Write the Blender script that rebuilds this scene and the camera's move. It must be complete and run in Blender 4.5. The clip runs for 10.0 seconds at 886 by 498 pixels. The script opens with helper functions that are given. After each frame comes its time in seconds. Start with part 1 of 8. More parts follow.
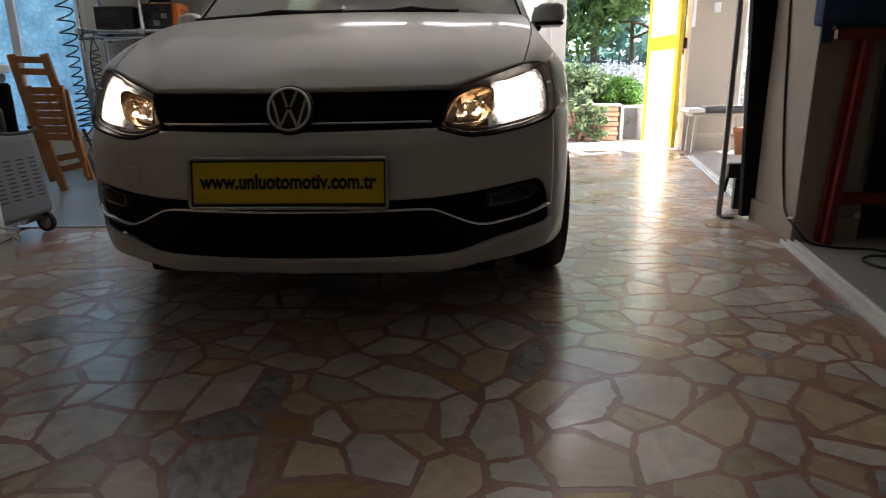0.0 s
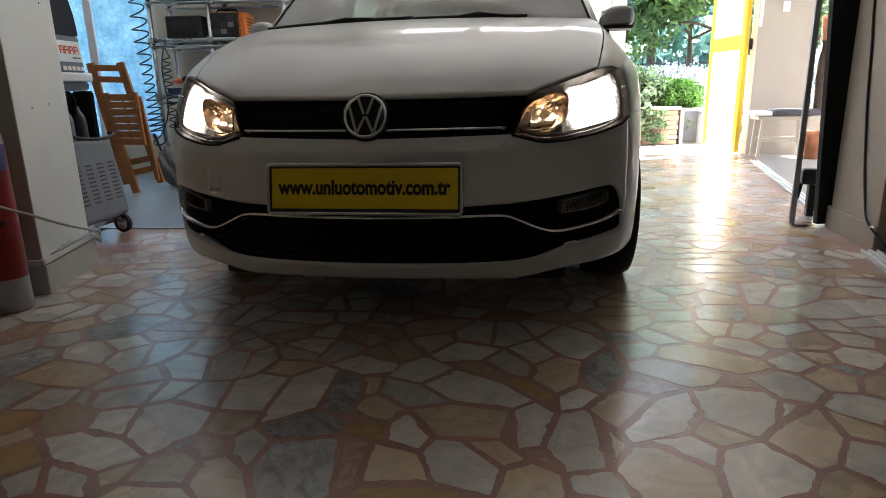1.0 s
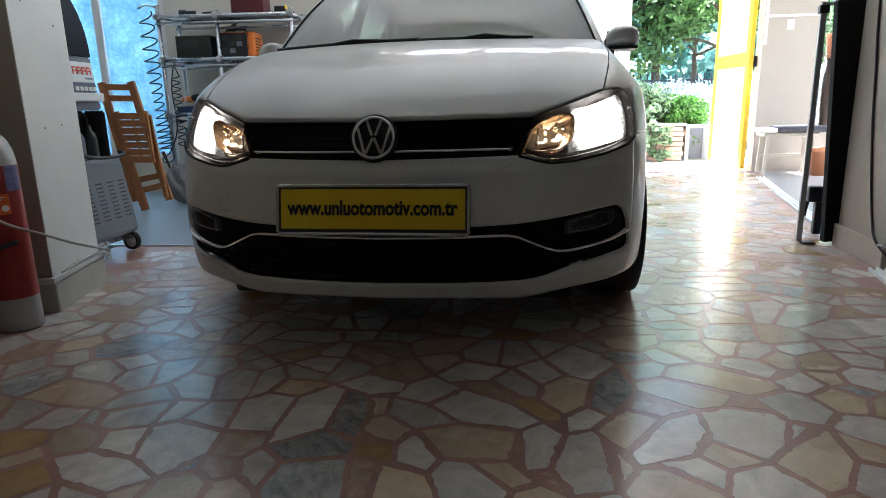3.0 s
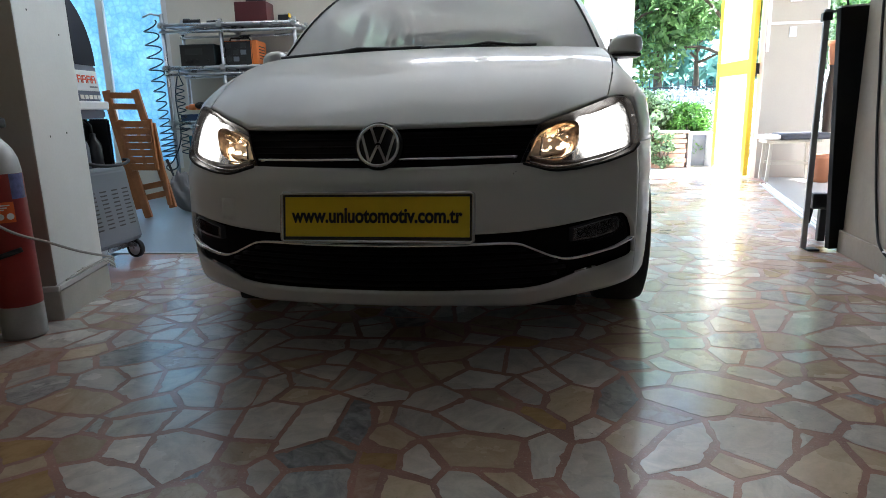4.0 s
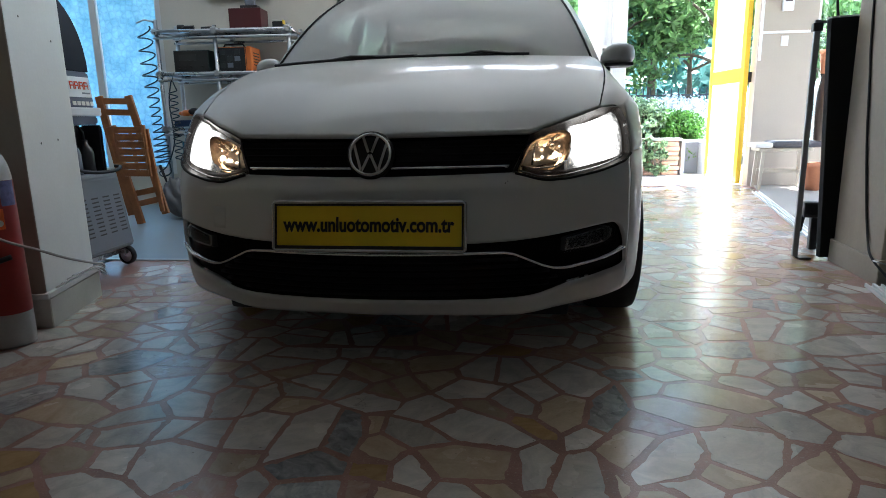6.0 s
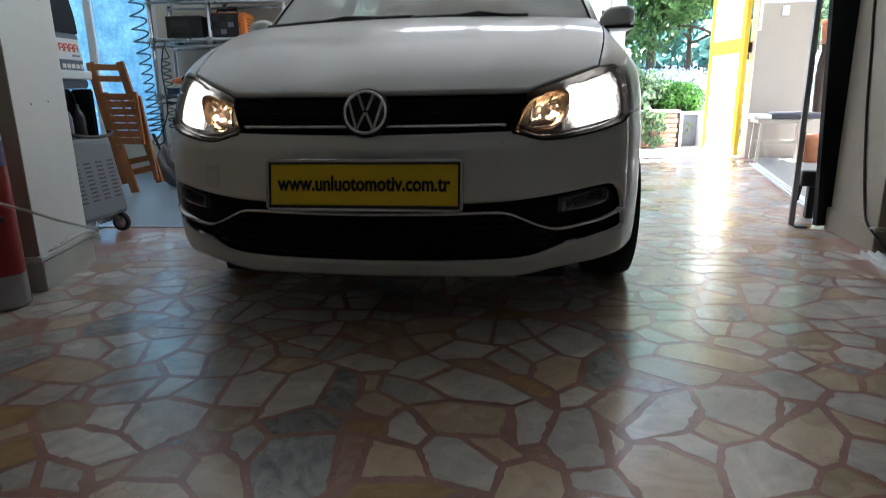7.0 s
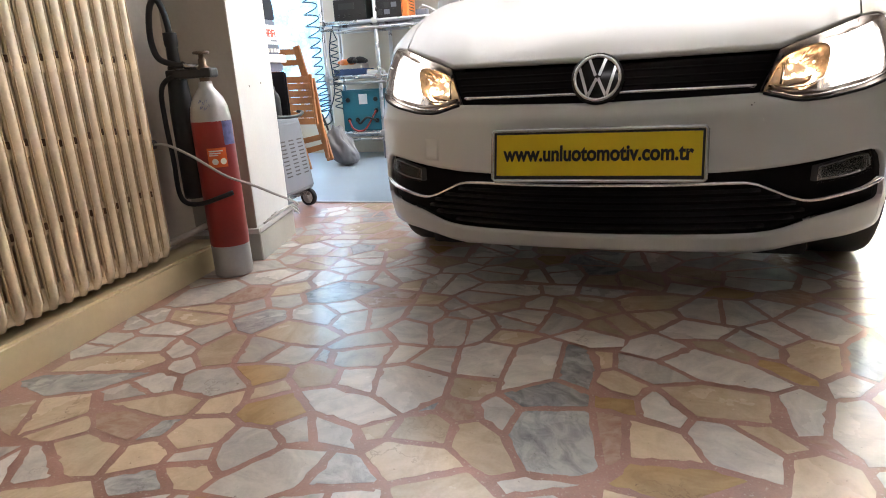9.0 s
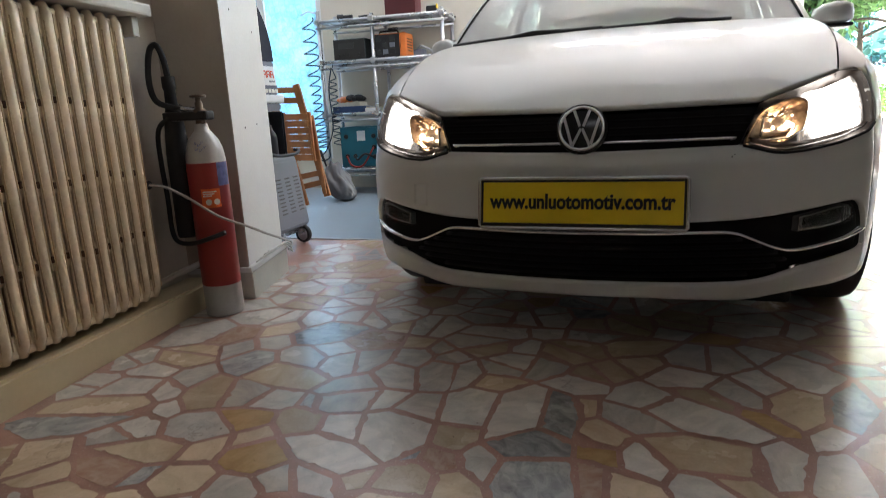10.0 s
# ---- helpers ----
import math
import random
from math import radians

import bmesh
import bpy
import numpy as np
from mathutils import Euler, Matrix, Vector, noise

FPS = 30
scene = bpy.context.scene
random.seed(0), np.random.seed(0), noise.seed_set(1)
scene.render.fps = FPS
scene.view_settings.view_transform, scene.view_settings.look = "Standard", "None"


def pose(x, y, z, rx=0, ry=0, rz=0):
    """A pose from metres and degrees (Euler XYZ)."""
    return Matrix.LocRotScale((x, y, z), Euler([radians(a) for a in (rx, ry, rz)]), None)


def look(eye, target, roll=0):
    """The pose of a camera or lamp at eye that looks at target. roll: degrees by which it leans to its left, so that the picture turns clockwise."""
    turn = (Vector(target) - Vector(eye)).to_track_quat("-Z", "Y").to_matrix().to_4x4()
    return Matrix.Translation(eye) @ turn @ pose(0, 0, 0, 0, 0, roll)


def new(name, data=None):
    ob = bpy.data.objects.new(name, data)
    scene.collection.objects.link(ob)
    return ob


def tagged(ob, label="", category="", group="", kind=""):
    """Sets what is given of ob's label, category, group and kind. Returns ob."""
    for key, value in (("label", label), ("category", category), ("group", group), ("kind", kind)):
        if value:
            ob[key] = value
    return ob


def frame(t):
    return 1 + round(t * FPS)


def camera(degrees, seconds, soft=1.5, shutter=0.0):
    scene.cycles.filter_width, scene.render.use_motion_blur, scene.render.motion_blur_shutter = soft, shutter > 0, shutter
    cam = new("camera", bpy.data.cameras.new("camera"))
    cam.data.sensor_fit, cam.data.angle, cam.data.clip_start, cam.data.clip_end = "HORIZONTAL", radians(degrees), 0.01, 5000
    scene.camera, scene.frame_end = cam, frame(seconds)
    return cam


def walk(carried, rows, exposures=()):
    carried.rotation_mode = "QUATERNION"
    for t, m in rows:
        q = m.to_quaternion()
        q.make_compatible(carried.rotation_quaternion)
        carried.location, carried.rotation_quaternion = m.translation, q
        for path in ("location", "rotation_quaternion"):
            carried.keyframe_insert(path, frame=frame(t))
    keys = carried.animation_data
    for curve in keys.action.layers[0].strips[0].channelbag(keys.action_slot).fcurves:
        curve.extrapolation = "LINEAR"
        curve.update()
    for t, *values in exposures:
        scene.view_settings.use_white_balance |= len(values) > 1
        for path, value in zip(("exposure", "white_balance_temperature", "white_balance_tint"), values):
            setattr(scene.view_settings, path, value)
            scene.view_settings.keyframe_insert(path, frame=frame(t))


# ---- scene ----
cam = camera(71.8, 10.0, soft=0.72, shutter=0.5)
PATH = [
    (0, (0.455, -0.054, 0.72), (0.402, 1.879, 0.208), -0.8),
    (0.5, (0.415, -0.058, 0.731), (0.277, 1.872, 0.225), -1.7),
    (1, (0.387, -0.054, 0.729), (0.179, 1.871, 0.23), -1.2),
    (1.5, (0.392, -0.063, 0.735), (0.175, 1.864, 0.244), -1.7),
    (2, (0.392, -0.06, 0.74), (0.192, 1.871, 0.26), -1.8),
    (2.5, (0.389, -0.061, 0.739), (0.184, 1.871, 0.265), -1.7),
    (3, (0.383, -0.061, 0.745), (0.157, 1.874, 0.294), -1.3),
    (4.5, (0.376, -0.057, 0.747), (0.141, 1.883, 0.32), -1.4),
    (5, (0.382, -0.056, 0.754), (0.155, 1.885, 0.329), -1.1),
    (6.5, (0.384, -0.053, 0.755), (0.174, 1.894, 0.348), -1.1),
    (7, (0.384, -0.052, 0.711), (0.18, 1.877, 0.222), -0.9),
    (7.5, (0.375, -0.045, 0.694), (0.161, 1.868, 0.148), -1.0),
    (8, (0.302, -0.043, 0.683), (0.01, 1.857, 0.132), -1.7),
    (8.2, (0.239, -0.049, 0.687), (-0.19, 1.824, 0.134), -2.6),
    (8.5, (0.15, -0.05, 0.671), (-0.367, 1.791, 0.086), -3.0),
    (9, (0.11, -0.068, 0.696), (-0.492, 1.76, 0.152), -3.4),
    (9.5, (0.122, -0.064, 0.709), (-0.467, 1.775, 0.189), -2.7),
    (10, (0.147, -0.064, 0.734), (-0.456, 1.791, 0.29), -2.8),
]
walk(cam, [(t, look(eye, target, roll)) for t, eye, target, roll in PATH],
     [(0.0, 2.82, 6620, 18), (0.5, 2.85, 6420, 17), (1.0, 3.4, 6370, 15), (1.5, 3.8, 6170, 15), (2.0, 3.6, 6000, 13), (2.5, 3.6, 5870, 12), (4.5, 3.68, 5690, 11), (5.0, 3.7, 5680, 11), (6.5, 3.25, 5520, 9), (7.0, 3.4, 5720, 11),
      (7.5, 4.35, 5920, 15), (8.0, 4.4, 6120, 17), (8.5, 5.35, 6170, 18), (9.0, 5.4, 6360, 19), (9.5, 4.8, 6220, 18), (10.0, 4.4, 6120, 16)])

# ---- light ----
SUN_EL, SUN_ROT = 60.0, 62.0      # degrees; rotation from +y towards +x
world = bpy.data.worlds.new("sky")
scene.world = world
world.use_nodes = True
wn, wl = world.node_tree.nodes, world.node_tree.links
sky = wn.new("ShaderNodeTexSky")
sky.sky_type, sky.sun_disc = "NISHITA", False
sky.sun_elevation, sky.sun_rotation = radians(SUN_EL), radians(SUN_ROT)
wl.new(sky.outputs[0], wn["Background"].inputs[0])
wn["Background"].inputs[1].default_value = 0.15

sun = new("sun", bpy.data.lights.new("sun", "SUN"))
sun.data.energy, sun.data.angle, sun.data.color = 5.0, radians(0.5), (1.0, 0.95, 0.88)
_e, _r = radians(SUN_EL), radians(SUN_ROT)
sun.matrix_world = look((math.cos(_e) * math.sin(_r) * 20, 6 + math.cos(_e) * math.cos(_r) * 20, math.sin(_e) * 20), (0, 6, 0))


def area_light(name, m, sx, sy, watts, colour):
    lamp = new(name, bpy.data.lights.new(name, "AREA"))
    lamp.data.shape, lamp.data.size, lamp.data.size_y = "RECTANGLE", sx, sy
    lamp.data.energy, lamp.data.color = watts, colour
    lamp.matrix_world = m
    return lamp


# daylight standing in the film-covered window
area_light("daylight_west", look((-3.1, 5.52, 1.3), (-3.1, 0, 0.8)), 1.1, 1.8, 0.26, (0.72, 0.9, 1.0))

# daylight standing in the wide entrance
area_light("daylight_entrance", look((0.95, 6.80, 1.45), (0.95, 3.0, 0.9)), 3.4, 1.7, 1.2, (0.96, 0.99, 1.0))

# unseen ceiling lamps added as fill; the entrance three also give the bonnet's bright strips
area_light("fill_lamp_hall", look((0.1, 4.05, 2.96), (0.1, 4.0501, 0)), 3.2, 1.6, 1.8, (0.985, 1.0, 0.94))
area_light("fill_lamp_front", look((0.3, -1.6, 2.96), (0.3, -1.5999, 0)), 1.5, 0.3, 0.12, (1.0, 0.99, 0.95))
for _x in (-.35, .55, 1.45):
    area_light("ceiling_lamp_entrance", look((_x, 6.1, 2.96), (_x, 6.1001, 0)), 0.72, 0.5, 1.15, (0.95, 0.98, 1.0))
area_light("fill_lamp_workshop", look((-2.9, 4.4, 2.96), (-2.9, 4.4001, 0)), 2.8, 2.1, 1.1, (0.96, 0.99, 1.0))


# ---- helpers ----
def part(name, bm, material, parent=None, label="", smooth=False, kind=""):
    me = bpy.data.meshes.new(name)
    if smooth:
        for f in bm.faces:
            f.smooth = True
    bm.normal_update()
    bm.to_mesh(me)
    bm.free()
    for m in (material if isinstance(material, (list, tuple)) else [material]):
        me.materials.append(m)
    ob = new(name, me)
    if parent is not None:
        ob.parent = parent
    if label or kind:
        tagged(ob, label, kind=kind)
    return ob


def thing(name, m, label, category, group="", kind=""):
    ob = new(name)
    ob.matrix_world = m
    ob.empty_display_size = 0.1
    return tagged(ob, label, category, group, kind)


def solid(name, bm, material, label, category, m=None, kind="", smooth=False, group=""):
    """A thing that is one mesh."""
    ob = part(name, bm, material, None, smooth=smooth)
    if m is not None:
        ob.matrix_world = m
    return tagged(ob, label, category, group, kind)


def add_box(bm, lo, hi, bevel=0.0, m=None, seg=2):
    lo, hi = Vector(lo), Vector(hi)
    mat = Matrix.Translation((lo + hi) / 2) @ Matrix.Diagonal((*(hi - lo), 1))
    r = bmesh.ops.create_cube(bm, size=1, matrix=mat)
    vs = r["verts"]
    if bevel:
        es = list({e for v in vs for e in v.link_edges})
        r = bmesh.ops.bevel(bm, geom=es, offset=bevel, segments=seg, affect="EDGES", profile=0.6)
        vs = list({v for f in r["faces"] for v in f.verts} | {v for v in vs if v.is_valid})
    if m is not None:
        bmesh.ops.transform(bm, matrix=m, verts=vs)
    return vs


def box(lo, hi, bevel=0.0, m=None, seg=2):
    bm = bmesh.new()
    add_box(bm, lo, hi, bevel, m, seg)
    return bm


def add_tube(bm, pts, r, n=10, closed=False, cap=True):
    """A round bar along points; r is one radius or one for each point."""
    pts = [Vector(p) for p in pts]
    rs = r if isinstance(r, (list, tuple)) else [r] * len(pts)
    rings, up = [], None
    k = len(pts)
    for i, p in enumerate(pts):
        a = pts[(i - 1) % k] if (closed or i) else p
        b = pts[(i + 1) % k] if (closed or i < k - 1) else p
        d = (b - a).normalized()
        if up is None:
            up = d.orthogonal().normalized()
        up = (up - d * up.dot(d)).normalized()
        side = d.cross(up)
        rings.append([bm.verts.new(p + rs[i] * (math.cos(j * math.tau / n) * up + math.sin(j * math.tau / n) * side)) for j in range(n)])
    for i in range(k if closed else k - 1):
        a, b = rings[i], rings[(i + 1) % k]
        for j in range(n):
            bm.faces.new((a[j], a[(j + 1) % n], b[(j + 1) % n], b[j]))
    if cap and not closed:
        bm.faces.new(rings[0][::-1])
        bm.faces.new(rings[-1])
    return rings


def tube(pts, r, n=10, closed=False):
    bm = bmesh.new()
    add_tube(bm, pts, r, n, closed)
    return bm


def add_lathe(bm, profile, n=32, m=None):
    """A turned body: profile of (radius, height) about z."""
    rings = []
    for r, z in profile:
        if r < 1e-5:
            rings.append([bm.verts.new((0, 0, z))])
        else:
            rings.append([bm.verts.new((r * math.cos(j * math.tau / n), r * math.sin(j * math.tau / n), z)) for j in range(n)])
    for a, b in zip(rings, rings[1:]):
        for j in range(n):
            k = (j + 1) % n
            if len(a) == 1 and len(b) > 1:
                bm.faces.new((a[0], b[k], b[j]))
            elif len(b) == 1 and len(a) > 1:
                bm.faces.new((a[j], a[k], b[0]))
            elif len(a) > 1:
                bm.faces.new((a[j], a[k], b[k], b[j]))
    if m is not None:
        bmesh.ops.transform(bm, matrix=m, verts=[v for r in rings for v in r])
    return rings


def lathe(profile, n=32, m=None):
    bm = bmesh.new()
    add_lathe(bm, profile, n, m)
    return bm


def add_grid(bm, rows, flip=False):
    vs = [[bm.verts.new(p) for p in row] for row in rows]
    for a, b in zip(vs, vs[1:]):
        for j in range(len(a) - 1):
            q = (a[j], a[j + 1], b[j + 1], b[j])
            try:
                bm.faces.new(q[::-1] if flip else q)
            except ValueError:
                pass
    return vs


def spline(pts, n=12):
    """A smooth curve through points."""
    p = [np.array(q, float) for q in pts]
    p = [2 * p[0] - p[1]] + p + [2 * p[-1] - p[-2]]
    out = []
    for i in range(1, len(p) - 2):
        a, b, c, d = p[i - 1:i + 3]
        for t in np.linspace(0, 1, n, endpoint=False):
            out.append(0.5 * (2 * b + (c - a) * t + (2 * a - 5 * b + 4 * c - d) * t * t + (3 * b - a - 3 * c + d) * t ** 3))
    out.append(p[-2])
    return [tuple(float(c) for c in q) for q in out]


def text_mesh(body, size, extrude, bold=0.0):
    cu = bpy.data.curves.new("writing", "FONT")
    cu.body, cu.size, cu.extrude, cu.offset = body, size, extrude, bold
    cu.align_x, cu.align_y = "CENTER", "CENTER"
    ob = bpy.data.objects.new("writing", cu)
    scene.collection.objects.link(ob)
    me = bpy.data.meshes.new_from_object(ob.evaluated_get(bpy.context.evaluated_depsgraph_get()))
    bpy.data.objects.remove(ob)
    bpy.data.curves.remove(cu)
    return me


# ---- materials ----
def material(name, colour, rough=0.5, metal=0.0, spec=0.5, vary=0.12, scale=6.0, fine=90.0, bump=0.15, coat=0.0, island=0.0, random_ob=0.0, dirt=None, dirt_amount=0.0, coat_rough=0.11):
    """A painted, plastic or stone-like surface with two scales of variation and fine relief."""
    m = bpy.data.materials.new(name)
    m.use_nodes = True
    n, l = m.node_tree.nodes, m.node_tree.links
    b = n["Principled BSDF"]
    tc = n.new("ShaderNodeTexCoord")
    big, small = n.new("ShaderNodeTexNoise"), n.new("ShaderNodeTexNoise")
    big.inputs["Scale"].default_value, big.inputs["Detail"].default_value = scale, 5
    small.inputs["Scale"].default_value, small.inputs["Detail"].default_value = fine, 3
    l.new(tc.outputs["Object"], big.inputs["Vector"])
    l.new(tc.outputs["Object"], small.inputs["Vector"])
    mix = n.new("ShaderNodeMath")
    mix.operation = "MULTIPLY_ADD"
    l.new(small.outputs[0], mix.inputs[0])
    mix.inputs[1].default_value = 0.4
    l.new(big.outputs[0], mix.inputs[2])
    ramp = n.new("ShaderNodeMapRange")
    ramp.inputs[1].default_value, ramp.inputs[2].default_value = 0.4, 1.0
    ramp.inputs[3].default_value, ramp.inputs[4].default_value = 1 - vary, 1 + vary
    l.new(mix.outputs[0], ramp.inputs[0])
    hsv = n.new("ShaderNodeHueSaturation")
    hsv.inputs["Color"].default_value = (*colour, 1)
    value = ramp.outputs[0]
    if random_ob or island:
        src = n.new("ShaderNodeObjectInfo").outputs["Random"] if random_ob else n.new("ShaderNodeNewGeometry").outputs["Random Per Island"]
        rr = n.new("ShaderNodeMapRange")
        rr.inputs[3].default_value, rr.inputs[4].default_value = 1 - (random_ob or island), 1 + (random_ob or island)
        l.new(src, rr.inputs[0])
        mul = n.new("ShaderNodeMath")
        mul.operation = "MULTIPLY"
        l.new(rr.outputs[0], mul.inputs[0])
        l.new(value, mul.inputs[1])
        value = mul.outputs[0]
    l.new(value, hsv.inputs["Value"])
    out = hsv.outputs[0]
    if dirt is not None:
        dn = n.new("ShaderNodeTexNoise")
        dn.inputs["Scale"].default_value, dn.inputs["Detail"].default_value = scale * 0.6, 9
        dn.inputs["Roughness"].default_value = 0.7
        l.new(tc.outputs["Object"], dn.inputs["Vector"])
        dr = n.new("ShaderNodeMapRange")
        dr.inputs[1].default_value, dr.inputs[2].default_value, dr.inputs[4].default_value = 0.40, 0.85, dirt_amount
        l.new(dn.outputs[0], dr.inputs[0])
        mx = n.new("ShaderNodeMixRGB")
        l.new(dr.outputs[0], mx.inputs[0])
        l.new(out, mx.inputs[1])
        mx.inputs[2].default_value = (*dirt, 1)
        out = mx.outputs[0]
    l.new(out, b.inputs["Base Color"])
    rm = n.new("ShaderNodeMapRange")
    rm.inputs[3].default_value, rm.inputs[4].default_value = max(0.02, rough * 0.8), min(1, rough * 1.2)
    l.new(big.outputs[0], rm.inputs[0])
    l.new(rm.outputs[0], b.inputs["Roughness"])
    b.inputs["Metallic"].default_value = metal
    b.inputs["Specular IOR Level"].default_value = spec
    b.inputs["Coat Weight"].default_value = coat
    b.inputs["Coat Roughness"].default_value = coat_rough
    if bump:
        bp = n.new("ShaderNodeBump")
        bp.inputs["Strength"].default_value, bp.inputs["Distance"].default_value = bump, 0.002
        l.new(small.outputs[0], bp.inputs["Height"])
        l.new(bp.outputs[0], b.inputs["Normal"])
    return m


def glow(name, colour, strength):
    m = bpy.data.materials.new(name)
    m.use_nodes = True
    b = m.node_tree.nodes["Principled BSDF"]
    b.inputs["Base Color"].default_value = (*colour, 1)
    b.inputs["Emission Color"].default_value = (*colour, 1)
    b.inputs["Emission Strength"].default_value = strength
    return m


def lit_reflector(name, colour, strength, edge, ripple):
    """Reflector lit by its bulb: brightest at its middle, weaker and uneven towards its rim."""
    m = glow(name, colour, strength)
    n, l = m.node_tree.nodes, m.node_tree.links
    b = n["Principled BSDF"]
    b.inputs["Base Color"].default_value = (.72, .68, .60, 1)
    b.inputs["Metallic"].default_value = 1.0
    b.inputs["Roughness"].default_value = 0.2
    tc, sp = n.new("ShaderNodeTexCoord"), n.new("ShaderNodeSeparateXYZ")
    l.new(tc.outputs["Generated"], sp.inputs[0])

    def mth(op, a, c):
        q = n.new("ShaderNodeMath")
        q.operation = op
        q.use_clamp = False
        for i, v in enumerate((a, c)):
            if isinstance(v, (int, float)):
                q.inputs[i].default_value = v
            else:
                l.new(v, q.inputs[i])
        return q.outputs[0]

    dx = mth("POWER", mth("ABSOLUTE", mth("MULTIPLY", mth("SUBTRACT", sp.outputs[0], .5), 2.0), 0), 3.0)
    dz = mth("POWER", mth("ABSOLUTE", mth("MULTIPLY", mth("SUBTRACT", sp.outputs[2], .5), 2.0), 0), 3.0)
    no = n.new("ShaderNodeTexVoronoi")
    no.inputs["Scale"].default_value = 70
    l.new(tc.outputs["Object"], no.inputs["Vector"])
    r = mth("ADD", mth("ADD", dx, mth("MULTIPLY", dz, .6)), mth("MULTIPLY", mth("SUBTRACT", no.outputs["Distance"], .4), ripple))
    mr = n.new("ShaderNodeMapRange")
    mr.interpolation_type = "SMOOTHSTEP"
    for i, v in enumerate((-0.05, 0.95, strength, strength * edge)):
        mr.inputs[i + 1].default_value = v
    l.new(r, mr.inputs[0])
    l.new(mr.outputs[0], b.inputs["Emission Strength"])
    return m


def clear_glass(name, tint=(1, 1, 1), gloss=1.0, rough=0.0, haze=0.0):
    """Thin glass: see-through with a reflection that grows at grazing angles."""
    m = bpy.data.materials.new(name)
    m.use_nodes = True
    n, l = m.node_tree.nodes, m.node_tree.links
    n.remove(n["Principled BSDF"])
    tr, gl, mx, fr = n.new("ShaderNodeBsdfTransparent"), n.new("ShaderNodeBsdfGlossy"), n.new("ShaderNodeMixShader"), n.new("ShaderNodeFresnel")
    tr.inputs[0].default_value = (*tint, 1)
    gl.inputs["Roughness"].default_value = rough
    gl.inputs["Color"].default_value = (gloss, gloss, gloss, 1)
    fr.inputs[0].default_value = 1.52
    l.new(fr.outputs[0], mx.inputs[0])
    l.new(tr.outputs[0], mx.inputs[1])
    l.new(gl.outputs[0], mx.inputs[2])
    out = mx.outputs[0]
    # pale diffuse layer: dust, and the brightness of reflections put in as colour
    if haze:
        df, m2, ns, mr = n.new("ShaderNodeBsdfDiffuse"), n.new("ShaderNodeMixShader"), n.new("ShaderNodeTexNoise"), n.new("ShaderNodeMapRange")
        df.inputs[0].default_value = (.78, .77, .75, 1)
        ns.inputs["Scale"].default_value, ns.inputs["Detail"].default_value = 3.0, 8
        mr.inputs[3].default_value, mr.inputs[4].default_value = haze * .8, haze * 1.2
        l.new(n.new("ShaderNodeTexCoord").outputs["Object"], ns.inputs["Vector"])
        l.new(ns.outputs[0], mr.inputs[0])
        l.new(mr.outputs[0], m2.inputs[0])
        l.new(out, m2.inputs[1])
        l.new(df.outputs[0], m2.inputs[2])
        out = m2.outputs[0]
    l.new(out, n["Material Output"].inputs[0])
    return m


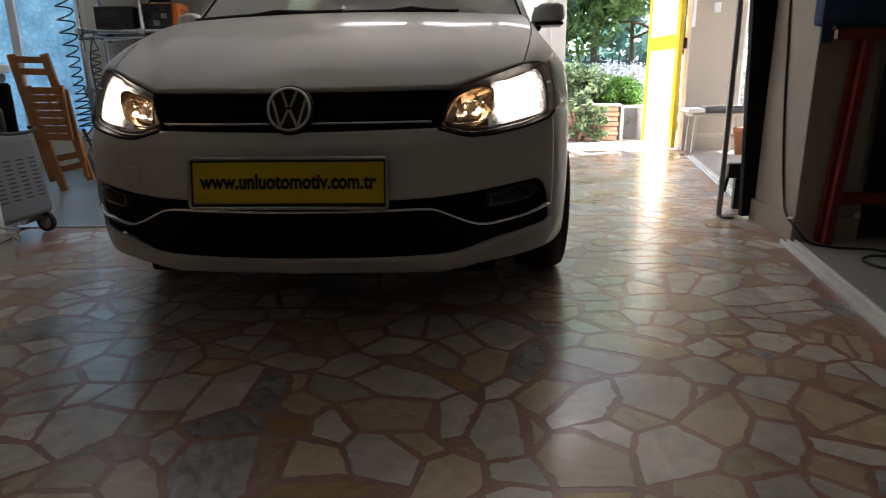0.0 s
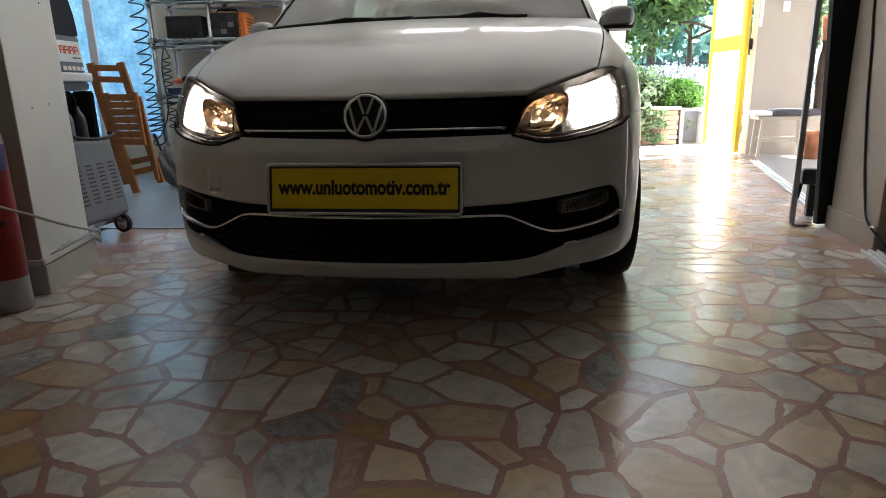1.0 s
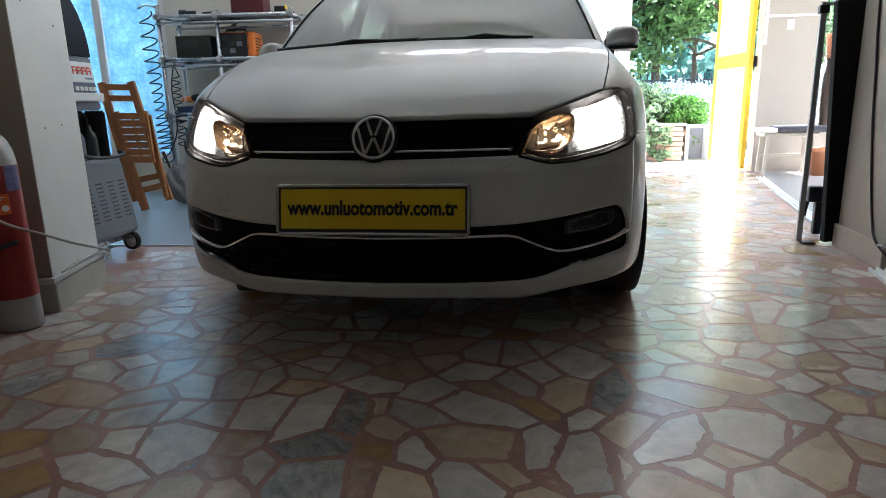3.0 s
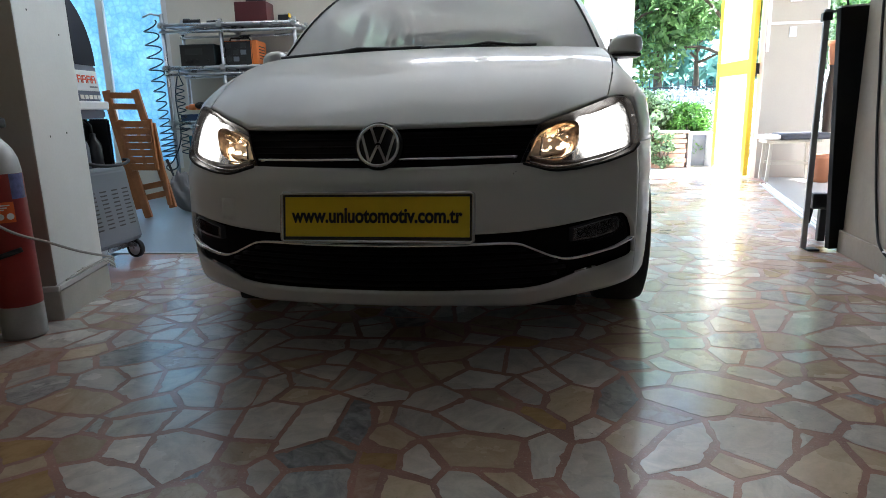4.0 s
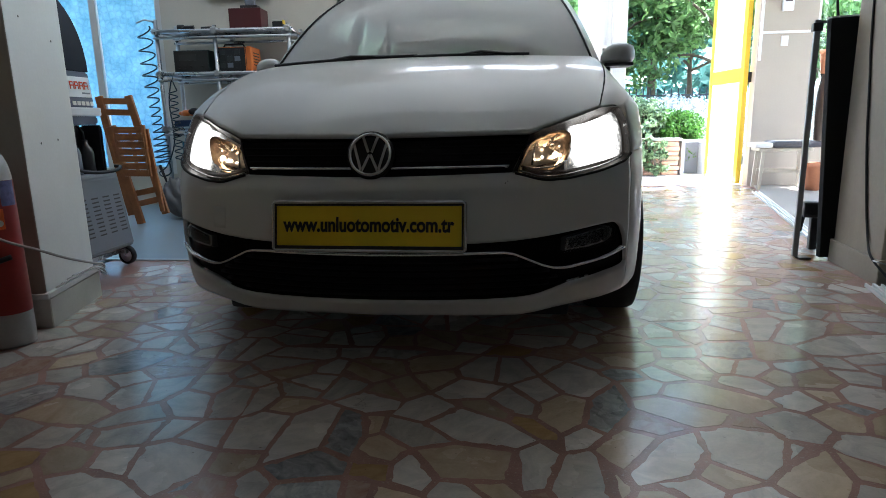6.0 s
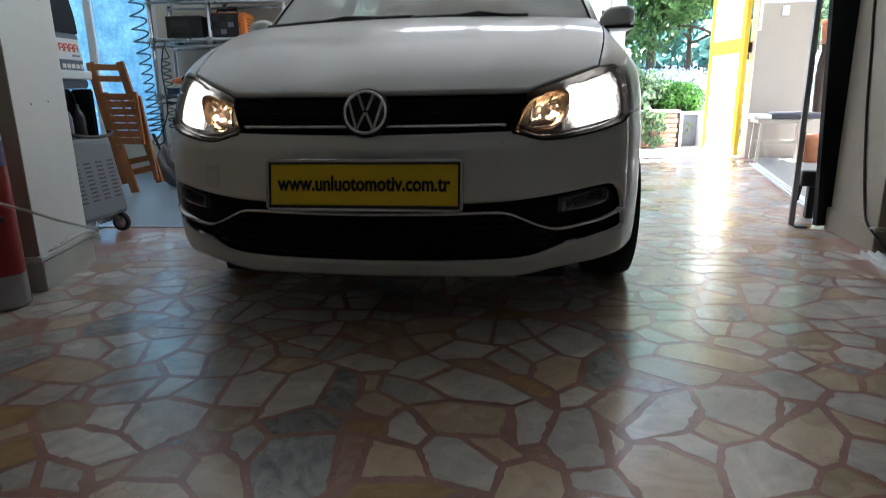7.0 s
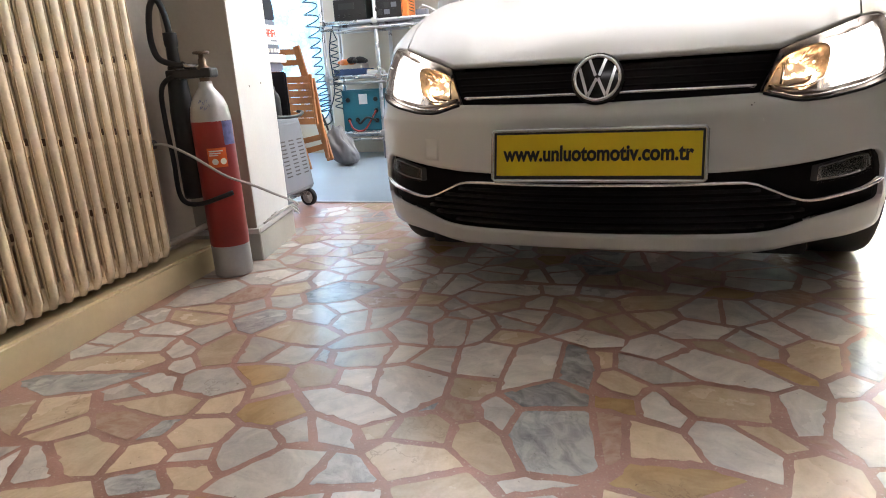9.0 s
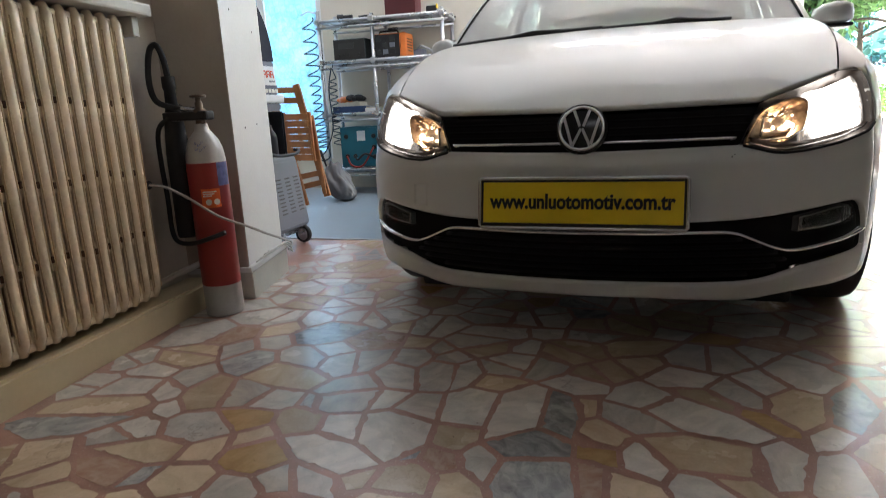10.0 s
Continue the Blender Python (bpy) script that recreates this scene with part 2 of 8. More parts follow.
def marble(name, base, vein, amount, rough=0.22, vein_scale=9.0, random_ob=0.16, crack=0.38):
    """Polished broken marble with veins; each stone shifts its tone and its veining."""
    m = bpy.data.materials.new(name)
    m.use_nodes = True
    n, l = m.node_tree.nodes, m.node_tree.links
    b = n["Principled BSDF"]
    geo, info = n.new("ShaderNodeNewGeometry"), n.new("ShaderNodeObjectInfo")
    turn = n.new("ShaderNodeVectorRotate")
    turn.rotation_type = "Z_AXIS"
    ang = n.new("ShaderNodeMath")
    ang.operation = "MULTIPLY_ADD"
    ang.inputs[1].default_value = 6.283
    l.new(info.outputs["Random"], ang.inputs[0])
    isl = n.new("ShaderNodeMath")
    isl.operation = "MULTIPLY"
    isl.inputs[1].default_value = 6.283
    l.new(geo.outputs["Random Per Island"], isl.inputs[0])
    l.new(isl.outputs[0], ang.inputs[2])
    l.new(geo.outputs["Position"], turn.inputs["Vector"])
    l.new(ang.outputs[0], turn.inputs["Angle"])
    vn = n.new("ShaderNodeTexNoise")
    vn.inputs["Scale"].default_value, vn.inputs["Detail"].default_value, vn.inputs["Roughness"].default_value, vn.inputs["Distortion"].default_value = vein_scale, 8, 0.62, 0.9
    stretch = n.new("ShaderNodeMapping")
    stretch.inputs["Scale"].default_value = (1.0, 1.7, 1.0)
    l.new(turn.outputs[0], stretch.inputs[0])
    l.new(stretch.outputs[0], vn.inputs["Vector"])
    ramp = n.new("ShaderNodeValToRGB")
    ramp.color_ramp.elements[0].position, ramp.color_ramp.elements[1].position = 0.40, 0.74
    ramp.color_ramp.elements[0].color, ramp.color_ramp.elements[1].color = (0, 0, 0, 1), (1, 1, 1, 1)
    l.new(vn.outputs[0], ramp.inputs[0])
    am = n.new("ShaderNodeMath")
    am.operation = "MULTIPLY"
    am.inputs[1].default_value = amount
    l.new(ramp.outputs[0], am.inputs[0])
    mx = n.new("ShaderNodeMixRGB")
    mx.inputs[1].default_value, mx.inputs[2].default_value = (*base, 1), (*vein, 1)
    l.new(am.outputs[0], mx.inputs[0])
    ck, off, ab, line, mask, mk, cm, dark = (n.new("ShaderNodeTexNoise"), n.new("ShaderNodeMath"), n.new("ShaderNodeMath"), n.new("ShaderNodeMapRange"),
                                             n.new("ShaderNodeTexNoise"), n.new("ShaderNodeMapRange"), n.new("ShaderNodeMath"), n.new("ShaderNodeMixRGB"))
    ck.inputs["Scale"].default_value, ck.inputs["Detail"].default_value, ck.inputs["Roughness"].default_value = 8, 7, 0.6
    l.new(turn.outputs[0], ck.inputs["Vector"])
    off.operation, off.inputs[1].default_value = "SUBTRACT", 0.5
    ab.operation = "ABSOLUTE"
    l.new(ck.outputs[0], off.inputs[0])
    l.new(off.outputs[0], ab.inputs[0])
    line.inputs[1].default_value, line.inputs[2].default_value, line.inputs[3].default_value, line.inputs[4].default_value = 0.001, 0.012, crack, 0.0
    l.new(ab.outputs[0], line.inputs[0])
    mask.inputs["Scale"].default_value = 4.0
    l.new(turn.outputs[0], mask.inputs["Vector"])
    mk.inputs[1].default_value, mk.inputs[2].default_value = 0.56, 0.66
    l.new(mask.outputs[0], mk.inputs[0])
    cm.operation = "MULTIPLY"
    l.new(line.outputs[0], cm.inputs[0])
    l.new(mk.outputs[0], cm.inputs[1])
    dark.inputs[2].default_value = (0.09, 0.055, 0.04, 1)
    l.new(cm.outputs[0], dark.inputs[0])
    l.new(mx.outputs[0], dark.inputs[1])
    mx = dark
    pit, pm, pc = n.new("ShaderNodeTexNoise"), n.new("ShaderNodeMapRange"), n.new("ShaderNodeMixRGB")
    pit.inputs["Scale"].default_value, pit.inputs["Detail"].default_value, pit.inputs["Roughness"].default_value = 55, 3, 0.7
    l.new(geo.outputs["Position"], pit.inputs["Vector"])
    pm.inputs[1].default_value, pm.inputs[2].default_value, pm.inputs[4].default_value = 0.68, 0.73, 0.6
    l.new(pit.outputs[0], pm.inputs[0])
    l.new(pm.outputs[0], pc.inputs[0])
    l.new(mx.outputs[0], pc.inputs[1])
    pc.inputs[2].default_value = (0.10, 0.07, 0.05, 1)
    mx = pc
    fine = n.new("ShaderNodeTexNoise")
    fine.inputs["Scale"].default_value, fine.inputs["Detail"].default_value = 140, 4
    l.new(geo.outputs["Position"], fine.inputs["Vector"])
    hsv = n.new("ShaderNodeHueSaturation")
    val = n.new("ShaderNodeMath")
    val.operation = "MULTIPLY_ADD"
    l.new(info.outputs["Random"], val.inputs[0])
    val.inputs[1].default_value = random_ob * 2
    fr = n.new("ShaderNodeMapRange")
    fr.inputs[3].default_value, fr.inputs[4].default_value = 0.9 - random_ob, 1.1 - random_ob
    l.new(fine.outputs[0], fr.inputs[0])
    l.new(fr.outputs[0], val.inputs[2])
    l.new(val.outputs[0], hsv.inputs["Value"])
    l.new(mx.outputs[0], hsv.inputs["Color"])
    l.new(hsv.outputs[0], b.inputs["Base Color"])
    wear = n.new("ShaderNodeTexNoise")
    wear.inputs["Scale"].default_value, wear.inputs["Detail"].default_value = 3.5, 6
    l.new(geo.outputs["Position"], wear.inputs["Vector"])
    rm = n.new("ShaderNodeMapRange")
    rm.inputs[1].default_value, rm.inputs[2].default_value = 0.3, 0.7
    rm.inputs[3].default_value, rm.inputs[4].default_value = rough * 0.7, rough * 1.5
    l.new(wear.outputs[0], rm.inputs[0])
    l.new(rm.outputs[0], b.inputs["Roughness"])
    bp = n.new("ShaderNodeBump")
    b.inputs["Coat Weight"].default_value, b.inputs["Coat Roughness"].default_value = 0.50, 0.18
    b.inputs["Specular IOR Level"].default_value = 0.3
    bp.inputs["Strength"].default_value, bp.inputs["Distance"].default_value = 0.06, 0.002
    l.new(fine.outputs[0], bp.inputs["Height"])
    l.new(bp.outputs[0], b.inputs["Normal"])
    return m


def leafy(name, colour, translucent=0.35):
    m = bpy.data.materials.new(name)
    m.use_nodes = True
    n, l = m.node_tree.nodes, m.node_tree.links
    b = n["Principled BSDF"]
    geo = n.new("ShaderNodeNewGeometry")
    hsv = n.new("ShaderNodeHueSaturation")
    hsv.inputs["Color"].default_value = (*colour, 1)
    mr = n.new("ShaderNodeMapRange")
    mr.inputs[3].default_value, mr.inputs[4].default_value = 0.55, 1.5
    l.new(geo.outputs["Random Per Island"], mr.inputs[0])
    l.new(mr.outputs[0], hsv.inputs["Value"])
    l.new(hsv.outputs[0], b.inputs["Base Color"])
    b.inputs["Roughness"].default_value = 0.55
    tl, mx = n.new("ShaderNodeBsdfTranslucent"), n.new("ShaderNodeMixShader")
    l.new(hsv.outputs[0], tl.inputs[0])
    mx.inputs[0].default_value = translucent
    l.new(b.outputs[0], mx.inputs[1])
    l.new(tl.outputs[0], mx.inputs[2])
    l.new(mx.outputs[0], n["Material Output"].inputs[0])
    return m


WHITE_PAINT = material("white_car_paint", (0.662, 0.662, 0.654), 0.5, spec=0.3, vary=0.02, scale=1.2, fine=500, bump=0.0, coat=0.4, coat_rough=0.09, dirt=(0.47, 0.46, 0.43), dirt_amount=0.22)
BLACK_PLASTIC = material("black_trim_plastic", (0.017, 0.016, 0.017), 0.42, vary=0.2, fine=300, bump=0.1)
GRILLE_BLACK = material("deep_black_grille", (0.011, 0.009, 0.009), 0.7, spec=0.08, vary=0.1, bump=0.0)
INTAKE_BLACK = material("ribbed_intake_plastic", (0.010, 0.009, 0.009), 0.6, spec=0.15, vary=0.2, fine=200, bump=0.1)
GLOSS_BLACK = material("gloss_black_plastic", (0.006, 0.006, 0.007), 0.12, vary=0.1, bump=0.0)
RUBBER = material("tyre_rubber", (0.018, 0.018, 0.019), 0.75, vary=0.25, fine=200, bump=0.3)
CHROME = material("chrome", (0.78, 0.78, 0.80), 0.11, metal=1.0, vary=0.03, bump=0.0)
SATIN_CHROME = material("satin_chrome", (0.55, 0.56, 0.58), 0.22, metal=1.0, vary=0.05, bump=0.0)
ALLOY = material("alloy_silver", (0.5, 0.5, 0.52), 0.3, metal=0.9, vary=0.08, bump=0.05)
# strong pale layer: real dust plus the ceiling's reflection painted into the glass
CAR_GLASS = clear_glass("car_glass", (0.64, 0.70, 0.68), haze=0.58)
SIDE_GLASS = clear_glass("car_side_glass", (0.45, 0.50, 0.47), haze=0.15)
LAMP_GLASS = clear_glass("lamp_cover", (0.97, 0.97, 0.97), 0.35)
CABIN = material("dark_cabin_trim", (0.035, 0.035, 0.037), 0.7, vary=0.2, bump=0.2)
SEAT_CLOTH = material("grey_seat_cloth", (0.06, 0.062, 0.066), 0.9, vary=0.25, fine=350, bump=0.4)
UNDERBODY = material("dusty_underbody", (0.02, 0.02, 0.02), 0.9, vary=0.3)
PLATE_YELLOW = material("yellow_plate", (0.78, 0.56, 0.01), 0.35, vary=0.05, bump=0.0)
PLATE_BLACK = material("black_print", (0.01, 0.01, 0.012), 0.4, vary=0.05, bump=0.0)
RED_LENS = material("red_lamp_plastic", (0.35, 0.01, 0.01), 0.15, vary=0.05, bump=0.0)
LOW_BEAM = lit_reflector("lit_low_beam", (1.0, 0.91, 0.76), 0.48, 0.03, 0.40)
LAMP_WARM = glow("lit_side_bulb", (1.0, 0.76, 0.50), 1.6)
# chrome tinted amber: the side bulb's glow is put into the colour
AMBER_REFLECTOR = material("amber_lit_reflector", (0.80, 0.68, 0.54), 0.32, metal=1.0, vary=0.2, scale=40, fine=120, bump=0.5)
FOG_REFLECTOR = material("unlit_fog_reflector", (0.30, 0.30, 0.31), 0.22, metal=1.0, vary=0.45, scale=60, fine=150, bump=0.9)
FOG_HOUSING = material("dark_fog_housing", (0.03, 0.03, 0.032), 0.3, vary=0.2, bump=0.0)
PALE_TRIM = material("pale_cabin_trim", (0.40, 0.39, 0.365), 0.7, vary=0.08, bump=0.15)
# amber of the bulb's light is put into the bowl's metal too
BOWL = material("amber_lit_bowl", (0.56, 0.40, 0.26), 0.30, metal=1.0, vary=0.5, scale=55, fine=90, bump=1.0)
FACET = material("warm_chrome_facet", (0.90, 0.83, 0.70), 0.10, metal=1.0, vary=0.05, bump=0.0)
BLACK_RUBBER_TRIM = material("black_seal_rubber", (0.006, 0.006, 0.006), 0.6, spec=0.2, vary=0.1, bump=0.0)
BROWN_BEZEL = material("smoked_lamp_bezel", (0.06, 0.042, 0.032), 0.3, vary=0.15, bump=0.0)
LAMP_HOUSING = material("smoked_lamp_housing", (0.040, 0.031, 0.026), 0.35, vary=0.1, bump=0.0)
REFLECTOR = material("lamp_reflector", (0.82, 0.82, 0.82), 0.12, metal=1.0, vary=0.05, fine=60, bump=0.5)

WALL_CREAM = material("cream_wall_paint", (0.62, 0.58, 0.50), 0.75, vary=0.06, scale=1.5, fine=60, bump=0.25, dirt=(0.40, 0.35, 0.28), dirt_amount=0.25)
WALL_TAN = material("tan_wall_paint", (0.47, 0.415, 0.35), 0.7, vary=0.08, scale=1.8, fine=60, bump=0.25, dirt=(0.25, 0.2, 0.16), dirt_amount=0.3)
PILLAR_WHITE = material("offwhite_pillar_paint", (0.84, 0.84, 0.82), 0.6, vary=0.06, scale=2, fine=80, bump=0.2, dirt=(0.45, 0.42, 0.36), dirt_amount=0.2)
CEILING = material("ceiling_paint", (0.78, 0.77, 0.74), 0.9, vary=0.05, scale=1.2, bump=0.1)
GROUT = material("terracotta_grout", (0.37, 0.20, 0.158), 0.36, vary=0.3, scale=9, fine=230, bump=0.35, dirt=(0.20, 0.115, 0.09), dirt_amount=0.55, coat=0.48, coat_rough=0.18, spec=0.3)
_n, _l = GROUT.node_tree.nodes, GROUT.node_tree.links
_chip, _cr, _cm = _n.new("ShaderNodeTexNoise"), _n.new("ShaderNodeMapRange"), _n.new("ShaderNodeMixRGB")
_chip.inputs["Scale"].default_value, _chip.inputs["Detail"].default_value = 120, 2
_l.new(_n.new("ShaderNodeNewGeometry").outputs["Position"], _chip.inputs["Vector"])
_cr.inputs[1].default_value, _cr.inputs[2].default_value, _cr.inputs[4].default_value = 0.63, 0.68, 0.55
_l.new(_chip.outputs[0], _cr.inputs[0])
_l.new(_cr.outputs[0], _cm.inputs[0])
_l.new(_n["Principled BSDF"].inputs["Base Color"].links[0].from_socket, _cm.inputs[1])
_cm.inputs[2].default_value = (0.50, 0.40, 0.33, 1)
_l.new(_cm.outputs[0], _n["Principled BSDF"].inputs["Base Color"])
M_WHITE = marble("white_marble", (0.66, 0.605, 0.555), (0.40, 0.375, 0.36), 0.85, random_ob=0.2)
M_CREAM = marble("cream_marble", (0.60, 0.475, 0.345), (0.36, 0.26, 0.16), 0.6, random_ob=0.2)
M_GREY = marble("blue_grey_marble", (0.46, 0.455, 0.45), (0.12, 0.13, 0.145), 0.8, vein_scale=16, random_ob=0.2)
M_AMBER = marble("amber_marble", (0.49, 0.335, 0.17), (0.30, 0.18, 0.08), 0.8)
M_PINK = marble("pink_breccia", (0.52, 0.38, 0.30), (0.36, 0.17, 0.12), 0.8, vein_scale=22)
BLUE_FLOOR = material("blue_grey_floor_paint", (0.22, 0.28, 0.33), 0.30, vary=0.1, scale=3, fine=50, bump=0.1, dirt=(0.18, 0.2, 0.22), dirt_amount=0.5)
GREY_FLOOR = material("grey_floor_tiles", (0.30, 0.29, 0.27), 0.4, vary=0.12, scale=2, fine=70, bump=0.15)
SKIRT_STONE = material("skirting_marble", (0.50, 0.48, 0.44), 0.3, vary=0.12, scale=7, fine=90, bump=0.1)
ALU = material("brushed_aluminium", (0.60, 0.61, 0.62), 0.32, metal=1.0, vary=0.06, bump=0.05)
ALU_WHITE = material("white_coated_aluminium", (0.72, 0.72, 0.71), 0.4, vary=0.04, bump=0.03)
YELLOW_PAINT = material("yellow_coated_aluminium", (0.82, 0.55, 0.02), 0.35, vary=0.05, bump=0.03)
RADIATOR_CREAM = material("cream_radiator_enamel", (0.80, 0.665, 0.475), 0.26, vary=0.12, scale=11, fine=70, bump=0.35, dirt=(0.30, 0.19, 0.10), dirt_amount=0.65)
RADIATOR_GRIME = material("browned_radiator_edge", (0.50, 0.36, 0.21), 0.5, vary=0.35, scale=14, fine=90, bump=0.3)
PLINTH_CREAM = material("yellowed_cream_gloss_paint", (0.66, 0.54, 0.34), 0.4, vary=0.08, scale=3, fine=60, bump=0.15, dirt=(0.36, 0.26, 0.15), dirt_amount=0.4)
PILLAR_TAN = material("worn_tan_pillar_paint", (0.40, 0.345, 0.275), 0.65, vary=0.08, scale=3, fine=50, bump=0.3, dirt=(0.17, 0.14, 0.11), dirt_amount=0.45)
PIER_BEIGE = material("beige_pier_paint", (0.40, 0.35, 0.29), 0.7, vary=0.05, scale=2, fine=60, bump=0.2, dirt=(0.34, 0.29, 0.23), dirt_amount=0.25)
RED_PAINT = material("red_cylinder_paint", (0.30, 0.026, 0.022), 0.38, vary=0.12, scale=9, bump=0.08, dirt=(0.16, 0.03, 0.025), dirt_amount=0.5)
GREY_PAINT = material("silver_grey_paint", (0.42, 0.42, 0.42), 0.42, metal=0.3, vary=0.1, scale=14, bump=0.1)
BLACK_RUBBER = material("black_hose_rubber", (0.015, 0.015, 0.016), 0.55, vary=0.2, bump=0.1)


# ---- the car ----
# Local frame: x across, y from the nose to the tail, z up.
CAR_HALF = [(0, 0), (.2, .015), (.41, .064), (.51, .10), (.60, .15), (.675, .215), (.74, .305), (.785, .415), (.815, .54), (.83, .70), (.836, 1.0),
            (.836, 2.0), (.832, 2.7), (.815, 3.2), (.775, 3.55), (.70, 3.77), (.52, 3.90), (.26, 3.955), (0, 3.97)]
_pl = np.array(spline(CAR_HALF, 24))
_len = np.r_[0, np.cumsum(np.hypot(*np.diff(_pl, axis=0).T))]
PROF_Z = [.15, .17, .20, .25, .30, .35, .40, .45, .50, .55, .566, .572, .60, .66, .70, .75, .80, .86, .95]
PROF_F = [.13, .09, .05, .02, .008, .002, 0, .003, .008, .013, .015, .017, .033, .054, .08, .12, .17, .24, .36]
PROF_R = [.10, .08, .06, .03, .01, .0, 0, .0, .005, .01, .012, .013, .02, .03, .04, .06, .08, .11, .15]
WID_Z = [.15, .25, .40, .55, .70, .79, .83, .88, .94, 1.0]
WID_W = [.975, .99, .998, 1.0, .995, .98, .96, .93, .895, .865]
AXLE_F, AXLE_R, WHEEL_R = 0.88, 3.35, 0.298


def along(y):
    """The run u along the flank at a distance y behind the nose."""
    k = int(np.argmax(_pl[:, 0] > 0.80))
    ys, us = _pl[k:, 1], _len[k:]
    return float(np.interp(y, ys, us))


def skin0(u, z):
    a = abs(u)
    x, y = float(np.interp(a, _len, _pl[:, 0])), float(np.interp(a, _len, _pl[:, 1]))
    if y < 2:
        f = float(np.interp(x, [0, .6, .78, .836], [1, 1, .6, .3])) * float(np.interp(y, [.5, 1.2], [1, 0]))
        dy = float(np.interp(z, PROF_Z, PROF_F)) * f
    else:
        dy = -float(np.interp(z, PROF_Z, PROF_R)) * float(np.interp(y, [3.0, 3.7], [0, 1]))
    w = float(np.interp(z, WID_Z, WID_W)) - float(np.interp(z, [.80, .86, .95], [0, .035, .055])) * float(np.interp(y, [.3, .6, 1.1, 1.7], [0, 1, 1, 0]))
    return Vector(((1 if u >= 0 else -1) * x * w, y + dy, z))


def skin(u, z, off=0.0):
    p = skin0(u, z)
    if off:
        e = 0.004
        n = (skin0(u + e, z) - skin0(u - e, z)).cross(skin0(u, z + e) - skin0(u, z - e)).normalized()
        p = p + n * off
    return p


def curve(pts, smooth=False):
    """A height line over u from points of (u, z), mirrored to both sides."""
    if smooth:
        pts = spline(pts, 8)
    us, zs = [p[0] for p in pts], [p[1] for p in pts]
    return lambda u: float(np.interp(abs(u), us, zs))


def add_patch(bm, us, top, bottom, off=0.0, depth=0.012, nv=8):
    """A piece of the car's skin between two height lines, with its edges turned in by depth."""
    rows = [[skin(u, bottom(u) + (top(u) - bottom(u)) * v / nv, off) for u in us] for v in range(nv + 1)]
    if depth:
        def back(row, k):
            return [skin(u, bottom(u) + (top(u) - bottom(u)) * k, off - depth) for u in us]
        rows = [back(None, 0)] + rows + [back(None, 1)]
        for i, row in enumerate(rows):
            k = min(max((i - 1) / nv, 0), 1)
            a, b = us[0], us[-1]
            rows[i] = [skin(a, bottom(a) + (top(a) - bottom(a)) * k, off - depth)] + row + [skin(b, bottom(b) + (top(b) - bottom(b)) * k, off - depth)]
    return add_grid(bm, rows)


def span(a, b, step=0.02):
    n = max(2, int(abs(b - a) / step) + 1)
    return [float(v) for v in np.linspace(a, b, n)]


GRILLE_TOP = curve([(0, .707), (.445, .711)])
HL_TOP = curve([(.398, .617), (.445, .711), (.49, .727), (.538, .740), (.645, .770), (.695, .783), (.74, .790), (.775, .792), (.80, .786), (.822, .768), (.836, .735), (.846, .69), (.85, .662)])
HL_BOT = curve([(.398, .611), (.43, .603), (.458, .595), (.48, .590), (.505, .588), (.565, .591), (.67, .605), (.80, .628), (.85, .650)])
GRILLE_BOT = curve([(0, .605), (.398, .611), (.445, .709)])
SEAM = curve([(.85, .650), (.93, .652), (1.2, .655)])
BUMP_TOP = lambda u: GRILLE_BOT(u) if abs(u) < .398 else (HL_BOT(u) if abs(u) < .85 else SEAM(u))
LOW_TOP = curve([(0, .424), (.298, .421), (.395, .424), (.495, .433), (.568, .441), (.65, .450), (.70, .453), (.735, .453), (.765, .446), (.79, .430), (.815, .396), (.832, .35), (.838, .318)])
LOW_BOT = curve([(0, .249), (.2, .248), (.318, .245), (.41, .246), (.488, .260), (.58, .286), (.715, .303), (.80, .307), (.825, .310), (.838, .316)])
BUMP_BOT = curve([(0, .204), (.2, .203), (.36, .192), (.415, .187), (.45, .194), (.52, .208), (.60, .217), (.75, .222), (.862, .224), (1.0, .228)])
CHROME_LINE = curve([(0, .393), (.33, .393), (.375, .392), (.402, .387), (.425, .377), (.482, .352), (.52, .340), (.545, .337), (.575, .338), (.637, .345), (.72, .353), (.812, .366)])


def arch(u):
    """Lower edge of the flank, with the two wheel arches cut out."""
    a = abs(u)
    y = float(np.interp(a, _len, _pl[:, 1]))
    z = 0.215
    for ax in (AXLE_F, AXLE_R):
        d = 0.365 ** 2 - (y - ax) ** 2
        if d > 0:
            z = max(z, 0.30 + math.sqrt(d))
    return z


FLANK_TOP = curve([(.80, .786), (.85, .80), (.95, .825), (1.1, .862), (1.4, .905), (along(1.4), .93), (along(2.4), .955), (along(3.2), .985), (9, 1.0)], True)
CAR_X, CAR_Y, CAR_TURN = 0.0, 1.578, -2.0


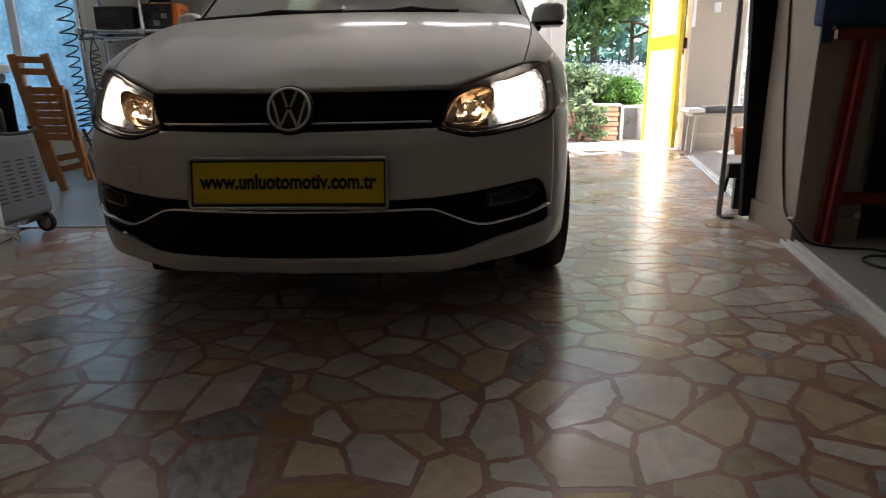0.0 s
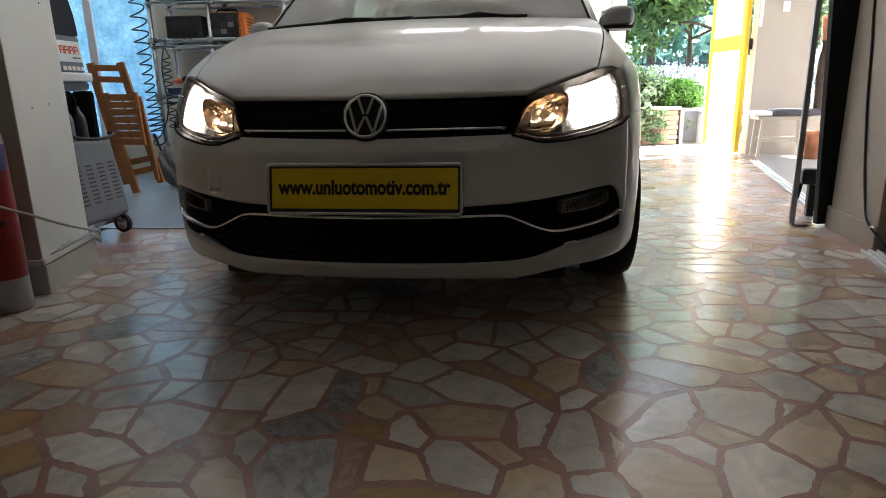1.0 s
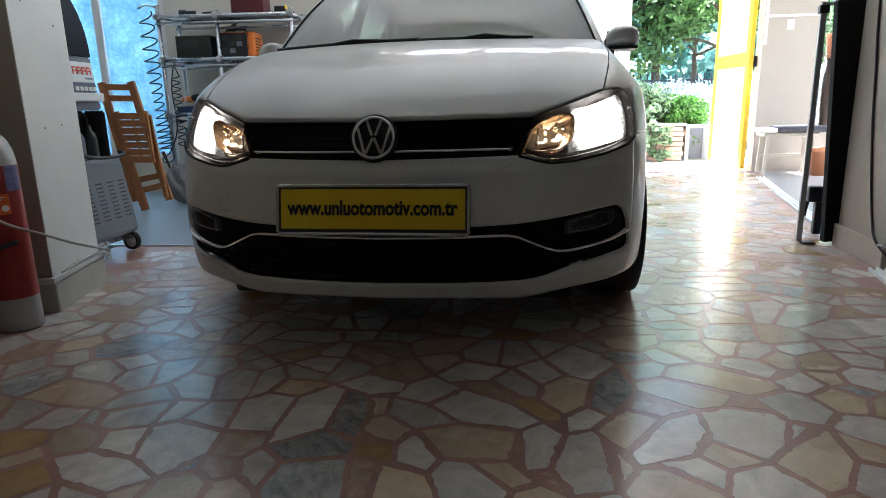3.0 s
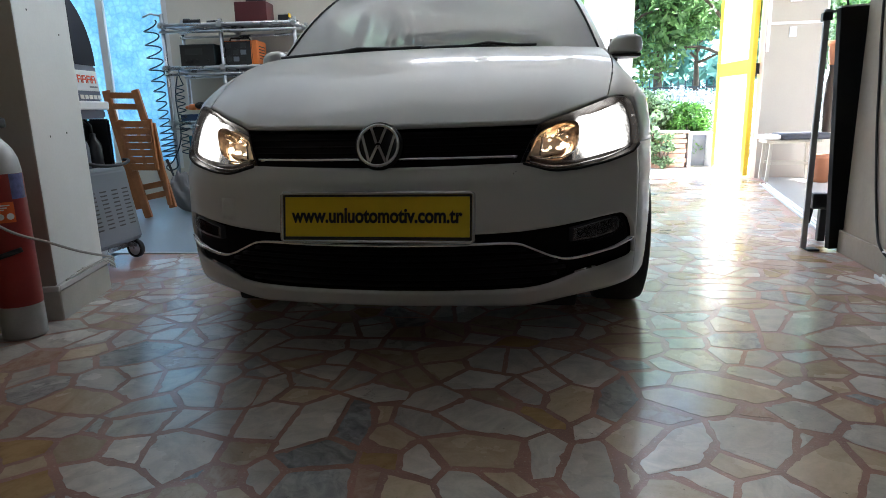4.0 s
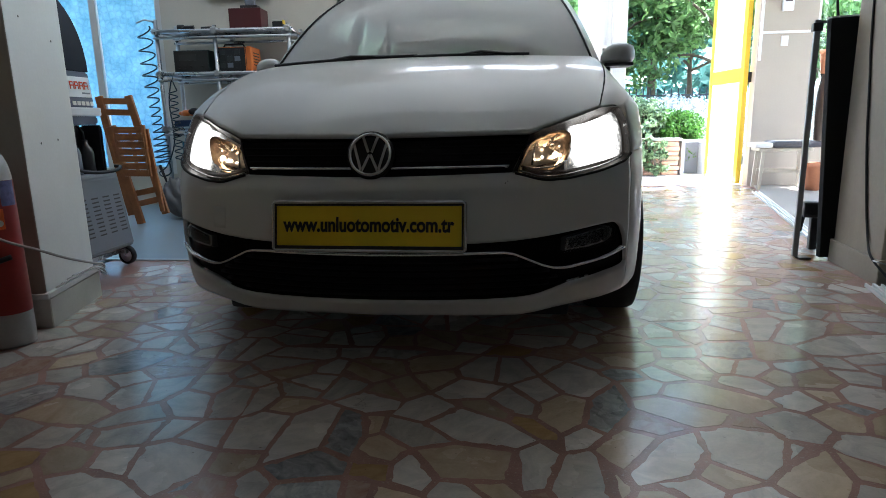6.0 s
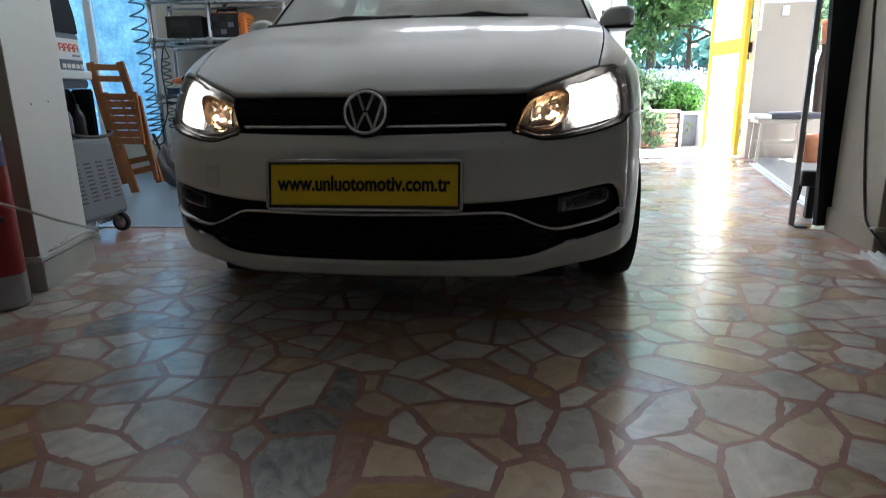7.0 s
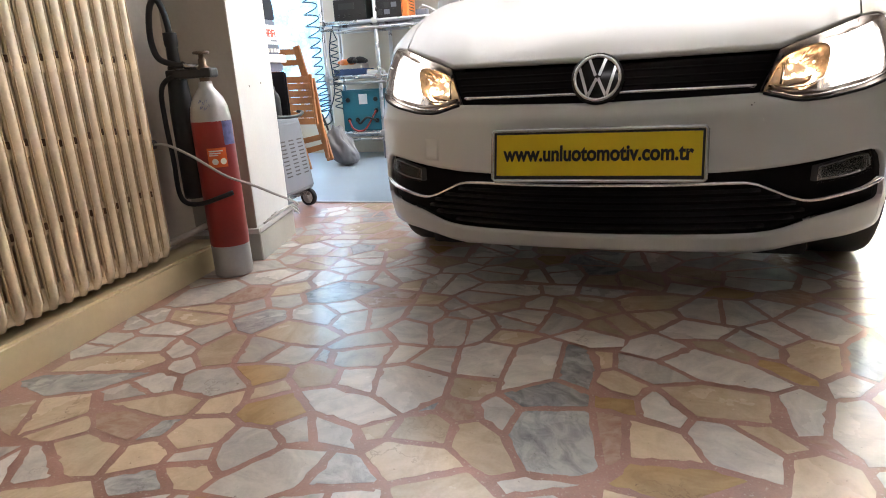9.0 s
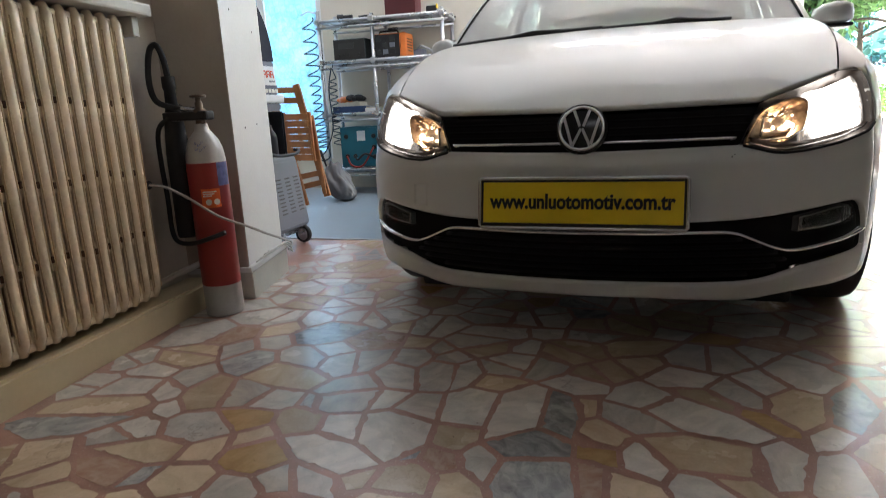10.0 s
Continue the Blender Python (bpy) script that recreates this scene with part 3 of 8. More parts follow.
def build_car():
    car = thing("car", pose(CAR_X, CAR_Y, 0, 0, 0, CAR_TURN), "dusty white small hatchback with headlights lit, parked on the marble floor", "car")

    # bumper: upper band, lower lip, and the corners round to the arches
    bm = bmesh.new()
    add_patch(bm, span(-.838, .838, .012), BUMP_TOP, LOW_TOP, nv=22)
    add_patch(bm, span(-.838, .838, .012), LOW_BOT, BUMP_BOT, nv=5)
    u_arch = along(AXLE_F - 0.362)
    for s in (-1, 1):
        us = span(s * .838, s * (u_arch + 0.06), .01)
        us = us if s > 0 else us[::-1]
        add_patch(bm, us, BUMP_TOP, lambda u: max(BUMP_BOT(u), arch(u)), nv=10)
    # underside turned back from the lip
    rows = [[skin(u, BUMP_BOT(u)) for u in span(-.95, .95, .03)], [skin(u, BUMP_BOT(u)) + Vector((-0.03 * u, 0.14, -0.01)) for u in span(-.95, .95, .03)]]
    add_grid(bm, rows, True)
    bumper = part("bumper", bm, WHITE_PAINT, car, smooth=True)
    # tow-eye flap
    bm = bmesh.new()
    add_patch(bm, span(-.53, -.475, .011), lambda u: .515, lambda u: .452, off=0.0007, depth=0.003, nv=4)
    part("tow_cover", bm, WHITE_PAINT, bumper, smooth=True)

    # chips in the paint
    for u, z, r, mt in ((.375, .583, .0022, BLACK_PLASTIC), (.382, .588, .0016, BLACK_PLASTIC), (.405, .545, .0016, ALU_WHITE), (.404, .549, .0012, ALU_WHITE)):
        bm = bmesh.new()
        bmesh.ops.create_icosphere(bm, subdivisions=1, radius=r, matrix=Matrix.Translation(skin(u, z, .0002)))
        part("paint_chip", bm, mt, bumper)

    # lower intake with its slats
    bm = bmesh.new()
    add_patch(bm, span(-.835, .835, .012), LOW_TOP, LOW_BOT, off=-0.022, depth=0.02, nv=10)
    part("lower_intake", bm, GRILLE_BLACK, car, smooth=True)
    for z in (.268, .288, .308, .328, .348, .368):
        hw = float(np.interp(z, [.25, .266, .286, .303, .32, .34, .38], [.34, .43, .51, .545, .53, .49, .385]))
        bm = bmesh.new()
        add_patch(bm, span(-hw, hw, .03), lambda u: z + .004, lambda u: z - .004, off=-0.010, depth=0.016, nv=2)
        part("intake_slat", bm, INTAKE_BLACK, car, smooth=True)
    bm = bmesh.new()
    w = .0028
    add_patch(bm, span(-.812, .812, .01), lambda u: CHROME_LINE(u) + w, lambda u: CHROME_LINE(u) - w, off=0.004, depth=0.016, nv=3)
    part("chrome_strip", bm, CHROME, car, "bright chrome line along the lower intake", smooth=True)

    # upper grille
    bm = bmesh.new()
    add_patch(bm, span(-.442, .442, .012), GRILLE_TOP, GRILLE_BOT, off=-0.012, depth=0.02, nv=8)
    grille = part("grille", bm, GRILLE_BLACK, car, smooth=True)
    for z in (.648, .668, .688):
        hw = .40 + (z - .62) * .45
        bm = bmesh.new()
        add_patch(bm, span(-hw, hw, .03), lambda u: z + .003, lambda u: z - .003, off=-0.0105, depth=0.002, nv=2)
        part("grille_slat", bm, GRILLE_BLACK, grille, smooth=True)
    bm = bmesh.new()
    add_patch(bm, span(-.385, .385, .02), lambda u: .6312, lambda u: .6268, off=0.003, depth=0.014, nv=2)
    part("chrome_strip", bm, CHROME, grille, "thin chrome line", smooth=True)

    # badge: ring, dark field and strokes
    c = skin(0, .661, 0.010)
    tilt = Matrix.Translation(c) @ Matrix.Rotation(radians(90 - 17), 4, "X")
    bm = lathe([(0, 0.004), (.050, 0.003), (.0672, 0.0), (.0672, -.02)], 48, tilt)
    badge = part("badge", bm, GLOSS_BLACK, car, "round chrome badge on a black field", smooth=True)
    bm = bmesh.new()
    R, r = .0565, .0048
    ring = [tilt @ Vector((R * math.cos(a), R * math.sin(a), .006)) for a in np.linspace(0, math.tau, 64, endpoint=False)]
    add_tube(bm, ring, r, 8, True)
    part("ring", bm, CHROME, badge, smooth=True)
    for s in (-1, 1):
        for a, b in (((.021, .050), (.0045, .0055)), ((.046, .029), (.0235, -.0485)), ((.0235, -.0485), (.0015, -.0005))):
            bm = bmesh.new()
            p, q = Vector((s * a[0], a[1], .006)), Vector((s * b[0], b[1], .006))
            d = (q - p).normalized()
            side = Vector((-d.y, d.x, 0)) * .0047
            up = Vector((0, 0, .004))
            lo = [bm.verts.new(tilt @ (v - up)) for v in (p + side, p - side, q - side, q + side)]
            hi = [bm.verts.new(tilt @ (v + up * .5)) for v in (p + side * .8, p - side * .8, q - side * .8, q + side * .8)]
            bm.faces.new(hi)
            for i in range(4):
                bm.faces.new((lo[i], lo[(i + 1) % 4], hi[(i + 1) % 4], hi[i]))
            part("stroke", bm, CHROME, badge)

    # plate in its chrome-edged holder
    pm = Matrix.Translation((0, -.018, .4765)) @ Matrix.Rotation(radians(90 - 10), 4, "X")
    bm = box((-.2705, -.068, -.012), (.2705, .068, .004), .006, pm)
    plate = part("number_plate", bm, BLACK_PLASTIC, car, "yellow plate with a web address in a chrome-edged holder")
    bm = bmesh.new()
    edge = [pm @ Vector(p) for p in [(-.262, -.066, .005), (.262, -.066, .005), (.268, -.060, .005), (.268, .060, .005), (.262, .066, .005), (-.262, .066, .005), (-.268, .060, .005), (-.268, -.060, .005)]]
    add_tube(bm, edge, .0052, 8, True)
    part("holder_edge", bm, SATIN_CHROME, plate, smooth=True)
    part("plate_face", box((-.258, -.053, .002), (.258, .056, .006), .0015, pm), PLATE_YELLOW, plate)
    me = text_mesh("www.unluotomotiv.com.tr", .055, .0006, .0019)
    me.materials.append(PLATE_BLACK)
    letters = new("lettering", me)
    letters.parent = plate
    xs = [v.co.x for v in me.vertices]
    letters.matrix_basis = pm @ Matrix.Translation((0, .003, .0068)) @ Matrix.Diagonal((.478 / (max(xs) - min(xs)), 1.0, 1, 1))

    # headlights
    for s in (-1, 1):
        bm = bmesh.new()
        us = [s * u for u in span(.40, .8455, .009)]
        us = us if s > 0 else us[::-1]
        add_patch(bm, us, lambda u: HL_TOP(u) - .001, lambda u: HL_BOT(u) + .001, off=-0.055, depth=0.0, nv=8)
        ring_t, ring_b = [skin(u, HL_TOP(u)) for u in us], [skin(u, HL_BOT(u)) for u in us]
        back_t, back_b = [skin(u, HL_TOP(u) - .001, -.055) for u in us], [skin(u, HL_BOT(u) + .001, -.055) for u in us]
        add_grid(bm, [back_t, ring_t])
        add_grid(bm, [ring_b, back_b])
        for u in (us[0], us[-1]):
            zz = [HL_BOT(u) + (HL_TOP(u) - HL_BOT(u)) * k / 4 for k in range(5)]
            add_grid(bm, [[skin(u, z) for z in zz], [skin(u, z, -.055) for z in zz]])
        uo_end = s * .8425
        zz = [.645 + .035 * k for k in range(5)]
        add_grid(bm, [[skin(uo_end, z, -.004) for z in zz], [skin(uo_end, z, -.06) for z in zz]])
        lamp = part("headlight", bm, LAMP_HOUSING, car, "clear headlight with a lit low beam and a warm side bulb", smooth=True)

        def pod(name, u0, u1, z0, z1, mat, off, nv=6):
            bm = bmesh.new()
            uu = [s * u for u in span(u0, u1, .008)]
            uu = uu if s > 0 else uu[::-1]
            t = lambda u: min(z1 + (abs(u) - u0) * .20, HL_TOP(u) - .007)
            b = lambda u: max(z0 + (abs(u) - u0) * .10, HL_BOT(u) + .012)
            add_patch(bm, uu, t, b, off=off, depth=.03, nv=nv)
            return part(name, bm, mat, lamp, smooth=True)

        pod("indicator_reflector", .438, .566, .635, .717, AMBER_REFLECTOR, -.040)
        pod("beam_reflector", .585, .785, .622, .742, REFLECTOR, -.048)
        pod("low_beam", .582, .836, .622, .744, LOW_BEAM, -.024)
        # slanted chamber of the side light, with the flutes that sparkle in it
        rnd = random.Random(31)
        bowl = Matrix.Translation(skin(s * .502, .671, -.024)) @ Matrix.Rotation(s * radians(16), 4, "Z") @ Matrix.Rotation(radians(90), 4, "X")

        def chamber(a, f, z):
            """A point of the chamber's wall: a rounded box that leans outwards and follows the cover's upper edge."""
            ca, sa = math.cos(a), math.sin(a)
            x, y = .069 * f * math.copysign(abs(ca) ** .55, ca), .054 * f * math.copysign(abs(sa) ** .55, sa)
            if sa < 0 and s * ca > 0:
                x *= 1 - .35 * abs(sa) ** 2
            p = bowl @ Vector((x + s * (.42 if s * x < 0 else .10) * y, y + s * .22 * x, z))
            p.z = min(p.z, HL_TOP(abs(p.x)) - .008)
            return p

        ring = [k * math.tau / 40 for k in range(40)]
        bm = bmesh.new()
        add_grid(bm, [[chamber(a, f, z) for a in ring + ring[:1]] for f, z in ((.02, -.034), (.30, -.033), (.58, -.026), (.82, -.012), (.96, .003), (1.0, .005), (1.04, .002))])
        part("bowl", bm, BOWL, lamp, smooth=True)
        for k in range(34):
            a, f = rnd.uniform(0, math.tau), rnd.uniform(.35, .85)
            z, g = -.034 + .036 * f * f, rnd.uniform(.05, .14)
            part("flute", tube([chamber(a, f - g, z - .004), chamber(a + rnd.uniform(-.1, .1), f + g, z + .004)], rnd.uniform(.0010, .0026), 6), FACET if k % 3 else AMBER_REFLECTOR, lamp, smooth=True)
        # inner bulbs and ribs of the side light
        for k, (u, z, rr) in enumerate(((.534, .668, .0085), (.492, .658, .004), (.500, .694, .003), (.470, .650, .0025), (.548, .690, .0025))):
            bm = bmesh.new()
            bmesh.ops.create_icosphere(bm, subdivisions=2, radius=rr, matrix=Matrix.Translation(skin(s * u, z, -.028)))
            part("bulb", bm, LAMP_WARM, lamp, smooth=True)
        for u in (.462, .556):
            bm = tube([skin(s * u, .638, -.036), skin(s * (u + .004), .68, -.030), skin(s * (u + .008), .718, -.036)], .0035, 6)
            part("rib", bm, SATIN_CHROME, lamp, smooth=True)
        bm = tube([skin(s * u, HL_BOT(u) - .001, .0005) for u in span(.402, .845, .012)], .0042, 8)
        part("lamp_seal", bm, BLACK_RUBBER_TRIM, lamp, "black rubber seal", smooth=True)
        bm = bmesh.new()
        uu = [s * u for u in span(.43, .60, .01)]
        uu = uu if s > 0 else uu[::-1]
        add_patch(bm, uu, lambda u: HL_BOT(u) + .030 - .10 * max(0, abs(u) - .52), lambda u: HL_BOT(u) + .006, off=-.018, depth=.012, nv=3)
        part("inner_bezel", bm, BROWN_BEZEL, lamp, smooth=True)
        # chrome rails along the foot of the unit
        bm = tube([skin(s * u, HL_BOT(u) + .012, -.012) for u in span(.415, .82, .02)], .0028, 8)
        part("lamp_rail", bm, SATIN_CHROME, lamp, smooth=True)
        bm = tube([skin(s * u, z, -.022) for u, z in ((.425, .632), (.47, .625), (.53, .628), (.572, .645), (.582, .68))], .0028, 8)
        part("lamp_rail", bm, SATIN_CHROME, lamp, smooth=True)
        bm = bmesh.new()
        add_patch(bm, us, lambda u: HL_TOP(u) - .003, lambda u: HL_BOT(u) + .003, off=0.0, depth=0.0, nv=8)
        cover = part("lens_cover", bm, LAMP_GLASS, lamp, smooth=True)
        cover.visible_shadow = False

        # fog lamp in the corner of the lower intake
        uu = [s * u for u in span(.552, .745, .012)]
        uu = uu if s > 0 else uu[::-1]
        ft, fb = curve([(.552, .424), (.66, .441), (.71, .444), (.735, .438), (.745, .425)]), curve([(.552, .384), (.65, .388), (.72, .397), (.745, .41)])
        bm = bmesh.new()
        add_patch(bm, uu, ft, fb, off=-.010, depth=.02, nv=6)
        fog = part("fog_lamp", bm, FOG_HOUSING, car, "clear rectangular fog lamp, unlit", smooth=True)
        u2 = [s * u for u in span(.560, .700, .010)]
        u2 = u2 if s > 0 else u2[::-1]
        bm = bmesh.new()
        add_patch(bm, u2, lambda u: ft(u) - .003, lambda u: fb(u) + .002, off=-.006, depth=.004, nv=6)
        part("fog_reflector", bm, FOG_REFLECTOR, fog, smooth=True)
        rnd = random.Random(17)
        for k in range(26):
            u = .570 + .005 * k
            z = fb(u) + (ft(u) - fb(u)) * rnd.uniform(.3, .75)
            h = rnd.uniform(.003, .008)
            bm = tube([skin(s * u, z - h, -.0045), skin(s * (u + .003), z + h, -.0035)], rnd.uniform(.0008, .0014), 6)
            part("fog_rib", bm, FOG_REFLECTOR, fog, smooth=True)
        for u in span(.704, .734, .010):
            bm = tube([skin(s * u, fb(u) + .006, -.004), skin(s * u, ft(u) - .006, -.004)], .0016, 5)
            part("fog_rib", bm, SATIN_CHROME, fog, smooth=True)
        bm = bmesh.new()
        add_patch(bm, uu, lambda u: ft(u) + .003, lambda u: fb(u) - .003, off=0.001, depth=0.0, nv=6)
        part("fog_cover", bm, LAMP_GLASS, fog, smooth=True).visible_shadow = False

    # bonnet: front edge over grille and lamps, then back to the scuttle
    n, rows, U = 84, 40, .693
    front = [skin(u, (GRILLE_TOP(u) if abs(u) < .445 else HL_TOP(u)) + .004) for u in span(-U, U, 2 * U / n)]
    n = len(front)

    def cowl(t, lift=0.0):
        return Vector((.672 * t, 1.035 - .13 * (1 - t * t), 1.006 - .007 * t * t + lift))

    ts = np.linspace(-1, 1, n)
    fair = [np.polynomial.Polynomial.fit(ts, [p[c] for p in front], 6) for c in range(3)]

    def bonnet_point(i, k):
        t = -1 + 2 * i / (n - 1)
        r = cowl(t)
        v = k / rows
        e = min(1, v / .35)
        e = e * e * (3 - 2 * e) * (1 - abs(t) ** 6)
        f = front[i].lerp(Vector([float(fair[c](t)) for c in range(3)]), e)
        y = f.y + (r.y - f.y) * v
        rise = 1 - (1 - v) ** 2.1
        x = f.x + (r.x - f.x) * v + .035 * math.copysign(1, t) * abs(t) ** 3 * math.sin(math.pi * v) * .9
        z = f.z + (r.z - f.z) * (0.50 * rise + .50 * v)
        z += .016 * math.sin(math.pi * v ** .8) * (1 - t * t) * (1 - v)
        # crease that runs from the scuttle's corner to the inner end of the lamp: soft inside, straight outside
        at_crease = .66 + .29 * v
        h = .009 * math.sin(math.pi * v ** .9)
        z += h * (math.exp(-((at_crease - abs(t)) / .20) ** 2) if abs(t) < at_crease else (1 - abs(t)) / (1 - at_crease))
        return Vector((x, y, z))

    bm = bmesh.new()
    top = [[bonnet_point(i, k) for i in range(n)] for k in range(rows + 1)]
    lip = [[p + Vector((0, .03, -.004)) for p in top[0]]]
    add_grid(bm, lip + top + [[p + Vector((0, .004, -.02)) for p in top[-1]]])
    for i, s in ((0, -1), (n - 1, 1)):
        edge = [row[i] for row in top]
        add_grid(bm, [edge, [p + Vector((-s * .003, 0, -.02)) for p in edge]], s < 0)
    bonnet = part("bonnet", bm, WHITE_PAINT, car, smooth=True)

    # wings, doors and quarter panels
    ends = [.846, along(1.22), along(2.18), along(2.95), _len[-1] * .90]
    for s in (-1, 1):
        for k, name in enumerate(("wing", "front_door", "rear_door", "quarter_panel")):
            a, b = ends[k] + (.0025 if k else 0), ends[k + 1] - .0025
            us = [s * u for u in span(a, b, .02)]
            us = us if s > 0 else us[::-1]

            def low(u):
                z = arch(u)
                return max(z, SEAM(u) + .002) if abs(u) < u_arch + .06 else z

            bm = bmesh.new()
            add_patch(bm, us, FLANK_TOP, low, depth=.02, nv=12)
            if k == 0:
                # crown of the wing between the flank and the bonnet's shut line
                i = n - 1 if s > 0 else 0
                shut = [top[r][i] for r in range(rows + 1)]
                uu = np.interp(np.linspace(0, 1, rows + 1), [0, .15, 1], [.80, .90, along(1.16)])
                outer = [skin(s * float(u), FLANK_TOP(float(u))) for u in uu]
                mid = []
                rws = [[], [], [], [], []]
                for j in range(rows + 1):
                    a0, b0 = shut[j] + Vector((s * .004, 0, -.001)), outer[j]
                    for q in range(5):
                        w = q / 4
                        p = a0.lerp(b0, w)
                        p.z += .012 * math.sin(math.pi * w) * min(1, j / 6)
                        rws[q].append(p)
                add_grid(bm, rws, s > 0)
                # the strip that runs over the lamp and round its outer end
                uo = [s * u for u in span(.696, .848, .008)]
                uo = uo if s > 0 else uo[::-1]
                add_patch(bm, uo, lambda u: max(FLANK_TOP(max(abs(u), .80)), HL_TOP(u)) + .006, lambda u: HL_TOP(u) + .003, off=-.001, depth=.012, nv=5)
            panel = part(name, bm, WHITE_PAINT, car, smooth=True)
            if k in (1, 2):
                uh = along((2.05, 2.83)[k - 1])
                bm = tube([skin(s * (uh - .16), .80, .004), skin(s * (uh - .14), .803, .028), skin(s * (uh - .03), .806, .028), skin(s * uh, .807, .004)], .011, 8)
                part("door_handle", bm, WHITE_PAINT, panel, smooth=True)
    # sills
    for s in (-1, 1):
        us = [s * u for u in span(along(1.24), along(2.98), .06)]
        us = us if s > 0 else us[::-1]
        bm = bmesh.new()
        add_patch(bm, us, lambda u: .225, lambda u: .17, off=-.01, depth=.05, nv=3)
        part("sill", bm, BLACK_PLASTIC, car, smooth=True)

    # tail: hatch, bumper, lamps
    ue = _len[-1]
    rear_end = ends[-1]
    bm = bmesh.new()
    for s in (-1, 1):
        us = [s * u for u in span(rear_end, ue, .03)]
        us = us if s > 0 else us[::-1]
        add_patch(bm, us, lambda u: .60, lambda u: .25, depth=.02, nv=8)
    part("rear_bumper", bm, WHITE_PAINT, car, smooth=True)
    bm = bmesh.new()
    for s in (-1, 1):
        us = [s * u for u in span(rear_end + .01, ue, .03)]
        us = us if s > 0 else us[::-1]
        add_patch(bm, us, lambda u: .985, lambda u: .605, depth=.02, nv=8)
    part("tailgate", bm, WHITE_PAINT, car, smooth=True)
    for s in (-1, 1):
        us = [s * u for u in span(rear_end - .06, rear_end + .16, .02)]
        us = us if s > 0 else us[::-1]
        bm = bmesh.new()
        add_patch(bm, us, lambda u: .92, lambda u: .77, off=.006, depth=.02, nv=4)
        part("tail_lamp", bm, RED_LENS, car, smooth=True)

    # greenhouse
    def roof_rail(t):
        """Edge of the roof from windscreen to tailgate, t in 0..1."""
        y = 1.74 + 1.95 * t
        x = .545 + .03 * math.sin(math.pi * min(t * 1.1, 1)) - .03 * t
        z = 1.385 + .05 * math.sin(math.pi * (t * .75 + .12)) - .055 * t * t
        return Vector((x, y, z))

    def screen_top(t):
        p = roof_rail(0)
        return Vector((p.x * t, p.y - .09 * (1 - t * t), p.z + .038 * (1 - t * t)))

    def screen_base(t):
        return cowl(t * 1.0, -.012) + Vector((.04 * t, .045, 0))

    bm = bmesh.new()
    rows_g = []
    for k in range(15):
        v = k / 14
        rows_g.append([screen_base(t).lerp(screen_top(t), v) + Vector((0, -.03 * math.sin(math.pi * v), .028 * math.sin(math.pi * v))) for t in np.linspace(-.965, .965, 25)])
    add_grid(bm, rows_g)
    glass = part("windscreen", bm, CAR_GLASS, car, "windscreen with dust and the ceiling's reflection put into a pale layer", smooth=True)
    bm = bmesh.new()
    tt = np.linspace(-.96, .96, 25)
    add_grid(bm, [[screen_top(t) + Vector((0, .012, -.014)) for t in tt], [screen_top(t) + Vector((0, .06, -.03)) for t in tt], [screen_top(t) + Vector((0, .16, -.035)) for t in tt]])
    part("header_trim", bm, PALE_TRIM, car, smooth=True)
    # black band along the foot of the screen, and the scuttle
    bm = bmesh.new()
    tt = np.linspace(-1, 1, 31)
    add_grid(bm, [[cowl(t, -.030) + Vector((0, -.035, 0)) for t in tt], [cowl(t, -.016) + Vector((.02 * t, .02, 0)) for t in tt], [screen_base(t) + Vector((0, .012, .010)) for t in tt]])
    part("scuttle", bm, BLACK_PLASTIC, car, smooth=True)
    for x0, x1 in ((-.66, -.02), (-.03, .42)):
        pts = [screen_base(x / .70).lerp(screen_top(x / .70), -.004 + .010 * (abs(x - x0) / abs(x1 - x0)) ** .8) + Vector((0, -.030, .018)) for x in np.linspace(x0, x1, 9)]
        wiper = part("wiper", tube(pts, .0062, 6), BLACK_PLASTIC, car, smooth=True)
        part("wiper_arm", tube([cowl(x1 / .70, -.01) + Vector((0, .02, .012)), pts[4] + Vector((.04, -.008, .01)), pts[3]], [.009, .006, .004], 6), BLACK_PLASTIC, wiper, smooth=True)

    # roof
    bm = bmesh.new()
    rr = []
    for k in range(21):
        t = k / 20
        e = roof_rail(t)
        row = []
        for q in np.linspace(-1, 1, 21):
            y = e.y - (.09 * (1 - q * q) if t < .5 else -.05 * (1 - q * q)) * abs(1 - 2 * t)
            row.append(Vector((e.x * q, y, e.z + .038 * (1 - q * q))))
        rr.append(row)
    add_grid(bm, rr)
    under = [[p + Vector((0, 0, -.03)) for p in row] for row in rr]
    add_grid(bm, under, True)
    add_grid(bm, [under[0], rr[0]])
    add_grid(bm, [rr[-1], under[-1]])
    roof = part("roof", bm, WHITE_PAINT, car, smooth=True)
    part("aerial", tube([(0, 3.45, 1.44), (0, 3.62, 1.60)], .004, 6), BLACK_PLASTIC, roof)

    belt = lambda y: skin(along(y), FLANK_TOP(along(y)))
    for s in (-1, 1):
        m = lambda p: Vector((p.x * s, p.y, p.z))
        # pillar beside the windscreen
        bm = bmesh.new()
        a = [screen_base(.962).lerp(screen_top(.962), v) + Vector((0, -.03 * math.sin(math.pi * v), .030 * math.sin(math.pi * v))) for v in np.linspace(0, 1, 13)]
        b = [p + Vector((.032, .03, -.004)) for p in a]
        c = [p + Vector((.030, .085, -.025)) for p in a]
        d = [p + Vector((-.02, .05, -.03)) for p in a]
        add_grid(bm, [[m(p) for p in q] for q in (a, b, c, d, a)], s < 0)
        part("windscreen_pillar", bm, WHITE_PAINT, car, smooth=True)
        bm = bmesh.new()
        i0 = [p + Vector((-.012, .012, -.006)) for p in a]
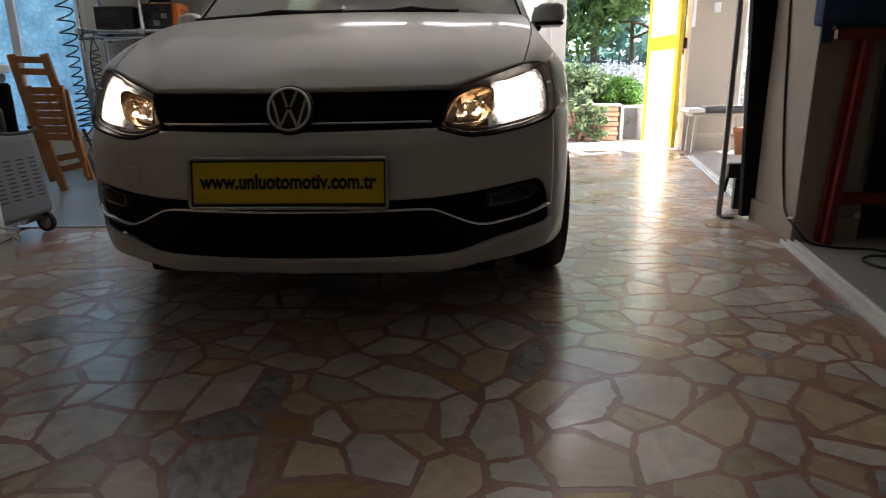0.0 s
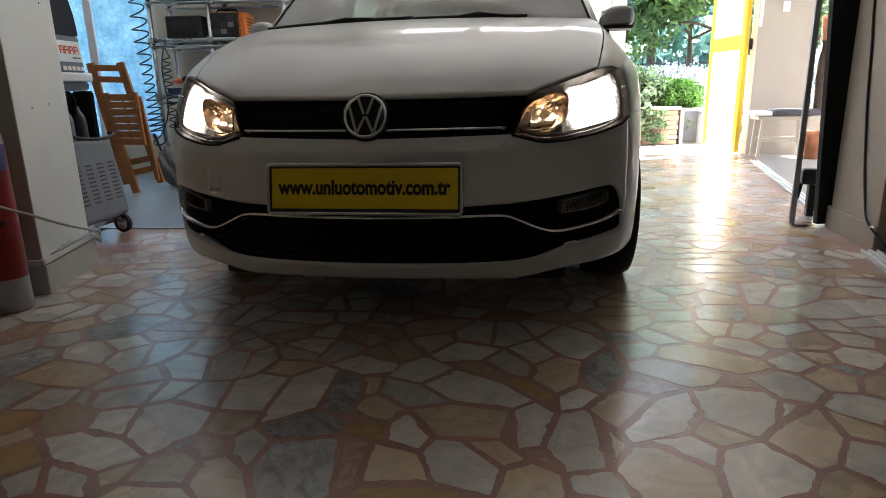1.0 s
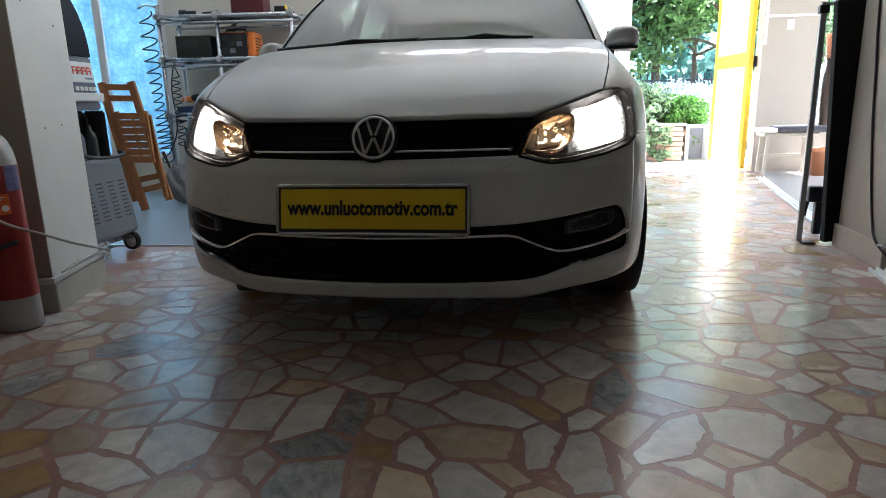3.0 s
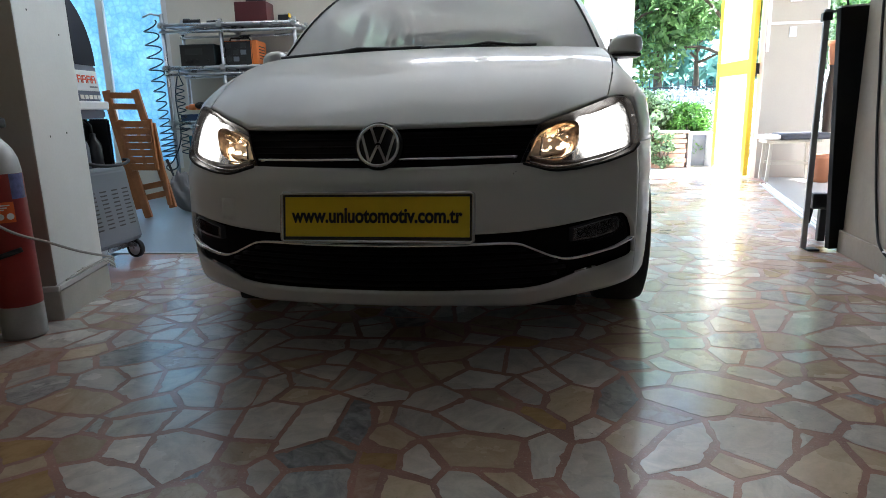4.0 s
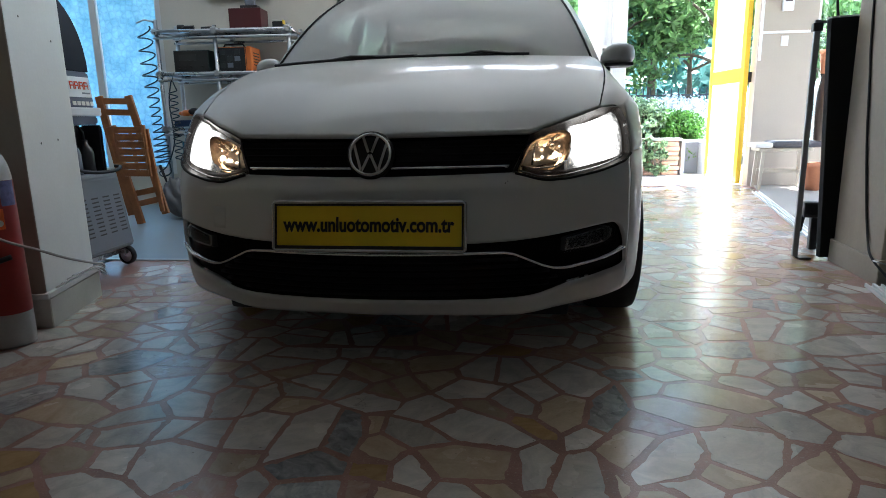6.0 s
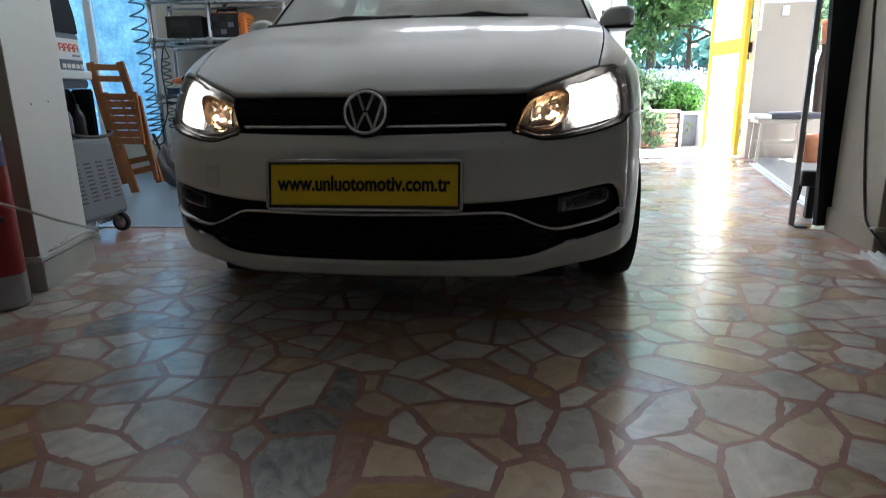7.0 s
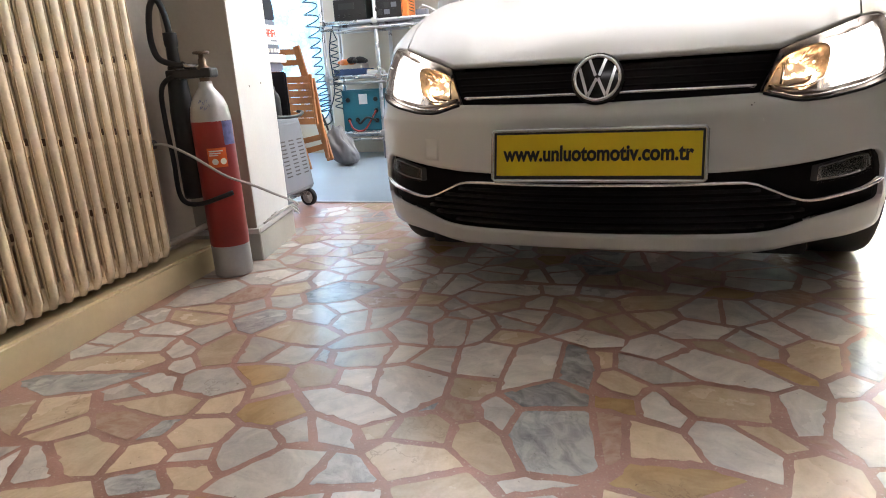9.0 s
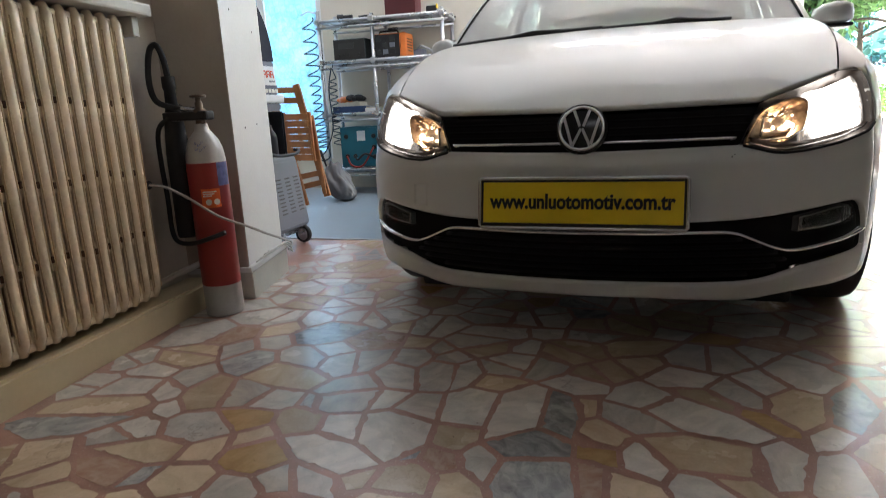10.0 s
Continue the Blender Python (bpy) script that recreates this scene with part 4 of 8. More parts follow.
        i1 = [p + Vector((-.03 - .02 * k / 12, .05, -.012)) for k, p in enumerate(a)]
        i2 = [p + Vector((-.045 - .04 * (k / 12) ** 2, .12, -.03)) for k, p in enumerate(a)]
        add_grid(bm, [[m(p) for p in q] for q in (i0, i1, i2)], s > 0)
        part("pillar_trim", bm, PALE_TRIM, car, smooth=True)
        part("screen_seal", tube([m(p + Vector((-.002, -.002, .001))) for p in a], .005, 6), BLACK_RUBBER_TRIM, car, smooth=True)
        # roof side frame down to the side glass
        bm = bmesh.new()
        r0 = [roof_rail(t) for t in np.linspace(0, 1, 21)]
        r1 = [p + Vector((.028, 0, -.035)) for p in r0]
        add_grid(bm, [[m(p) for p in r0], [m(p) for p in r1], [m(p + Vector((-.02, 0, -.01))) for p in r1]], s > 0)
        part("roof_rail", bm, BLACK_PLASTIC, car, smooth=True)
        # side windows
        for y0, y1, k0, k1 in ((1.34, 2.16, .055, .23), (2.20, 2.93, .255, .60), (2.97, 3.42, .63, .86)):
            bm = bmesh.new()
            lo = [belt(y) + Vector((-.012, 0, .004)) for y in np.linspace(y0, y1, 9)]
            hi = [roof_rail(t) + Vector((.026, 0, -.035)) for t in np.linspace(k0, k1, 9)]
            if y0 < 1.5:
                hi = [lo[0] + Vector((-.02, .02, .03))] + [roof_rail(t) + Vector((.026, 0, -.035)) for t in np.linspace(.02, k1, 8)]
            add_grid(bm, [[m(p) for p in lo], [m(p.lerp(q, .5) + Vector((.012, 0, 0))) for p, q in zip(lo, hi)], [m(p) for p in hi]], s < 0)
            part("side_window", bm, SIDE_GLASS, car, smooth=True)
        for y, t0, w in ((2.18, .24, .02), (2.95, .615, .03), (3.50, .93, .10)):
            bm = bmesh.new()
            p0, p1 = belt(y), roof_rail(t0) + Vector((.026, 0, -.035))
            q0 = [p0 + Vector((-.006, -w, 0)), p0 + Vector((-.006, w, 0))]
            q1 = [p1 + Vector((.004, -w, 0)), p1 + Vector((.004, w, 0))]
            inn = Vector((-.03, 0, 0))
            add_grid(bm, [[m(v) for v in (q0[0] + inn, q0[0], q0[1], q0[1] + inn)], [m(v) for v in (q1[0] + inn, q1[0], q1[1], q1[1] + inn)]], s < 0)
            part("door_pillar", bm, BLACK_PLASTIC if y < 3.4 else WHITE_PAINT, car, smooth=False)
        # belt shelf that closes the door tops
        bm = bmesh.new()
        yy = np.linspace(1.18, 3.55, 25)
        add_grid(bm, [[m(belt(y)) for y in yy], [m(belt(y) + Vector((-.06, 0, .002))) for y in yy], [m(belt(y) + Vector((-.10, 0, -.2))) for y in yy]], s > 0)
        part("door_top_trim", bm, CABIN, car, smooth=True)
        # door mirror
        bm = bmesh.new()
        sec = []
        fold = 1.0 if s > 0 else .74
        for k, (x, hy, hz, dz) in enumerate(((.735, .030, .022, -.015), (.748, .048, .040, -.006), (.77, .064, .050, 0), (.805, .070, .053, .003), (.842, .064, .050, .004), (.866, .042, .040, .004), (.876, .012, .020, .002))):
            x, dz = .735 + (x - .735) * fold, dz - (1 - fold) * .10 * (x - .735) / .14
            ring = []
            for a in np.linspace(0, math.tau, 20, endpoint=False):
                ca, sa = math.cos(a), math.sin(a)
                ring.append(Vector((s * x, 1.235 + hy * math.copysign(abs(ca) ** .6, ca), 1.014 + dz + hz * (.92 if sa > 0 else .72) * math.copysign(abs(sa) ** .6, sa))))
            sec.append(ring)
        add_grid(bm, [r + r[:1] for r in sec], s < 0)
        mirror = part("door_mirror", bm, WHITE_PAINT, car, smooth=True)
        part("lower_shell", box((-.060 * fold, -.066, -.008), (.062 * fold, .060, .006), .006, Matrix.Translation((s * (.735 + .068 * fold), 1.235, .977))), BLACK_PLASTIC, mirror)
        part("mirror_base", box((-.10, -.03, -.020), (.0, .05, .0), .008, Matrix.Translation((s * .775, 1.245, .972))), BLACK_PLASTIC, mirror)
        part("mirror_face", box((-.055 * fold, 0, -.042), (.055 * fold, .004, .042), .0, Matrix.Translation((s * (.735 + .068 * fold), 1.303, 1.014))), CHROME, mirror)

    # tailgate glass
    bm = bmesh.new()
    rows_g = []
    for k in range(8):
        v = k / 7
        row = []
        for q in np.linspace(-1, 1, 15):
            e = roof_rail(1)
            a = Vector((.50 * q, e.y + .05 * (1 - q * q), e.z + .038 * (1 - q * q) - .01))
            b = Vector((.60 * q, 3.80 + .03 * (1 - q * q), 1.0))
            row.append(a.lerp(b, v) + Vector((0, .03 * math.sin(math.pi * v), 0)))
        rows_g.append(row)
    add_grid(bm, rows_g)
    part("rear_window", bm, SIDE_GLASS, car, smooth=True)

    # cabin
    bm = bmesh.new()
    add_grid(bm, [[Vector((x, 1.00 - .06 * (1 - x * x), .955)) for x in np.linspace(-.68, .68, 13)], [Vector((x, 1.35, 1.005)) for x in np.linspace(-.68, .68, 13)], [Vector((x, 1.62, .96)) for x in np.linspace(-.70, .70, 13)], [Vector((x, 1.68, .62)) for x in np.linspace(-.70, .70, 13)]])
    part("dashboard", bm, CABIN, car, smooth=True)
    part("cabin_floor", box((-.74, .9, .24), (.74, 3.7, .30), .02), CABIN, car)
    wheel = Matrix.Translation((.36, 1.78, .93)) @ Matrix.Rotation(radians(65), 4, "X")
    bm = bmesh.new()
    add_tube(bm, [wheel @ Vector((.175 * math.cos(a), .175 * math.sin(a), 0)) for a in np.linspace(0, math.tau, 40, endpoint=False)], .015, 8, True)
    add_box(bm, (-.06, -.05, -.02), (.06, .05, .01), .01, wheel)
    add_box(bm, (-.17, -.015, -.01), (.17, .015, .005), .004, wheel)
    part("steering_wheel", bm, CABIN, car, smooth=True)
    for x, y in ((-.36, 2.05), (.36, 2.05)):
        bm = bmesh.new()
        add_box(bm, (x - .25, y - .25, .42), (x + .25, y + .28, .58), .05, seg=3)
        lean = Matrix.Translation((x, y + .26, .56)) @ Matrix.Rotation(radians(-16), 4, "X")
        add_box(bm, (-.24, -.06, 0), (.24, .07, .50), .05, lean, 3)
        seat = part("seat", bm, SEAT_CLOTH, car, smooth=True)
        part("headrest", box((-.12, -.04, .53), (.12, .06, .66), .04, lean, 3), SEAT_CLOTH, seat, smooth=True)
    bm = bmesh.new()
    add_box(bm, (-.62, 2.75, .42), (.62, 3.2, .60), .05, seg=3)
    add_box(bm, (-.62, 0, 0), (.62, .12, .58), .05, Matrix.Translation((0, 3.16, .56)) @ Matrix.Rotation(radians(-18), 4, "X"), 3)
    part("rear_seat", bm, SEAT_CLOTH, car, smooth=True)
    part("inside_mirror", box((-.11, 1.80, 1.285), (.11, 1.83, 1.345), .012), CABIN, car)

    # underside, engine-bay floor and arches' liners
    part("underbody", box((-.56, .24, .150), (.56, 3.70, .24), .02), UNDERBODY, car)
    part("bay_wall", box((-.46, .20, .24), (.46, .24, .58), .02), UNDERBODY, car)
    part("bulkhead", box((-.66, 1.02, .24), (.66, 1.05, .95), .0), UNDERBODY, car)

    # wheels
    for ax in (AXLE_F, AXLE_R):
        for s in (-1, 1):
            m = Matrix.Translation((s * .745, ax, WHEEL_R)) @ Matrix.Rotation(radians(90 * s), 4, "Y")
            prof = [(.20, -.085), (.27, -.094), (.288, -.088), (.2965, -.07), (.298, -.03), (.298, .03), (.2965, .07), (.288, .088), (.27, .094), (.20, .085)]
            tyre = lathe(prof, 56, m)
            wh = part("wheel", lathe([(.0, .045), (.05, .05), (.06, .03), (.17, .05), (.195, .085), (.205, .086), (.205, -.08), (.19, -.08), (.18, 0), (0, 0)], 40, m), ALLOY, car, smooth=True)
            part("tyre", tyre, RUBBER, wh, smooth=True)
            for k in range(5):
                bm = box((-.022, .05, .045), (.022, .19, .072), .008, m @ Matrix.Rotation(k * math.tau / 5, 4, "Z"))
                part("spoke", bm, ALLOY, wh)
            # liner of the arch
            bm = bmesh.new()
            ang = np.linspace(0, math.pi, 17)
            add_grid(bm, [[Vector((s * x, ax + .372 * math.cos(a), .30 + .372 * math.sin(a) - (.08 if math.sin(a) < .02 else 0))) for a in ang] for x in (.56, .752)], s > 0)
            part("arch_liner", bm, UNDERBODY, car, smooth=True)
            part("arch_back", box((s * .56 - .01, ax - .37, .2), (s * .56 + .01, ax + .37, .66), 0), UNDERBODY, car)
    return car


build_car()


# ---- the building ----
def wall(name, p0, p1, thick, z0, z1, mat, label, openings=()):
    """A wall along p0-p1, thickened to its left; openings are (from, to, low, high) along it and go through."""
    p0, p1 = Vector((*p0, 0)), Vector((*p1, 0))
    d = (p1 - p0).normalized()
    ln = (p1 - p0).length
    m = Matrix.Translation(p0) @ Matrix.Rotation(math.atan2(d.y, d.x), 4, "Z")
    xs = sorted({0, ln, *[v for o in openings for v in o[:2]]})
    zs = sorted({z0, z1, *[v for o in openings for v in o[2:]]})
    bm = bmesh.new()
    inside = lambda x, z: any(o[0] < x < o[1] and o[2] < z < o[3] for o in openings)
    full = lambda i, k: 0 <= i < len(xs) - 1 and 0 <= k < len(zs) - 1 and not inside((xs[i] + xs[i + 1]) / 2, (zs[k] + zs[k + 1]) / 2)
    vs = {}

    def v(x, y, z):
        key = (round(x, 5), y, round(z, 5))
        if key not in vs:
            vs[key] = bm.verts.new(m @ Vector((x, y, z)))
        return vs[key]

    for i in range(len(xs) - 1):
        for k in range(len(zs) - 1):
            if not full(i, k):
                continue
            a, b, c, e = xs[i], xs[i + 1], zs[k], zs[k + 1]
            bm.faces.new((v(a, 0, c), v(b, 0, c), v(b, 0, e), v(a, 0, e)))
            bm.faces.new((v(a, thick, c), v(a, thick, e), v(b, thick, e), v(b, thick, c)))
            if not full(i - 1, k):
                bm.faces.new((v(a, 0, c), v(a, 0, e), v(a, thick, e), v(a, thick, c)))
            if not full(i + 1, k):
                bm.faces.new((v(b, 0, c), v(b, thick, c), v(b, thick, e), v(b, 0, e)))
            if not full(i, k - 1):
                bm.faces.new((v(a, 0, c), v(a, thick, c), v(b, thick, c), v(b, 0, c)))
            if not full(i, k + 1):
                bm.faces.new((v(a, 0, e), v(b, 0, e), v(b, thick, e), v(a, thick, e)))
    return solid(name, bm, mat, label, "wall", kind="structure")


TOP = 3.05
WEST = lambda y, off=0.0: -1.31 - 0.10 * y + off     # foot of the radiator wall
wall("wall_west", (WEST(2.06, -.13), 2.06), (WEST(-4.0, -.13), -4.0), -.15, -.05, TOP, WALL_TAN, "tan painted plaster wall behind the radiator")
wall("wall_workshop_south", (-4.6, 2.30), (-1.70, 2.30), .12, -.05, TOP, WALL_CREAM, "cream painted partition wall")
wall("wall_workshop_west", (-4.6, 5.6), (-4.6, 2.3), -.15, -.05, TOP, WALL_CREAM, "cream painted side wall")
wall("wall_workshop_north", (-4.75, 5.6), (-1.0, 5.6), .15, -.05, TOP, WALL_CREAM, "cream painted wall with a tall film-covered window", [(.55, 1.93, .30, 2.45)])
wall("wall_jog", (-1.0, 5.60), (-1.0, 6.9), .15, -.05, TOP, WALL_CREAM, "cream painted wall end beside the entrance")
wall("wall_north", (-1.15, 6.9), (4.75, 6.9), .16, -.05, TOP, PIER_BEIGE, "beige wall with the wide entrance and a glazed strip above it",
     [(.15, 4.09, -.05, 2.42), (.35, 3.85, 2.52, 2.97), (4.66, 5.7, .42, 2.35)])
wall("wall_east", (4.6, -4.0), (4.6, 6.9), -.15, -.05, TOP, WALL_CREAM, "cream wall with a wide window to the garden", [(7.6, 10.75, .42, 2.62)])
wall("wall_bench", (2.26, 3.45), (4.6, 3.45), .12, -.05, TOP, WALL_TAN, "tan painted wall behind the red bench")
wall("wall_south", (4.75, -4.0), (-1.6, -4.0), .15, -.05, TOP, WALL_CREAM, "cream painted wall closing the hall")
# trays added round the fill lamps, all out of view
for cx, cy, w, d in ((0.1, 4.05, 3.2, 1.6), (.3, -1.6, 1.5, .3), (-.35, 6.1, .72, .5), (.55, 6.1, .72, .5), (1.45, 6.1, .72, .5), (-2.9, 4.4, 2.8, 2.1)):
    fx = thing("fill_light_tray", pose(cx, cy, 2.97), "added white tray round an unseen ceiling lamp", "ceiling light")
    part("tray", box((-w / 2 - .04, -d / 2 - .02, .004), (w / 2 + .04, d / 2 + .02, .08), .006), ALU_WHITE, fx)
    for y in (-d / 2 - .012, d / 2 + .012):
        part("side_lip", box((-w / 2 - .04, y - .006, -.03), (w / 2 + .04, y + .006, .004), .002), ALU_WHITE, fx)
solid("ceiling", box((-4.75, -4.15, TOP), (4.75, 7.06, TOP + .2)), CEILING, "plain off-white painted ceiling", "ceiling", kind="structure")


def glazing(name, lo, hi, panes, frame_mat, glass_mat, label, depth=.06, bar=.045):
    """A framed window in the x-z plane: an outer frame, mullions and one pane in each field."""
    (x0, y, z0), (x1, z1) = lo, hi
    ob = thing(name, pose(x0, y, z0), label, "window", kind="structure")
    w, h = x1 - x0, z1 - z0
    bm = bmesh.new()
    add_box(bm, (0, 0, 0), (w, depth, bar), .004)
    add_box(bm, (0, 0, h - bar), (w, depth, h), .004)
    add_box(bm, (0, 0, bar), (bar, depth, h - bar), .004)
    add_box(bm, (w - bar, 0, bar), (w, depth, h - bar), .004)
    part("window_frame", bm, frame_mat, ob)
    for k in range(panes):
        a, b = w * k / panes, w * (k + 1) / panes
        if k:
            part("mullion", box((a - bar / 2, .002, bar), (a + bar / 2, depth - .002, h - bar), .004), frame_mat, ob)
        p = part("pane", box((a + bar * .6, depth * .4, bar * .8), (b - bar * .6, depth * .4 + .006, h - bar * .8)), glass_mat, ob)
        p.visible_shadow = False
    return ob


WINDOW_GLASS = clear_glass("window_glass", (0.92, 0.95, 0.94))


def film_glass():
    """Blue honeycomb privacy film on glass, lit through by daylight."""
    m = bpy.data.materials.new("blue_honeycomb_film")
    m.use_nodes = True
    n, l = m.node_tree.nodes, m.node_tree.links
    n.remove(n["Principled BSDF"])
    geo = n.new("ShaderNodeNewGeometry")
    vor = n.new("ShaderNodeTexVoronoi")
    vor.feature = "DISTANCE_TO_EDGE"
    vor.inputs["Scale"].default_value, vor.inputs["Randomness"].default_value = 17.0, .75
    l.new(geo.outputs["Position"], vor.inputs["Vector"])
    ramp = n.new("ShaderNodeMapRange")
    ramp.inputs[1].default_value, ramp.inputs[2].default_value = 0.0, 0.22
    ramp.inputs[3].default_value, ramp.inputs[4].default_value = .87, 1.03
    l.new(vor.outputs["Distance"], ramp.inputs[0])
    ns = n.new("ShaderNodeTexNoise")
    ns.inputs["Scale"].default_value, ns.inputs["Detail"].default_value, ns.inputs["Roughness"].default_value = 7.5, 12, .72
    l.new(geo.outputs["Position"], ns.inputs["Vector"])
    cr = n.new("ShaderNodeValToRGB")
    cr.color_ramp.elements[0].position, cr.color_ramp.elements[1].position = .36, .70
    cr.color_ramp.elements[0].color, cr.color_ramp.elements[1].color = (.29, .50, .62, 1), (.56, .77, .86, 1)
    l.new(ns.outputs[0], cr.inputs[0])
    mul = n.new("ShaderNodeMixRGB")
    mul.blend_type, mul.inputs[0].default_value = "MULTIPLY", 1
    l.new(cr.outputs[0], mul.inputs[1])
    l.new(ramp.outputs[0], mul.inputs[2])
    tl, df, mx = n.new("ShaderNodeBsdfTranslucent"), n.new("ShaderNodeBsdfDiffuse"), n.new("ShaderNodeMixShader")
    l.new(mul.outputs[0], tl.inputs[0])
    l.new(mul.outputs[0], df.inputs[0])
    mx.inputs[0].default_value = .3
    l.new(tl.outputs[0], mx.inputs[1])
    l.new(df.outputs[0], mx.inputs[2])
    l.new(mx.outputs[0], n["Material Output"].inputs[0])
    return m


glazing("window_1", (-4.20, 5.63, .30), (-2.82, 2.45), 2, ALU_WHITE, film_glass(), "tall white-framed window covered with blue honeycomb film", bar=.07)
glazing("window_2", (-.80, 6.95, 2.52), (2.70, 2.97), 5, ALU_WHITE, WINDOW_GLASS, "glazed strip of five panes above the entrance", bar=.09)
glazing("window_3", (3.51, 6.95, .42), (4.55, 2.35), 1, ALU_WHITE, WINDOW_GLASS, "clear window onto the garden")


def pillar(name, corner, turn, sx, sy, mats, label):
    """A pillar with a stone skirting; its corner nearest the hall is at the origin, and it runs along +y and to -x or +x."""
    ob = thing(name, pose(*corner, 0, 0, 0, turn), label, "pillar", kind="structure")
    a, b = min(0, sx), max(0, sx)
    bm = box((a, 0, -.02), (b, sy, TOP), .006)
    bm.normal_update()
    for f in bm.faces:
        f.material_index = 1 if f.normal.y < -.9 else 0
    part("shaft", bm, mats, ob)
    bm = bmesh.new()
    for lo, hi in (((a - .012, -.014, -.02), (b + .012, -.0005, .115)), ((a - .012, sy + .0005, -.02), (b + .012, sy + .014, .115)),
                   ((a - .014, -.012, -.02), (a - .0005, sy + .012, .112)), ((b + .0005, -.012, -.02), (b + .014, sy + .012, .112))):
        add_box(bm, lo, hi, .003)
    part("skirting", bm, mats[2], ob)
    return ob


west_pillar = pillar("pillar_west", (-1.385, 2.04), 14.0, -.34, .435, (PILLAR_WHITE, WALL_TAN, SKIRT_STONE), "off-white and tan painted square pillar with a marble skirting")
for y, z in ((.13, .70), (.27, .71), (.10, 1.16), (.33, 1.10)):
    part("screw_hole", lathe([(0, .0012), (.0035, .001), (.0045, 0)], 10, Matrix.Translation((.0002, y, z)) @ Matrix.Rotation(radians(90), 4, "Y")), BLACK_PLASTIC, west_pillar)
pillar("pillar_east", (2.014, 2.768), -5.0, .26, .495, (PILLAR_TAN, PILLAR_TAN, PILLAR_TAN), "worn tan painted square pillar beside the sliding door track")

# plinth under the radiator
bm = bmesh.new()
a, b = Vector((WEST(-1.0), -1.0, 0)), Vector((WEST(1.98), 1.98, 0))
d = (b - a).normalized()
nrm = Vector((-d.y, d.x, 0))
for off, z0, z1 in ((0, -.02, .092), (.012, .092, .10)):
    q = [a + nrm * off, b + nrm * off, b + nrm * .17, a + nrm * .17]
    vs = [bm.verts.new((p.x, p.y, z)) for z in (z0, z1) for p in q]
    for f in ((0, 1, 5, 4), (1, 2, 6, 5), (2, 3, 7, 6), (3, 0, 4, 7), (4, 5, 6, 7)):
        bm.faces.new([vs[i] for i in f])
solid("baseboard", bm, PLINTH_CREAM, "yellowed cream painted plinth along the radiator wall", "baseboard", kind="structure")

# floors
TRACK0, TRACK1 = Vector((1.74, 1.70, 0)), Vector((2.76, 6.10, 0))
TRACK = lambda y: TRACK0.x + (TRACK1.x - TRACK0.x) * (y - TRACK0.y) / (TRACK1.y - TRACK0.y)
solid("floor", box((-1.9, -4.1, -.25), (4.7, 6.96, -.0004)), GROUT, "polished crazy-paving floor of broken marble in terracotta grout", "floor", kind="structure")
solid("workshop_floor", box((-4.7, 3.20, -.2), (-.98, 5.7, .004)), BLUE_FLOOR, "blue-grey painted workshop floor", "floor", kind="structure")
solid("workshop_floor_south", box((-4.7, 2.2, -.2), (-1.95, 3.195, .002)), BLUE_FLOOR, "blue-grey painted workshop floor", "floor", kind="structure")
solid("floor_strip", box((-2.6, 3.178, -.01), (-.98, 3.202, .007), .002), ALU, "thin metal strip between marble and painted floor", "trim", kind="structure")
bm = bmesh.new()
q = [(TRACK(-4.0) + .05, -4.0), (4.6, -4.0), (4.6, 6.9), (TRACK(6.9) + .05, 6.9)]
lo, hi = [bm.verts.new((*p, -.1)) for p in q], [bm.verts.new((*p, .003)) for p in q]
bm.faces.new(hi)
for i in range(4):
    bm.faces.new((lo[i], lo[(i + 1) % 4], hi[(i + 1) % 4], hi[i]))
solid("side_floor", bm, GREY_FLOOR, "plain grey tiled floor beyond the door track", "floor", kind="structure")
d = (TRACK1 - TRACK0).normalized()
tm = Matrix.Translation(TRACK0 - d * 2.2) @ Matrix.Rotation(math.atan2(d.y, d.x), 4, "Z")
bm = bmesh.new()
for y0, y1, h in ((-.035, -.026, .016), (-.006, .006, .016), (.026, .035, .016), (-.035, .035, .005)):
    for s0, s1 in ((0, 3.27), (3.84, 6.9)):
        add_box(bm, (s0, y0, -.01), (s1, y1, h), .0015, tm)
solid("door_track", bm, ALU_WHITE, "white aluminium sliding-door track set in the floor", "door track", kind="structure")

side = glazing("window_4", (0, 0, 0), (3.15, 2.20), 3, ALU_WHITE, WINDOW_GLASS, "wide white-framed garden window in the east wall")
side.matrix_world = pose(4.64, 6.75, .42, 0, 0, -90)


# ---- things by the radiator wall ----
WD = Vector((-.0995, .995, 0))            # along the wall, away from the camera
WN = Vector((.995, .0995, 0))             # out of the wall into the hall


def on_west(y, out=0.0, z=0.0):
    return Vector((WEST(y), y, 0)) + WN * out + Vector((0, 0, z))


WTURN = math.degrees(math.atan2(WD.y, WD.x)) - 90


RUST = material("rusty_iron", (0.12, 0.065, 0.035), 0.8, vary=0.3, bump=0.3)


